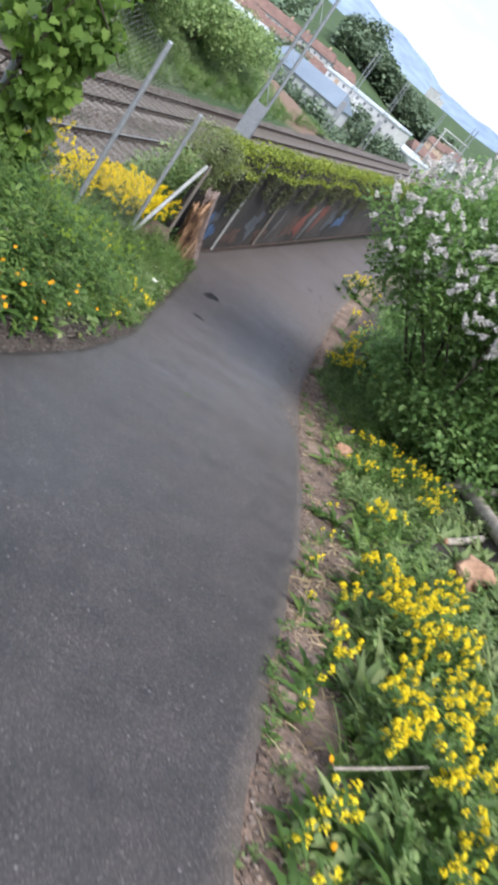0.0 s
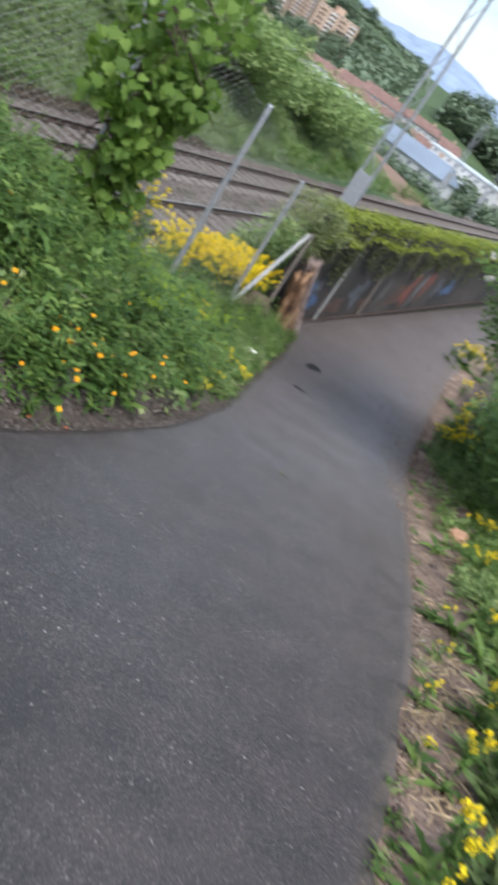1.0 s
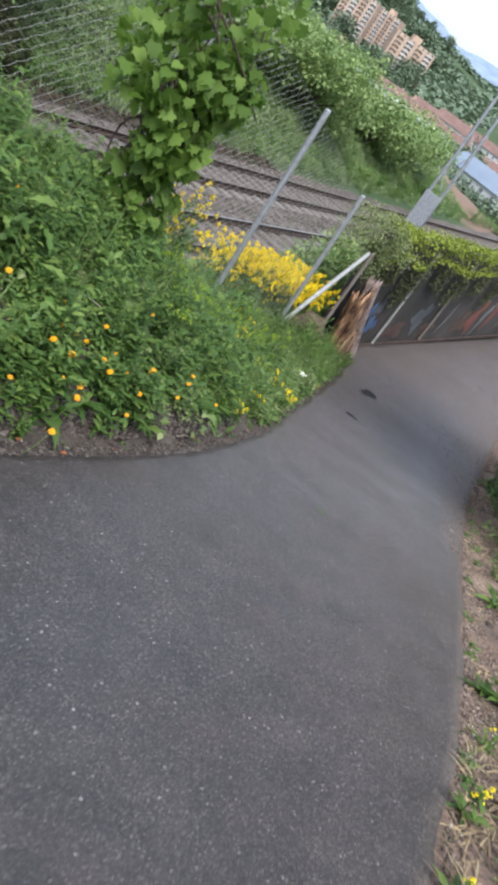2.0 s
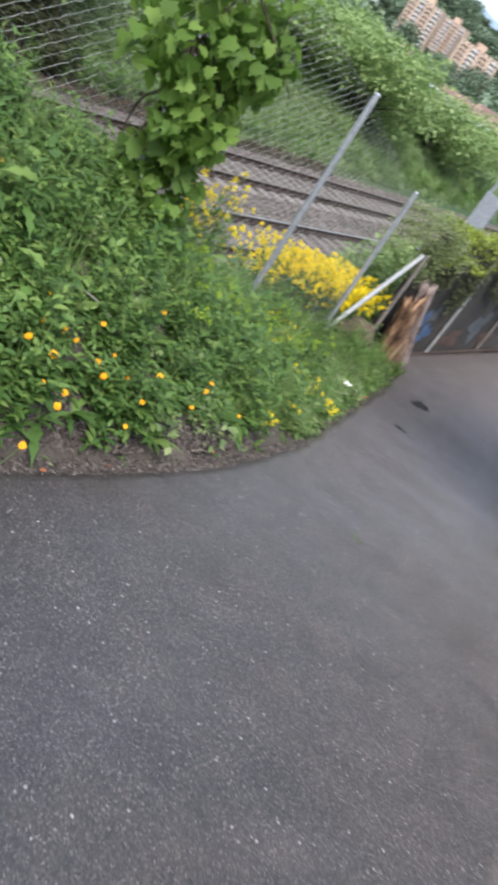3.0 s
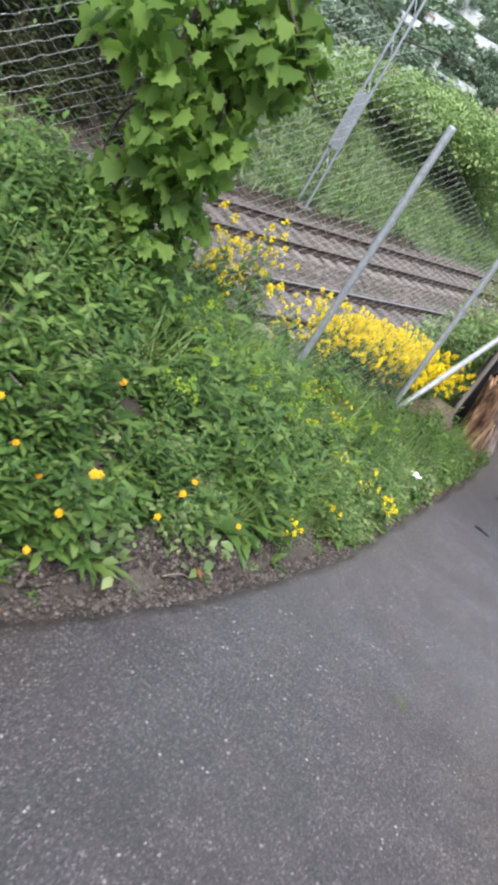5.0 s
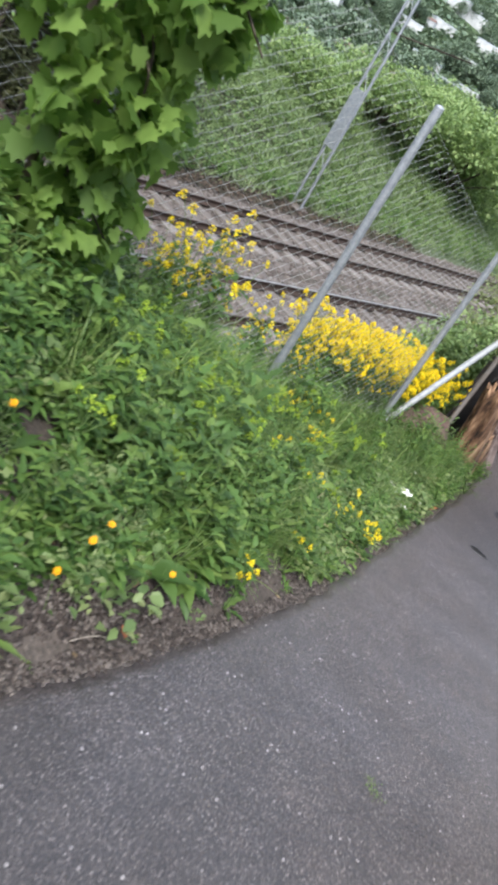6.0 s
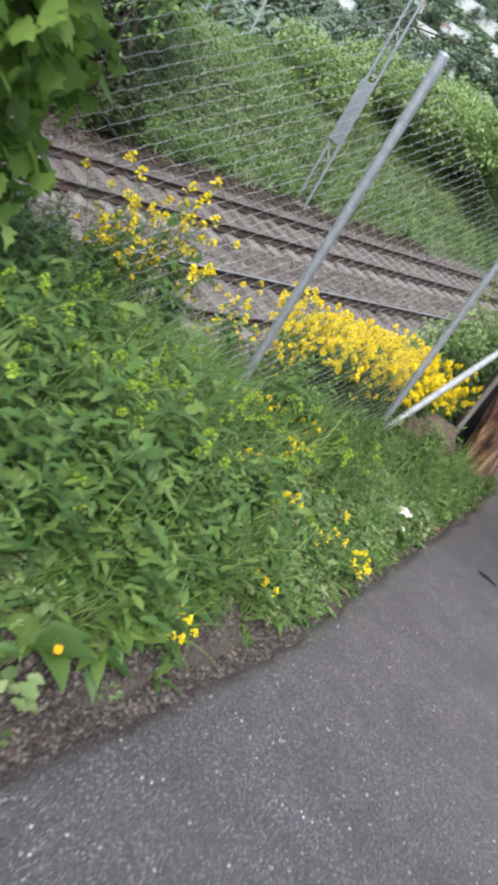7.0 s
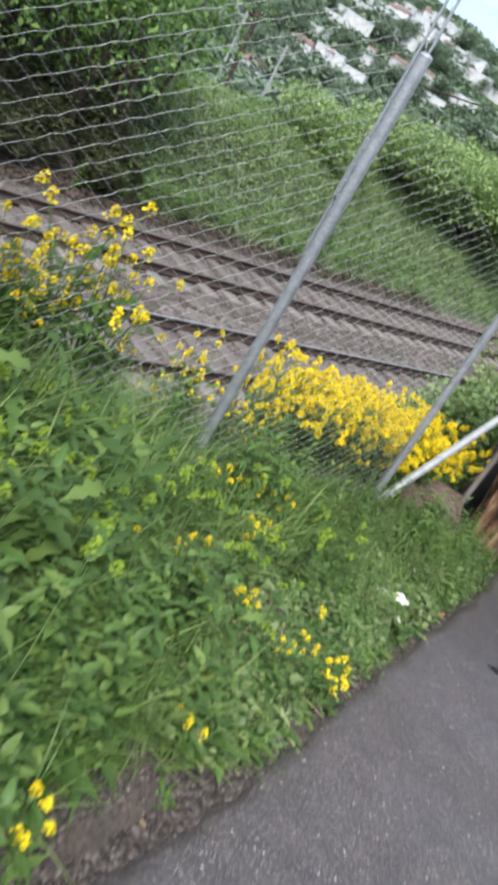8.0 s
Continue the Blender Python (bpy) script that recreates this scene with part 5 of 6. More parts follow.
def shrub_proto(name, label, group, n, size, mat, leafsize, seed, fine=False):
    """A shrub or small tree: trunk, limbs and a lumpy crown of many leaves."""
    ob = tagged(new(name), label, "shrub" if name == "shrub" else "tree", group=group)
    w, h = size
    v, f = branch_np((0, 0, -0.3), (0.1, 0, h * 0.6), 0.028 * w, 0.012 * w, 0.1, 6, 6)
    put("trunk", mesh_np("trunk", v, f, BARK, True), ob)
    pieces, limbs = [], []
    tpl = flake(0.75) if fine else leaf(0.7, 2, 0.15, 0.3, 0.75)
    for k in range(7):
        ang = k * 2.4 + seed
        c = np.array([0.42 * w * np.cos(ang) * (k > 0), 0.42 * w * np.sin(ang) * (k > 0), h * (0.42 + 0.36 * ((k * 0.37 + seed) % 1))])
        P, d = bush_points(n // 7, c, (0.42 * w, 0.42 * w, 0.30 * h), 0.35, 1.2, seed + k)
        m = len(P)
        pieces.append(scatter(tpl, turns(U(0, 6.28, m), U(-0.9, 0.6, m), U(-0.6, 0.6, m)) * (leafsize * U(0.6, 1.25, m))[:, None, None], P))
        limbs.append(branch_np((0, 0, h * 0.15), c, 0.014 * w, 0.005 * w, 0.2, 5, 5))
    v, f = join_np(limbs)
    put("limb", mesh_np("limb", v, f, BARK, True), ob)
    v, f = join_np(pieces)
    put("crown", mesh_np("crown", v, f, mat), ob)
    return ob


bank_shrubs = [shrub_proto("shrub", "leafy bright green shrub on the far railway bank", "shrubs on the far bank", 3200, (2.4, 2.3), SHRUB, 0.105, 0.3, True),
               shrub_proto("shrub", "dense dark green shrub on the far railway bank", "shrubs on the far bank", 3200, (2.2, 2.5), SHRUB_DARK, 0.105, 1.1, True),
               shrub_proto("shrub", "rounded light green shrub on the far railway bank", "shrubs on the far bank", 3200, (2.8, 2.2), SHRUB, 0.105, 2.2, True)]
def shrub_size(a):
    """How large the shrubs stand along the far bank, so that its top rises and dips as it does."""
    return float(np.interp(a, [8, 17, 20, 22, 24, 26, 31, 40, 46, 50, 55, 60, 75], [0.6, 0.5, 0.38, 0.36, 0.45, 0.85, 1.0, 0.95, 0.85, 0.55, 0.45, 0.35, 0.35]))


spots = []
for k in range(44):
    a = U(8, 72)
    if 51 < a < 69:
        continue
    p = on_track(a, U(18.8, 23.5))
    spots.append((p.x, p.y, shrub_size(a)))
for k in range(15):
    a = 15 + 2.3 * k + U(-0.8, 0.8)
    p = on_track(a, U(19.0, 22.0))
    spots.append((p.x, p.y, shrub_size(a) * U(0.5, 1.25)))
for a, o, k in ((34.2, 18.3, 0.8), (38.4, 17.6, 0.6), (42.2, 17.4, 0.6), (47.6, 18.0, 0.8), (33.0, 18.6, 0.8), (36.0, 17.2, 0.5), (45.8, 17.0, 0.5)):
    p = on_track(a, o)
    spots.append((p.x, p.y, k))
for k in range(95):
    a = U(16.5, 34) if k > 36 else U(17.5, 52)
    o = U(16.6, 20.5)
    p = on_track(a, o)
    spots.append((p.x, p.y, min(0.62, shrub_size(a)) * U(0.4, 0.95)))
plant_out(bank_shrubs, spots, "", (0.85, 1.25), -0.35)
big_bush = [shrub_proto("shrub", "large rounded bright green bush on the far railway bank", "large bushes on the far bank", 9000, (3.6, 3.2), SHRUB, 0.15, q) for q in (0.6, 1.7)]
plant_out(big_bush, [(*tuple(on_track(a, o))[:2], k) for a, o, k in ((31.8, 18.8, 1.2), (38.6, 18.7, 1.1), (43.4, 18.6, 0.8), (28.0, 20.2, 0.85), (34.8, 20.6, 0.8), (24.8, 20.8, 0.65))], "", (0.97, 1.03), -0.8, 3)

dark_trees = [shrub_proto("tree", "dark shady tree with bare lower trunk by the railway", "dark trees by the railway", 3000, (3.4, 5.2), SHRUB_DARK, 0.15, q) for q in (0.5, 2.9)]
plant_out(dark_trees, [tuple(on_track(a, o))[:2] for a, o in ((5, 17.6), (8, 17.3), (10.2, 18.2), (11.6, 17.2), (13.0, 17.8), (14.4, 17.1), (15.6, 17.9), (12.2, 19.4), (14.6, 19.8), (10, 20.5))], "", (0.85, 1.15), -0.1, 4)
low_bush = [shrub_proto("shrub", "low dense green bush beneath the lilac", "bushes below the lilac", 2400, (1.7, 1.3), LILAC, 0.10, q) for q in (0.4, 1.6)]
plant_out(low_bush, [(4.7, 9.0), (5.3, 8.4), (4.9, 8.2), (5.5, 7.7), (4.55, 9.8), (4.6, 10.6), (6.2, 8.0), (5.0, 11.9), (5.2, 12.8), (5.4, 13.8), (5.65, 14.9), (5.9, 16.0), (6.2, 17.2), (6.1, 14.4), (6.6, 16.5)], "", (0.75, 1.1), -0.1)
pale_shrub = [shrub_proto("shrub", "low pale green shrub beside the near track", "shrubs beside the near track", 3200, (0.5, 1.2), SHRUB, 0.05, 0.9)]
def reach(a, o, top):
    """A spot beside the near track and the size that lifts a shrub's top to that height."""
    p = on_track(a, o)
    return p.x, p.y, (top - float(ground_z(p.x, p.y))) / 1.2


plant_out(pale_shrub, [reach(*q) for q in ((13.5, 5.95, -1.92), (14.2, 5.95, -1.92), (15.0, 6.05, -1.92), (15.8, 6.15, -2.0), (16.6, 6.2, -2.1))], "", (0.97, 1.03), -0.1, 3)

tuft_far = [grass_tuft(34, 0.36, 0.4, 0.05, 2) for _ in range(4)]
A_, O_ = U(15.5, 80, 3400), U(15.9, 22.5, 3400)
A_ = np.where(np.abs(A_ - 60) < 9, A_ - 30, A_)
stuff("far_bank_grass", tuft_far, np.stack([SN * A_ - CS * O_, CS * A_ + SN * O_], -1), BANK_GRASS, "long green grass on the far railway bank", "grass", (0.7, 1.3))
n = 52000
A_, O_ = 15.0 + 38 * U(0, 1, n) ** 1.3, U(16.2, 22.5, n)
x, y = SN * A_ - CS * O_, CS * A_ + SN * O_
z = ground_z(x, y) + U(0.0, 0.42, n) * (0.55 + 0.6 * wob(x, y, 1.6, 3) ** 2 + 0.4 * wob(x, y, 0.7, 1))
v, f = scatter(flake(0.7), turns(U(0, 6.28, n), U(-0.7, 0.8, n), U(-0.6, 0.6, n)) * U(0.06, 0.15, n)[:, None, None], np.stack([x, y, z], -1))
tagged(put("far_bank_leafage", mesh_np("far_bank_leafage", v, f, BANK_LEAF)), "low leafy growth covering the far railway bank", "undergrowth", kind="stuff")
n = 9000
A_, O_ = U(9, 27, n), 14.9 + 1.5 * U(0, 1, n)
x, y = SN * A_ - CS * O_, CS * A_ + SN * O_
v, f = scatter(flake(0.6), turns(U(0, 6.28, n), U(-0.4, 0.5, n), U(-0.6, 0.6, n)) * U(0.04, 0.12, n)[:, None, None], np.stack([x, y, np.maximum(ground_z(x, y), -3.93) + U(0.02, 0.12, n)], -1))
tagged(put("trackside_litter", mesh_np("trackside_litter", v, f, DARK_LITTER)), "dark brown dead leaves heaped at the foot of the far bank", "leaves", kind="stuff")
A_, O_ = U(14, 60, 200), U(15.6, 16.8, 200)
stuff("far_bank_brush", [b[0] for b in broad_tall], np.stack([SN * A_ - CS * O_, CS * A_ + SN * O_], -1), SHRUB_DARK, "low dark brush at the foot of the far bank", "undergrowth", (0.7, 1.8))

# thicket whose dark leaf colour holds the shade below the trees
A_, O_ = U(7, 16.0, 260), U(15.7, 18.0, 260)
stuff("shade_painted_thicket", [b[0] for b in broad_tall] + [b[0] for b in feather], np.stack([SN * A_ - CS * O_, CS * A_ + SN * O_], -1), SHADE_LEAF, "tangled thicket under the railway trees, their shade painted into its leaves", "undergrowth", (1.2, 2.8))
for k in range(16):
    a, o = 9.5 + 0.46 * k + U(-0.2, 0.2), U(16.3, 18.5)
    p = on_track(a, o)
    g = float(ground_z(p.x, p.y))
    v, f = branch_np((p.x, p.y, g - 0.2), (p.x + U(-0.5, 0.5), p.y + U(-0.5, 0.5), g + U(2.5, 4.5)), U(0.03, 0.09), 0.02, 0.15, 7, 7)
    sapling = tagged(new("bare_sapling"), "thin bare brown sapling in the shaded thicket", "sapling", group="bare saplings by the railway")
    put("trunk", mesh_np("trunk", v, f, BARK, True), sapling)

# ivy over the wall's top
tpl = leaf(0.85, 2, 0.2, 0.25, 0.7)
n = 26000
a = 13.5 + 23 * U(0, 1, n) ** 1.3
hang = U(0, 1, n) ** 1.9
top = -0.72 - 0.010 * (a - 13) + 0.07 * wob(a, a * 0.3, 2.1)
z = top - hang * (1.0 + 0.45 * wob(a, a, 1.9, 4)) + 0.14 * U(0, 1, n) * (hang < 0.25) + 0.28 * np.exp(-(((a - 12.2) / 0.7) ** 2))
o = WALL_OFF - 0.05 - 0.16 * U(0, 1, n) * (1 - 0.5 * hang) + 0.45 * (hang < 0.3) * U(0, 1, n)
P = np.stack([SN * a - CS * o, CS * a + SN * o, z], -1)
# top leaves take the lit colour, hanging ones the colour with painted shade
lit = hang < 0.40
for sel, mat, name, label in ((lit, IVY, "ivy_top", "yellow-green ivy mounded along the wall's top"), ((~lit) & (wob(a, a * 0.2, 5.3, 2) > -0.25), SHADE_LEAF, "ivy_curtain", "ivy hanging down the wall's face, its shade painted as dull green")):
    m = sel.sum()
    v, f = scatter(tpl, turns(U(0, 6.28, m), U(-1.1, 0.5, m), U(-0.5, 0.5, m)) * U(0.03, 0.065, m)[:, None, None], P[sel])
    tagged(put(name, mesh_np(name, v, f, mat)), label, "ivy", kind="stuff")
P = np.concatenate([bush_points(k, tuple(on_track(a, o, z)), r, 0.3, 1.0, a)[0] for k, a, o, z, r in ((900, 12.5, 4.9, -0.70, (0.36, 0.35, 0.30)), (1500, 13.1, 4.8, -0.80, (0.46, 0.4, 0.36)), (900, 13.6, 4.72, -1.0, (0.42, 0.2, 0.30)), (400, 12.2, 4.95, -1.0, (0.28, 0.25, 0.30)), (900, 12.95, 4.68, -1.2, (0.26, 0.14, 0.36)))])
n = len(P)
v, f = scatter(tpl, turns(U(0, 6.28, n), U(-1.0, 0.5, n), U(-0.5, 0.5, n)) * U(0.022, 0.05, n)[:, None, None], P)
tagged(put("climber", mesh_np("climber", v, f, CLIMBER)), "tangled dull green climbing plant over the last fence post", "climber", kind="stuff")


# ---- small things near the path ----
def stone_np(size, flat=0.6):
    """A lumpy pebble from a cut box."""
    V = np.array([(x, y, z) for z in (-1, 1) for y in (-1, 1) for x in (-1, 1)], float) * np.array([1, U(0.6, 1.0), flat * U(0.7, 1.1)]) * size / 2
    V *= U(0.65, 1.1, (8, 1))
    V = V + rng.normal(0, 0.07 * size, (8, 3))
    return V, np.array([(0, 2, 3, 1), (4, 5, 7, 6), (0, 1, 5, 4), (2, 6, 7, 3), (0, 4, 6, 2), (1, 3, 7, 5)])


stones = [stone_np(1.0) for _ in range(8)]


def gravel(name, spots, size, mat, label):
    pick, n = rng.integers(0, 8, len(spots)), len(spots)
    M = turns(U(0, 6.28, n), U(-0.4, 0.4, n), U(-0.4, 0.4, n)) * (size[0] + (size[1] - size[0]) * U(0, 1, n) ** 2.5)[:, None, None]
    P = np.c_[spots, ground_z(spots[:, 0], spots[:, 1]) + 0.004]
    v, f = join_np([scatter(s, M[pick == k], P[pick == k]) for k, s in enumerate(stones)])
    return tagged(put(name, mesh_np(name, v, f, mat)), label, "gravel", kind="stuff")


def stone_material(name, a, b, c):
    m, n, l, bs = material(name, 0.9)
    g = n.new("ShaderNodeNewGeometry")
    col = ramp(n, l, g.outputs["Random Per Island"], [(0.0, a), (0.55, b), (1.0, c)])
    col = blend(n, l, col, ramp(n, l, noise_tex(n, l, 60, 3), [(0.3, (0.7, 0.7, 0.7)), (0.7, (1.2, 1.2, 1.2))]), 0.7, "MULTIPLY")
    l.new(col, bs.inputs["Base Color"])
    return m


PEBBLE = stone_material("edge_gravel", (0.024, 0.017, 0.014), (0.060, 0.045, 0.038), (0.16, 0.135, 0.118))
TAN_PEBBLE = stone_material("verge_gravel", (0.085, 0.060, 0.048), (0.165, 0.122, 0.099), (0.30, 0.24, 0.20))
BEDSTONE = stone_material("ballast_stone", (0.06, 0.047, 0.04), (0.12, 0.098, 0.086), (0.21, 0.185, 0.17))
y = np.concatenate([U(3.4, 8.6, 30000), U(0.5, 13.5, 6000)])
gravel("left_edge_gravel", np.stack([left_edge(y) + 0.01 - 0.36 * U(0, 1, 36000) ** 1.3, y], -1), (0.010, 0.030), PEBBLE, "grey-brown gravel along the path's edge below the bank")
y = U(0.3, 15, 15000)
gravel("right_edge_gravel", np.stack([right_edge(y) + 0.02 + 0.5 * U(0, 1, 15000) ** 1.3, y], -1), (0.006, 0.022), TAN_PEBBLE, "tan and brown gravel along the path's edge below the verge")
n = 26000
a, o = U(4, 34, n), U(7.6, 15.2, n)
off_sleeper = np.abs(((a + 20) / 0.6 + 0.5) % 1 - 0.5) > 0.2
a, o = a[off_sleeper], o[off_sleeper]
n = len(a)
pick = rng.integers(0, 8, n)
M = turns(U(0, 6.28, n), U(-0.6, 0.6, n), U(-0.6, 0.6, n)) * U(0.04, 0.085, n)[:, None, None]
P = np.stack([SN * a - CS * o, CS * a + SN * o, -3.925 + 0.01 * U(0, 1, n) - 0.06 * (1 - smooth(7.3, 8.2, o) * (1 - smooth(14.6, 15.6, o))) - 0.05 * np.exp(-((o - 11.35) / 0.5) ** 2)], -1)
v, f = join_np([scatter(s, M[pick == k], P[pick == k]) for k, s in enumerate(stones)])
tagged(put("ballast_stones", mesh_np("ballast_stones", v, f, BEDSTONE)), "loose angular grey-brown ballast stones", "ballast", kind="stuff")

# dry straw lying on the bare verge, and earth clods washed onto the path
n = 1500
y = np.concatenate([U(1.0, 11, 900), rng.normal(3.9, 0.5, 600)])
sp = np.stack([right_edge(y) + 0.06 + 0.8 * U(0, 1, n) ** 1.2, y], -1)
v, f = scatter(blade(0.06, 3, 0.25), turns(U(0, 6.28, n), U(-0.1, 0.3, n), U(-0.5, 0.5, n)) * U(0.04, 0.15, n)[:, None, None], np.c_[sp, ground_z(sp[:, 0], sp[:, 1]) + 0.012])
tagged(put("verge_straw", mesh_np("verge_straw", v, f, STRAW)), "pale dry straw scattered over the bare verge", "straw", kind="stuff")
n = 2600
y = U(8.0, 19, n)
x = right_edge(y) + 0.1 - np.interp(y, [8, 9, 11, 13, 15, 20], [0.15, 0.3, 0.55, 0.9, 1.1, 0.9]) * U(0, 1, n) ** 2.4 * (1 + 0.5 * wob(y, y * 0.2, 3.1, 2))
pick = rng.integers(0, 8, n)
M = turns(U(0, 6.28, n), U(-0.4, 0.4, n), U(-0.4, 0.4, n)) * (0.006 + 0.022 * U(0, 1, n) ** 3)[:, None, None]
v, f = join_np([scatter(q, M[pick == k], np.c_[x, y, path_z(x, y) + 0.001][pick == k]) for k, q in enumerate(stones)])
tagged(put("washed_gravel", mesh_np("washed_gravel", v, f, TAN_PEBBLE)), "loose brown gravel washed over the asphalt", "gravel", kind="stuff")

n = 700
y = U(8.6, 12.8, n)
sp = np.stack([left_edge(y) - 0.15 - 1.0 * U(0, 1, n), y], -1)
sp = sp[wob(sp[:, 0], sp[:, 1], 3.4, 5) > 0.05]
n = len(sp)
v, f = scatter(blade(0.05, 3, 0.35), turns(U(0, 6.28, n), U(0.0, 0.8, n), U(-0.5, 0.5, n)) * U(0.06, 0.2, n)[:, None, None], np.c_[sp, ground_z(sp[:, 0], sp[:, 1]) + 0.05])
tagged(put("bank_thatch", mesh_np("bank_thatch", v, f, STRAW)), "dry brown grass blades among the low weeds of the bank", "grass", kind="stuff")

# dead leaves and twigs
y = U(0.5, 13, 420)
side = U(0, 1, 420) < 0.5
sp = np.stack([np.where(side, left_edge(y) - 0.05 - 0.5 * U(0, 1, 420), right_edge(y) + 0.05 + 0.9 * U(0, 1, 420)), y], -1)
pick = turns(U(0, 6.28, 420), U(-0.3, 0.3, 420), U(-0.5, 0.5, 420)) * U(0.015, 0.045, 420)[:, None, None]
v, f = scatter(leaf(0.6, 2, 0.3, -0.3, 0.8), pick, np.c_[sp, ground_z(sp[:, 0], sp[:, 1]) + 0.012])
tagged(put("dead_leaves", mesh_np("dead_leaves", v, f, DRY)), "scattered brown dead leaves and plant scraps", "leaves", kind="stuff")


def twig(p, q, r, label, bend=0.05):
    z = lambda a: (a[0], a[1], float(ground_z(*a[:2])) + a[2])
    v, f = branch_np(z(p), z(q), r, r * 0.6, bend, 7, 6)
    tagged(put("stick", mesh_np("stick", v, f, DEADWOOD, True)), label, "stick")


twig((1.38, 1.75, 0.22), (1.80, 1.95, 0.24), 0.006, "thin pale dry stalk lying across the verge weeds", 0.02)
twig((-0.12, 6.1, 0.05), (-0.06, 6.28, 0.04), 0.003, "thin dry stalk beside the path", 0.03)
twig((-1.0, 5.2, 0.15), (-0.75, 5.5, 0.2), 0.005, "dry stalk among the bank weeds", 0.05)


def log(p, q, r, label):
    p, q = np.array((p[0], p[1], float(ground_z(*p[:2])) + p[2])), np.array((q[0], q[1], float(ground_z(*q[:2])) + q[2]))
    t = np.linspace(0, 1, 10)
    P = p + (q - p) * t[:, None] + 0.004 * np.stack([np.sin(5 * t), np.cos(4 * t), np.sin(7 * t)], -1)
    v, f = tube_np(P, r * (1 + 0.05 * np.sin(9 * t) + 0.04 * np.cos(4 * t)) * np.where((t > 0) & (t < 1), 1, 0.85), 5)
    ob = tagged(new("log"), label, "log")
    put("trunk", mesh_np("trunk", v, f, DEADWOOD), ob)
    for e, n in ((P[0], P[0] - P[1]), (P[-1], P[-1] - P[-2])):
        n = n / np.linalg.norm(n) * 0.01
        v, f = tube_np([e - n * 0.2, e, e + n], [r * 0.8, r * 0.74, 0.002], 10)
        put("cut_end", mesh_np("cut_end", v, f, CUT_WOOD), ob)


log((4.62, 8.3, 0.14), (4.12, 5.7, 0.12), 0.09, "weathered grey split log lying in the verge")
log((4.35, 8.0, 0.1), (4.75, 7.7, 0.25), 0.05, "short dark broken branch against the log")
log((4.1, 6.3, 0.05), (3.6, 5.9, 0.06), 0.04, "dark rotten stick beside the log")


def rock(x, y, size, mat, label, lift=0.0, seed=0):
    bm = bmesh.new()
    bmesh.ops.create_icosphere(bm, subdivisions=3, radius=0.5)
    for vtx in bm.verts:
        c = vtx.co.normalized()
        d = 0.5 * (1 + 0.35 * noise.noise(c * 1.6 + Vector((seed, 0, 0))) + 0.14 * noise.noise(c * 4.5 + Vector((0, seed, 0))))
        for cut in (Vector((0.6, 0.3, 0.7)), Vector((-0.7, 0.2, 0.5)), Vector((0.1, -0.9, 0.3))):
            k = c.dot(cut.normalized())
            if k > 0.05:
                d = min(d, 0.40 / k)
        vtx.co = Vector((c.x * d * size[0], c.y * d * size[1], c.z * d * size[2]))
    ob = part("rock", bm, mat)
    ob.matrix_basis = Matrix.Translation((x, y, float(ground_z(x, y)) + size[2] * 0.28 + lift)) @ pose(0, 0, 0, 8 * math.sin(seed), 10 * math.cos(seed), 57 * seed)
    return tagged(ob, label, "rock")


rock(3.55, 5.1, (0.62, 0.36, 0.24), ROCK, "reddish angular stone lying in the verge weeds", 0, 1.0)
rock(3.05, 4.45, (0.2, 0.16, 0.14), ROCK, "small reddish stone in the verge weeds", 0, 2.3)
rock(3.25, 8.3, (0.3, 0.22, 0.16), ROCK, "brownish stone on the bare verge", 0, 3.1)
rock(3.0, 7.3, (0.16, 0.12, 0.10), ROCK, "small brown stone on the bare verge", 0, 4.2)
rock(2.6, 6.7, (0.09, 0.07, 0.05), PEBBLE, "pale pebble at the path's edge", 0, 5.2)
rock(3.6, 8.0, (0.14, 0.1, 0.08), PEBBLE, "pale grey stone on the bare verge", 0, 6.2)
rock(-0.62, 4.55, (0.035, 0.03, 0.022), PAPER, "small white pebble at the path's edge", 0, 0.7)


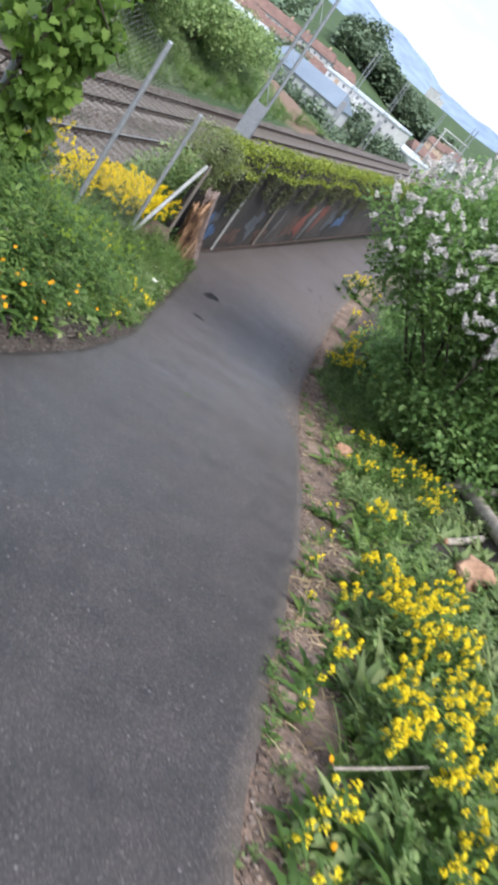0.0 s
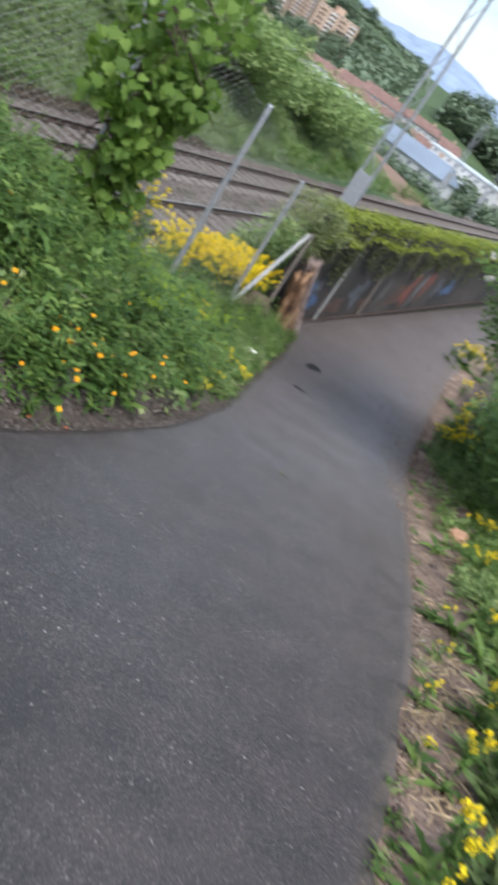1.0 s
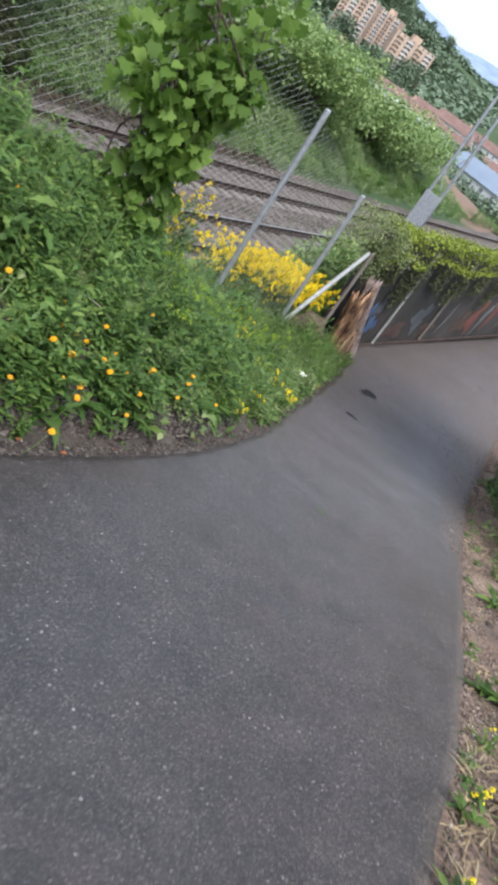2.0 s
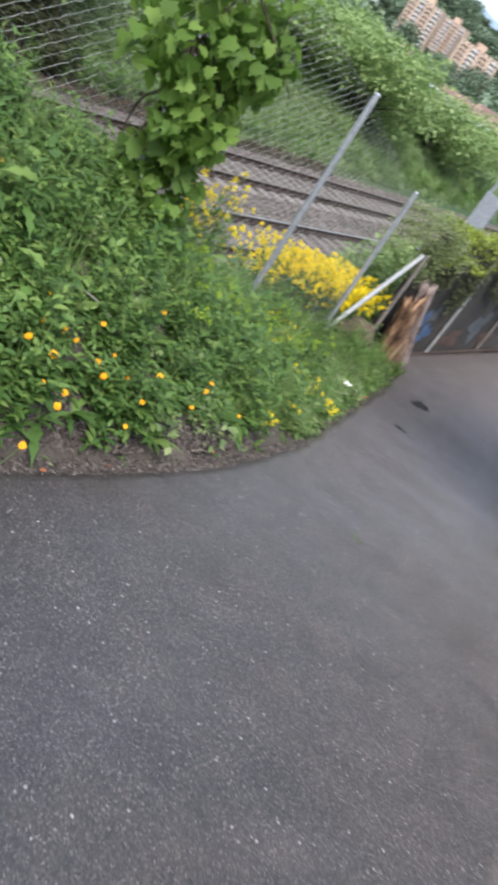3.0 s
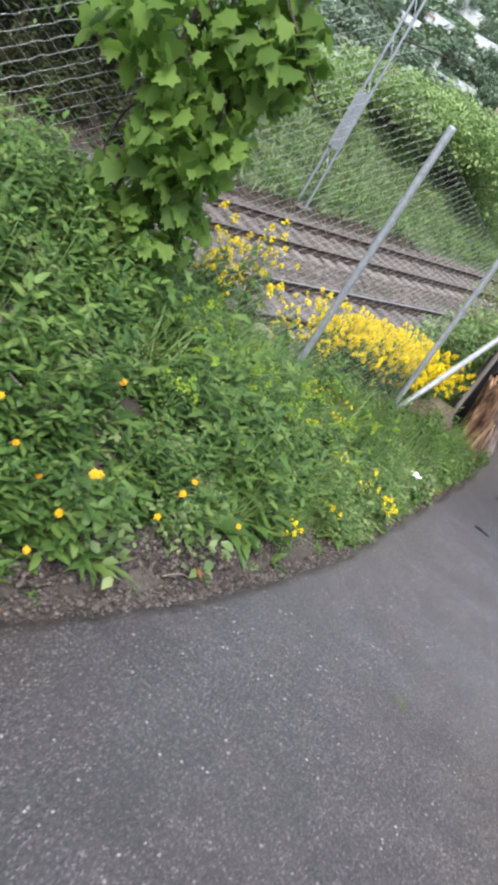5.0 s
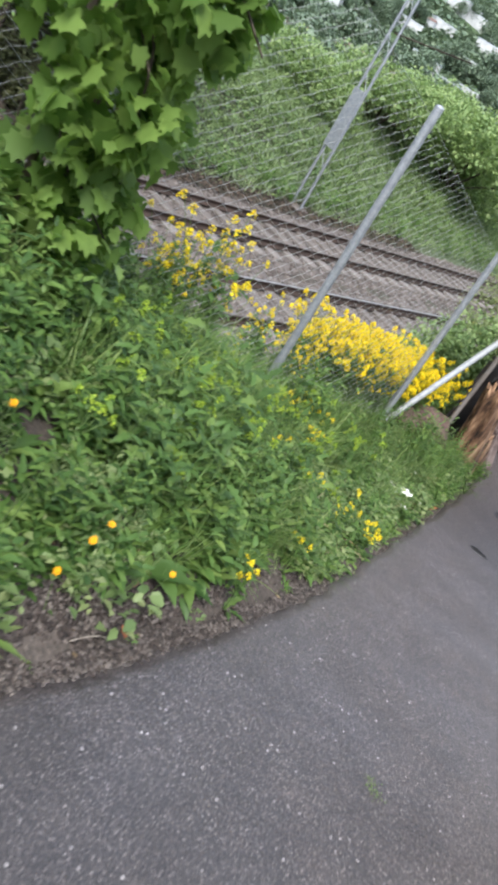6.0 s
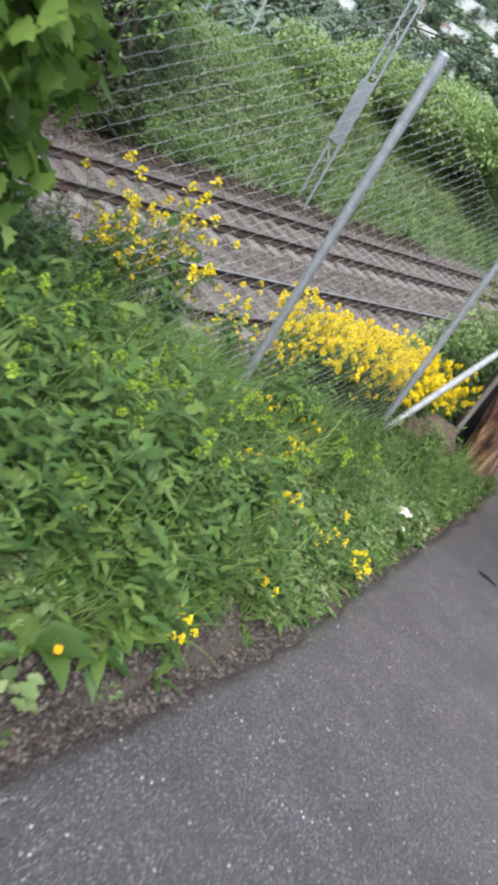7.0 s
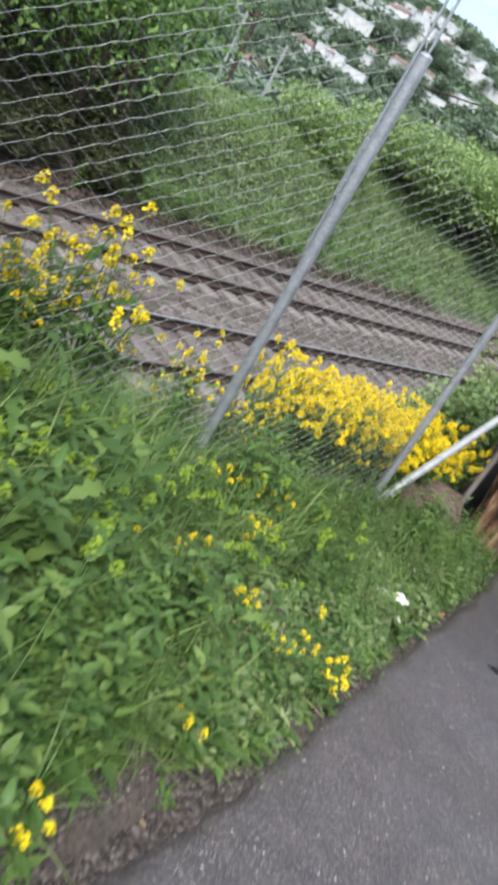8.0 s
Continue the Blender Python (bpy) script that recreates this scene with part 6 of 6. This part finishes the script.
def stump():
    """A broad broken trunk leaning along the wall: tan torn wood, a solid strip painted dark as the split's shade, bark
    on the far side, splinters on top.
    """
    ob = tagged(new("tree_stump"), "broken tan tree stump torn open against the wall's end", "stump")
    seg, rings = 40, 18
    # name, material, foot and head along the track, their half widths, offset, depth, top
    pieces = (("trunk", OCHRE, 13.24, 12.76, 0.36, 0.16, 4.40, 0.17, -1.70), ("split", RECESS_DARK, 13.62, 12.98, 0.20, 0.09, 4.52, 0.13, -1.70),
              ("bark_slab", TORN_BARK, 13.98, 13.12, 0.22, 0.13, 4.50, 0.16, -1.50), ("splinter", OCHRE, 13.74, 13.02, 0.06, 0.035, 4.40, 0.05, -1.62),
              ("splinter", OCHRE, 13.48, 12.90, 0.05, 0.03, 4.36, 0.05, -1.66), ("root_flare", OCHRE, 13.62, 13.25, 0.22, 0.08, 4.34, 0.08, -2.35))
    for k, (name, mat, a0, a1, w0, w1, o, d, top) in enumerate(pieces):
        V = []
        for i in range(rings + 1):
            u = i / rings
            for j in range(seg):
                t = 2 * math.pi * j / seg
                c = Vector((math.cos(t), math.sin(t), 0))
                groove = 0.26 * noise.noise(Vector((c.x * 2.4, c.y * 2.4, u * 0.9 + 7 * k))) + 0.20 * noise.noise(Vector((c.x * 6, c.y * 6, u * 1.1 + k))) + 0.12 * noise.noise(Vector((c.x * 14, c.y * 14, u * 1.3 + 2 * k)))
                wide = (w0 + (w1 - w0) * u + 0.25 * w0 * (1 - u) ** 5) * (1 + groove)
                a = a0 + (a1 - a0) * u + 0.03 * math.sin(4 * u + k) + c.x * wide
                z = -2.95 + (top + 2.95) * u * (1 + 0.16 * u * noise.noise(Vector((c.x * 3.1 + k, c.y * 3.1, 2))) + 0.05 * u * math.sin(7 * t + k))
                V.append(tuple(on_track(a, o + c.y * d * (1 - 0.35 * u) * (1 + groove), z)))
        F = [(i * seg + j, i * seg + (j + 1) % seg, (i + 1) * seg + (j + 1) % seg, (i + 1) * seg + j) for i in range(rings) for j in range(seg)]
        mid = np.mean(V[rings * seg:], 0)
        n = len(V)
        V += [tuple(np.array(q) * 0.35 + mid * 0.65 - np.array([0, 0, 0.1])) for q in V[rings * seg:]]
        F += [(rings * seg + j, rings * seg + (j + 1) % seg, n + (j + 1) % seg, n + j) for j in range(seg)]
        put(name, mesh_np(name, V, F, mat, True), ob)


stump()


def litter():
    """A crumpled scrap of white paper."""
    bm = bmesh.new()
    bmesh.ops.create_grid(bm, x_segments=9, y_segments=6, size=0.5)
    for vtx in bm.verts:
        q = vtx.co
        q.z = 0.3 * noise.noise(Vector((q.x * 4, q.y * 5, 1.7))) + 0.15 * noise.noise(Vector((q.x * 11, q.y * 9, 0)))
        q.x, q.y, q.z = q.x * 0.19, q.y * 0.10, q.z * 0.15
    bmesh.ops.solidify(bm, geom=bm.faces[:], thickness=0.002)
    ob = part("paper_scrap", bm, PAPER)
    ob.matrix_basis = Matrix.Translation((0.33, 11.03, float(ground_z(0.33, 11.03)) + 0.13)) @ pose(0, 0, 0, 10, -12, 35)
    tagged(ob, "crumpled white paper scrap in the weeds by the path", "litter")
    ob2 = new("paper_scrap", ob.data)
    ob2.matrix_basis = Matrix.Translation((0.42, 10.92, float(ground_z(0.42, 10.92)) + 0.12)) @ pose(0, 0, 0, -8, 15, 120) @ Matrix.Scale(0.6, 4)
    tagged(ob2, "small white paper scrap in the weeds by the path", "litter")


litter()

# dandelion clocks near the litter
clock = leaf(0.08, 1, 0, 0)
for k, (x, y) in enumerate(((0.22, 10.6), (0.52, 11.3), (0.3, 11.5))):
    S = stem_np((0, 0, 0), (0.01, 0, 0.2), 0.002, 0.0015, 0.1)
    d = rng.normal(0, 1, (70, 3))
    yaw, tilt = np.arctan2(-d[:, 0], d[:, 1]), np.arctan2(d[:, 2], np.hypot(d[:, 0], d[:, 1]))
    Hd = scatter(clock, turns(yaw, tilt, U(0, 3, 70)) * 0.022, np.repeat([[0.01, 0, 0.2]], 70, 0))
    ob = thing_of("dandelion_clock", [("stalk", S, STEM), ("seed_head", Hd, WHITE_PETAL)], "white dandelion seed head on a thin stalk", "wildflower", "dandelion clocks")
    ob.matrix_basis = Matrix.Translation((x, y, float(ground_z(x, y)) + 0.02))

# shallow potholes with crumbled rims, lower on the path
def pothole(x, y, length, width, turn, seed):
    ob = tagged(new("pothole"), "small crumbled pothole with dark broken edges in the asphalt", "pothole", group="potholes in the path")
    P0 = np.array([(math.cos(t) * length / 2, math.sin(t) * width / 2) for t in np.linspace(0, 2 * math.pi, 24, endpoint=False)])
    P0 = P0 * (1 + 0.12 * np.sin(np.arange(24) * 0.79 + seed) + 0.08 * np.sin(np.arange(24) * 1.31 + 3 * seed))[:, None]
    c, s_ = math.cos(turn), math.sin(turn)
    P0 = P0 @ np.array([[c, s_], [-s_, c]])
    V, F = [], []
    for scale, h in ((1.2, 0.001), (1.05, 0.011), (0.9, 0.007)):
        q = P0 * scale + np.array([x, y])
        V += [(a, b, float(path_z(a, b)) + h) for a, b in q]
    F = [(r * 24 + j, r * 24 + (j + 1) % 24, (r + 1) * 24 + (j + 1) % 24, (r + 1) * 24 + j) for r in range(2) for j in range(24)]
    put("rim", mesh_np("rim", V, F, ASPHALT, True), ob, "crumbled asphalt rim")
    # flat face just above the path, the hole's shade put into its colour
    bm = bmesh.new()
    bm.faces.new([bm.verts.new((a + x, b + y, float(path_z(a + x, b + y)) + 0.0085)) for a, b in P0 * 0.95])
    part("hollow", bm, RECESS_DARK, ob, "flat patch painted dark as the hole's shade")


pothole(1.46, 13.6, 0.24, 0.42, -0.5, 0.4)
pothole(1.28, 11.85, 0.20, 0.11, -0.2, 1.7)

# a smear of moss on the asphalt
v, f = scatter(leaf(0.8, 2, 0.2, 0.2), turns(U(0, 6.28, 110), U(-0.2, 0.5, 110), U(-0.4, 0.4, 110)) * U(0.005, 0.010, 110)[:, None, None], np.c_[rng.normal(0, 0.016, 110), rng.normal(0, 0.034, 110), U(0.002, 0.006, 110)])
ob = tagged(put("moss_patch", mesh_np("moss_patch", v, f, WEED_PALE)), "small yellow-green patch of moss on the asphalt", "moss", kind="stuff")
ob.matrix_basis = Matrix.Translation((1.07, 6.77, float(path_z(1.07, 6.77)))) @ pose(0, 0, 0, -14, 0, 25)

# russet dead leaves and a heap of bare earth by the stump
for k, (x, y, s_) in enumerate(((0.03, 8.05, 0.10), (-0.03, 6.39, 0.05), (0.05, 7.85, 0.06), (-0.02, 9.0, 0.06), (0.62, 11.9, 0.12), (0.45, 11.6, 0.08), (-0.12, 6.75, 0.05), (-0.30, 5.2, 0.04), (-0.45, 4.7, 0.04), (-0.62, 4.5, 0.035))):
    v, f = leaf(0.7, 4, 0.3, -0.3, 0.8)
    ob = tagged(put("fallen_leaf", mesh_np("fallen_leaf", v, f, RUSSET)), "curled russet dead leaf on the ground", "leaf", group="russet fallen leaves")
    ob.matrix_basis = Matrix.Translation((x, y, float(ground_z(x, y)) + 0.022)) @ pose(0, 0, 0, 12, 10 * math.sin(k), 77 * k) @ Matrix.Scale(s_, 4)
p = on_track(12.35, 4.75)
heap = rock(p.x, p.y, (0.9, 0.9, 0.8), RED_EARTH, "heap of bare reddish earth beside the stump", -0.1, 2.0)
heap.name = "earth_mound"

# small weeds rooted at the asphalt's rim
for k, (x, y, s) in enumerate(((-0.50, 4.82, 0.7), (-0.30, 5.37, 0.6), (-0.14, 5.88, 0.5), (-0.02, 6.42, 0.7), (0.05, 6.9, 0.9), (0.22, 7.9, 1.0), (0.3, 8.4, 0.9), (1.50, 2.66, 0.7), (1.42, 2.37, 0.8), (1.34, 2.03, 0.7), (1.19, 1.45, 0.5), (1.93, 4.18, 0.8), (2.33, 6.03, 0.9), (2.95, 9.68, 1.1), (1.62, 3.1, 0.6), (2.6, 7.7, 0.9), (1.54, 3.0, 0.9), (1.51, 2.81, 1.0), (1.43, 2.57, 0.8), (1.40, 2.48, 0.9), (1.36, 2.2, 0.8), (1.33, 2.09, 0.9), (1.37, 1.88, 1.1), (2.27, 5.84, 1.0), (1.97, 4.37, 1.0), (3.25, 11.17, 1.3), (3.1, 10.0, 1.3), (2.85, 8.53, 1.1), (1.12, 1.4, 0.6), (3.17, 10.5, 1.4), (2.98, 9.2, 1.2), (2.4, 6.6, 0.8))):
    mat = WEED if k % 2 else WEED_PALE
    ob = thing_of("small_weed", [("foliage", join_np([rosette(14, 0.09, 0.26, 0.5), ground_cover(16, 0.03, 0.06, 0.05)]), mat)], "small bright green weed rooted at the asphalt's edge", "weed", "weeds at the path's edge")
    ob.matrix_basis = Matrix.Translation((x, y, float(ground_z(x, y)))) @ Matrix.Scale(s * 0.85, 4)


# ---- town in the valley ----
def facing(az):
    return pose(0, 0, 0, 0, 0, -az)


def far_spot(az, r, sink=0.0):
    x, y = r * math.sin(radians(az)), r * math.cos(radians(az))
    return Vector((x, y, float(ground_z(x, y)) - sink))


def box_obj(name, size, at, mat, parent, label=""):
    bm = bmesh.new()
    box(bm, size, at=at)
    return part(name, bm, mat, parent, label)


def windows(parent, width, front, floors, cols, storey, base, w=1.0, h=1.15):
    """Window panes set on the front wall, one part each, sharing a mesh."""
    bm = bmesh.new()
    box(bm, (w, 0.12, h), bevel=0.02)
    me = bpy.data.meshes.new("window")
    bm.to_mesh(me)
    bm.free()
    me.materials.append(GLASSY)
    for i in range(floors):
        for j in range(cols):
            put("window", me, parent, at=Matrix.Translation((-width / 2 + width * (j + 0.5) / cols, -front / 2 - 0.02, base + storey * (i + 0.55))))


def house(width, depth, floors, wall_mat, roof_mat, label, flat=False, panes=True):
    ob = tagged(new("house"), label, "house", group="houses in the valley")
    h = floors * 3.0
    box_obj("wall", (width, depth, h + 6), (0, 0, h / 2 - 3), wall_mat, ob)
    if flat:
        box_obj("roof", (width + 0.8, depth + 0.8, 0.6), (0, 0, h + 0.3), roof_mat, ob)
    else:
        bm = bmesh.new()
        W, D, R = width / 2 + 0.6, depth / 2 + 0.6, depth * 0.32
        vs = [bm.verts.new(c) for c in ((-W, -D, h), (W, -D, h), (W, D, h), (-W, D, h), (-W * 0.86, 0, h + R), (W * 0.86, 0, h + R))]
        for q in ((0, 1, 5, 4), (2, 3, 4, 5), (1, 2, 5), (3, 0, 4), (3, 2, 1, 0)):
            bm.faces.new([vs[i] for i in q])
        part("roof", bm, roof_mat, ob)
        box_obj("chimney", (0.9, 0.9, 2.2), (width * 0.22, depth * 0.1, h + R), BEIGE_WALL, ob)
    if panes:
        windows(ob, width, depth, floors, max(2, int(width / 3.2)), 3.0, 0)
    return ob


kinds = [house(14, 10, 2, WHITE_WALL, TILE_ROOF, "white rendered house with a red clay roof"),
         house(20, 11, 3, WHITE_WALL, TILE_ROOF, "long white apartment house with a red roof"),
         house(26, 16, 2, WHITE_WALL, FLAT_ROOF, "white flat-roofed commercial building", True),
         house(16, 10, 3, GREY_WALL, TILE_ROOF, "grey rendered house with a reddish roof"),
         house(13, 10, 2, BEIGE_WALL, TILE_ROOF, "beige rendered house with a red clay roof"),
         house(34, 18, 2, GREY_WALL, FLAT_ROOF, "long grey hall with a pale blue metal roof", True)]


def settle(ob, az, r, turn=0, s=1.0, first=[]):
    m = Matrix.Translation(far_spot(az, r)) @ facing(az + turn) @ Matrix.Scale(s, 4)
    if ob.name in first:
        return copy_thing(ob, m)
    first.append(ob.name)
    ob.matrix_basis = m
    return ob


kinds.append(house(34, 14, 4, WHITE_WALL, FLAT_ROOF, "long white industrial building with rows of windows", True))
kinds.append(house(22, 11, 2, GREY_WALL, BLUE_ROOF, "grey shed with a pitched pale blue metal roof"))
TOWN = [(9.4, 285, 5, 30), (3.3, 205, 7, 25), (5.2, 262, 2, 20), (7.2, 268, 6, 24), (2.2, 270, 2, 14), (-0.6, 272, 2, 8), (-3.0, 285, 2, 10), (2.6, 335, 3, 10), (4.4, 345, 0, -12), (9.6, 300, 2, 15), (11.9, 320, 4, -20), (12.4, 420, 4, 5), (13.4, 440, 0, 12), (-0.6, 330, 1, 12), (-2.6, 335, 1, 16), (0.9, 350, 3, 8), (-4.4, 320, 0, -10), (-6.8, 330, 2, 10), (-8.6, 300, 2, 14), (-3.2, 365, 4, 12), (-1.4, 380, 2, 2), (-10.5, 300, 3, -8)]
for k, (az, r, kind, turn) in enumerate(TOWN):
    settle(kinds[kind], az, r, turn, 0.92 + 0.05 * math.sin(k * 1.7))
hill_kinds = [house(14, 10, 2, WHITE_WALL, TILE_ROOF, "small white house with a red roof on the far hillside", panes=False),
              house(20, 11, 3, WHITE_WALL, TILE_ROOF, "long white house with a red roof on the far hillside", panes=False),
              house(26, 16, 2, WHITE_WALL, FLAT_ROOF, "white flat-roofed house on the far hillside", True, False),
              house(16, 10, 3, GREY_WALL, TILE_ROOF, "grey house with a reddish roof on the far hillside", panes=False),
              house(30, 13, 4, WHITE_WALL, FLAT_ROOF, "long white apartment house on the far hillside", True, False)]
r2 = random.Random(5)
for k in range(15):
    settle(kinds[(1, 3, 0, 1, 4)[k % 5]], -5.4 + 0.95 * k, 300 + 8 * math.sin(k * 2.3), 12 + 9 * math.sin(k * 1.3), 0.72)
for k in range(30):
    az = r2.uniform(-36, -13)
    r = r2.uniform(600, 930)
    settle(hill_kinds[r2.choice((0, 1, 2, 2, 3, 4))], az, r, r2.uniform(-35, 35), r2.uniform(0.8, 1.05))


for row, (r0, az0, az1) in enumerate(((640, -28, -14), (740, -27, -14), (838, -27, -15), (862, -26.5, -15.5), (890, -26, -16))):
    az = az0
    while az < az1:
        settle(hill_kinds[r2.choice((2, 2, 4, 1, 3, 4))], az, r0 + r2.uniform(-18, 18), r2.uniform(-25, 25), r2.uniform(0.6, 0.85))
        az += r2.uniform(0.6, 1.25) if r0 > 800 else r2.uniform(1.2, 3.2)
for az, r, kind in ((-30.5, 250, 2), (-28.6, 265, 1), (-26.2, 255, 2), (-24.5, 280, 0), (-21, 300, 3), (-17, 320, 1), (-15, 310, 2)):
    settle(kinds[kind], az, r, r2.uniform(-30, 30), 0.85)


def tower(floors, width, depth, label):
    """A beige apartment block: stacked storeys with balcony bands, windows and a stepped top."""
    ob = tagged(new("apartment_block"), label, "apartment block", group="apartment blocks")
    h = floors * 3.0
    box_obj("wall", (width, depth, h + 20), (0, 0, h / 2 - 10), BEIGE_WALL, ob)
    box_obj("stair_core", (width * 0.2, depth * 0.5, 4), (0, 0, h + 1.8), BEIGE_WALL, ob)
    bays = 4
    for b in range(bays):
        x = -width / 2 + width * (b + 0.5) / bays
        for f in range(floors):
            bal = box_obj("balcony", (width / bays * 0.55, 1.2, 1.1), (x, -depth / 2 - 0.6, f * 3.0 + 0.6), WHITE_WALL if b % 2 else BEIGE_WALL, ob) if (f == 0 and b < 2) else None
            if bal is not None:
                meshes[b % 2] = bal.data
            else:
                put("balcony", meshes[b % 2], ob, at=Matrix.Translation((x - (-width / 2 + width * (b % 2 + 0.5) / bays), 0, f * 3.0)))
    windows(ob, width, depth, floors, bays * 2, 3.0, 0.2, 1.5, 1.6)
    return ob


meshes = {}
blocks = [tower(11, 26, 14, "tall beige apartment block with balconies"), tower(9, 34, 14, "long orange-beige apartment block with balconies")]
for b, az, r, turn in ((0, -10.0, 600, 12), (1, -5.9, 590, -16), (0, -8.0, 640, 20)):
    settle(blocks[b], az, r, turn, 0.9)

# a white signal gantry beyond the wall and poles behind the far bank
gantry = tagged(new("signal_gantry"), "white steel signal gantry over the near track", "gantry")
for o in (8.7, 10.9):
    p = on_track(72, o)
    round_bar("post", (p.x, p.y, -4.1), (p.x, p.y, 1.5), 0.06, WHITE_WALL, gantry, cap=False)
for z in (0.75, 1.45):
    p, q = on_track(72, 8.5, z), on_track(72, 11.1, z)
    round_bar("beam", tuple(p), tuple(q), 0.055, WHITE_WALL, gantry, cap=False)
for az, r, top, w, mat, label in ((-28.9, 62, 0.9, 0.10, PALE_TUBE, "pale slender pole behind the railway bank"), (-26.0, 62, 0.4, 0.09, PALE_TUBE, "pale slender pole behind the railway bank"), (-28.2, 60, 1.2, 0.16, RUST, "dark steel pole with a crossbar behind the railway bank")):
    p = far_spot(az, r)
    pole = tagged(new("pole"), label, "pole", group="poles behind the bank")
    round_bar("shaft", (p.x, p.y, p.z - 0.3), (p.x, p.y, top), w, mat, pole, cap=False)
    round_bar("crossbar", (p.x - 0.7, p.y, top - 0.35), (p.x + 0.7, p.y + 0.2, top - 0.3), w * 0.45, mat, pole, cap=False)

white_block = house(18, 12, 5, WHITE_WALL, FLAT_ROOF, "distant white tower block above the trees", True)
settle(white_block, 10.2, 1000, 20, 0.75)
settle(white_block, 10.8, 1030, 0, 0.75)

far_trees = [shrub_proto("tree", "rounded dark green broadleaf tree in the valley", "valley trees", 1500, (9, 11), HAZE_LEAF, 1.15, 0.7, True),
             shrub_proto("tree", "tall dark green broadleaf tree in the valley", "valley trees", 1500, (8, 14), HAZE_LEAF, 1.15, 1.9, True)]
spots = []
r3 = random.Random(9)
for k in range(24):
    az = r3.uniform(3.5, 13.5)
    r = r3.uniform(440, 560)
    p = far_spot(az, r)
    spots.append((p.x, p.y, np.interp(az, [3, 6, 8.5, 10, 14], [1.2, 1.35, 1.5, 1.0, 0.8]) * r3.uniform(0.75, 1.1)))
for k in range(60):
    az = r3.uniform(-34, 16)
    r = r3.uniform(130, 175) if -1 < az < 10 else r3.uniform(130, 300)
    p = far_spot(az, r)
    spots.append((p.x, p.y, r3.uniform(0.32, 0.5) if r < 180 else r3.uniform(0.45, 0.8)))
for k in range(190):
    az = r3.uniform(-40, -4)
    r = r3.uniform(480, 960)
    p = far_spot(az, r)
    spots.append((p.x, p.y, r3.uniform(0.9, 1.5)))
for k in range(16):
    p = far_spot(0.6 + 0.58 * k + r3.uniform(-0.2, 0.2), r3.uniform(205, 240))
    spots.append((p.x, p.y, r3.uniform(0.45, 0.7)))
for k in range(9):
    p = far_spot(0.6 + 0.7 * k + r3.uniform(-0.2, 0.2), r3.uniform(150, 168))
    spots.append((p.x, p.y, r3.uniform(0.35, 0.5)))
for k in range(60):
    p = far_spot(r3.uniform(-38, -9), r3.uniform(85, 240))
    spots.append((p.x, p.y, r3.uniform(0.5, 1.05)))
plant_out(far_trees, spots, "", (0.85, 1.15), -0.3, 2)

# wooded crest of the hills
tplw = flake(0.9)
n = 105000
az, r = U(-48, 1, n), 540 + 610 * U(0, 1, n) ** 0.8
x, y = r * np.sin(np.radians(az)), r * np.cos(np.radians(az))
grove = wob(x, y, 0.035, 2.0) > -0.45
x, y, r = x[grove], y[grove], r[grove]
n = len(x)
z = ground_z(x, y) + U(-0.2, 1, n) * (5 + 4 * wob(x, y, 0.07)) * np.where(r > 900, 1.0, 0.75)
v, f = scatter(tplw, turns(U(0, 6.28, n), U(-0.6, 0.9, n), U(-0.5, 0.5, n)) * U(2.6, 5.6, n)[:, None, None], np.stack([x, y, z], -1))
tagged(put("far_woods", mesh_np("far_woods", v, f, HAZE_LEAF)), "dense green woods covering the far hillside", "woods", kind="stuff")

n = 26000
az, r = U(3.0, 14.5, n), U(440, 545, n)
x, y = r * np.sin(np.radians(az)), r * np.cos(np.radians(az))
z = ground_z(x, y) + U(0, 1, n) ** 0.8 * np.interp(az, [3, 6, 8.5, 10, 14.5], [13, 15, 17, 11, 8]) * (0.85 + 0.22 * wob(x, y, 0.16))
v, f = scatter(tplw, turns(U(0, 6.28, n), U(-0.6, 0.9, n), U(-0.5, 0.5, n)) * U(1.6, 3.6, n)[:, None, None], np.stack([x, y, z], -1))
tagged(put("valley_woods", mesh_np("valley_woods", v, f, HAZE_LEAF)), "dense dark green wood on the rise behind the town", "woods", kind="stuff")

# mountains on the horizon, the air's blue haze put into their colour
az = np.radians(np.linspace(-70, 80, 220))
rows = []
for d, hh in ((2600, 0.0), (2900, 0.55), (3200, 1.0), (3600, 0.7)):
    top = np.interp(np.degrees(az), [-70, -40, -20, -8, -3, 2, 6, 10, 14, 20, 30, 50, 80], [150, 180, 190, 185, 175, 160, 135, 110, 88, 70, 80, 110, 130])
    top = top * (1 + 0.10 * np.sin(az * 23) + 0.06 * np.sin(az * 51 + 1) + 0.03 * np.sin(az * 130))
    rows.append(np.stack([d * np.sin(az), d * np.cos(az), -40 + (top + 40) * hh], -1))
R_ = np.array(rows)
tagged(put("backdrop", grid_mesh("backdrop", R_[..., 0], R_[..., 1], R_[..., 2], MOUNTAIN)), "mountain ridge on the horizon, its haze painted as pale blue", "mountains", kind="structure")
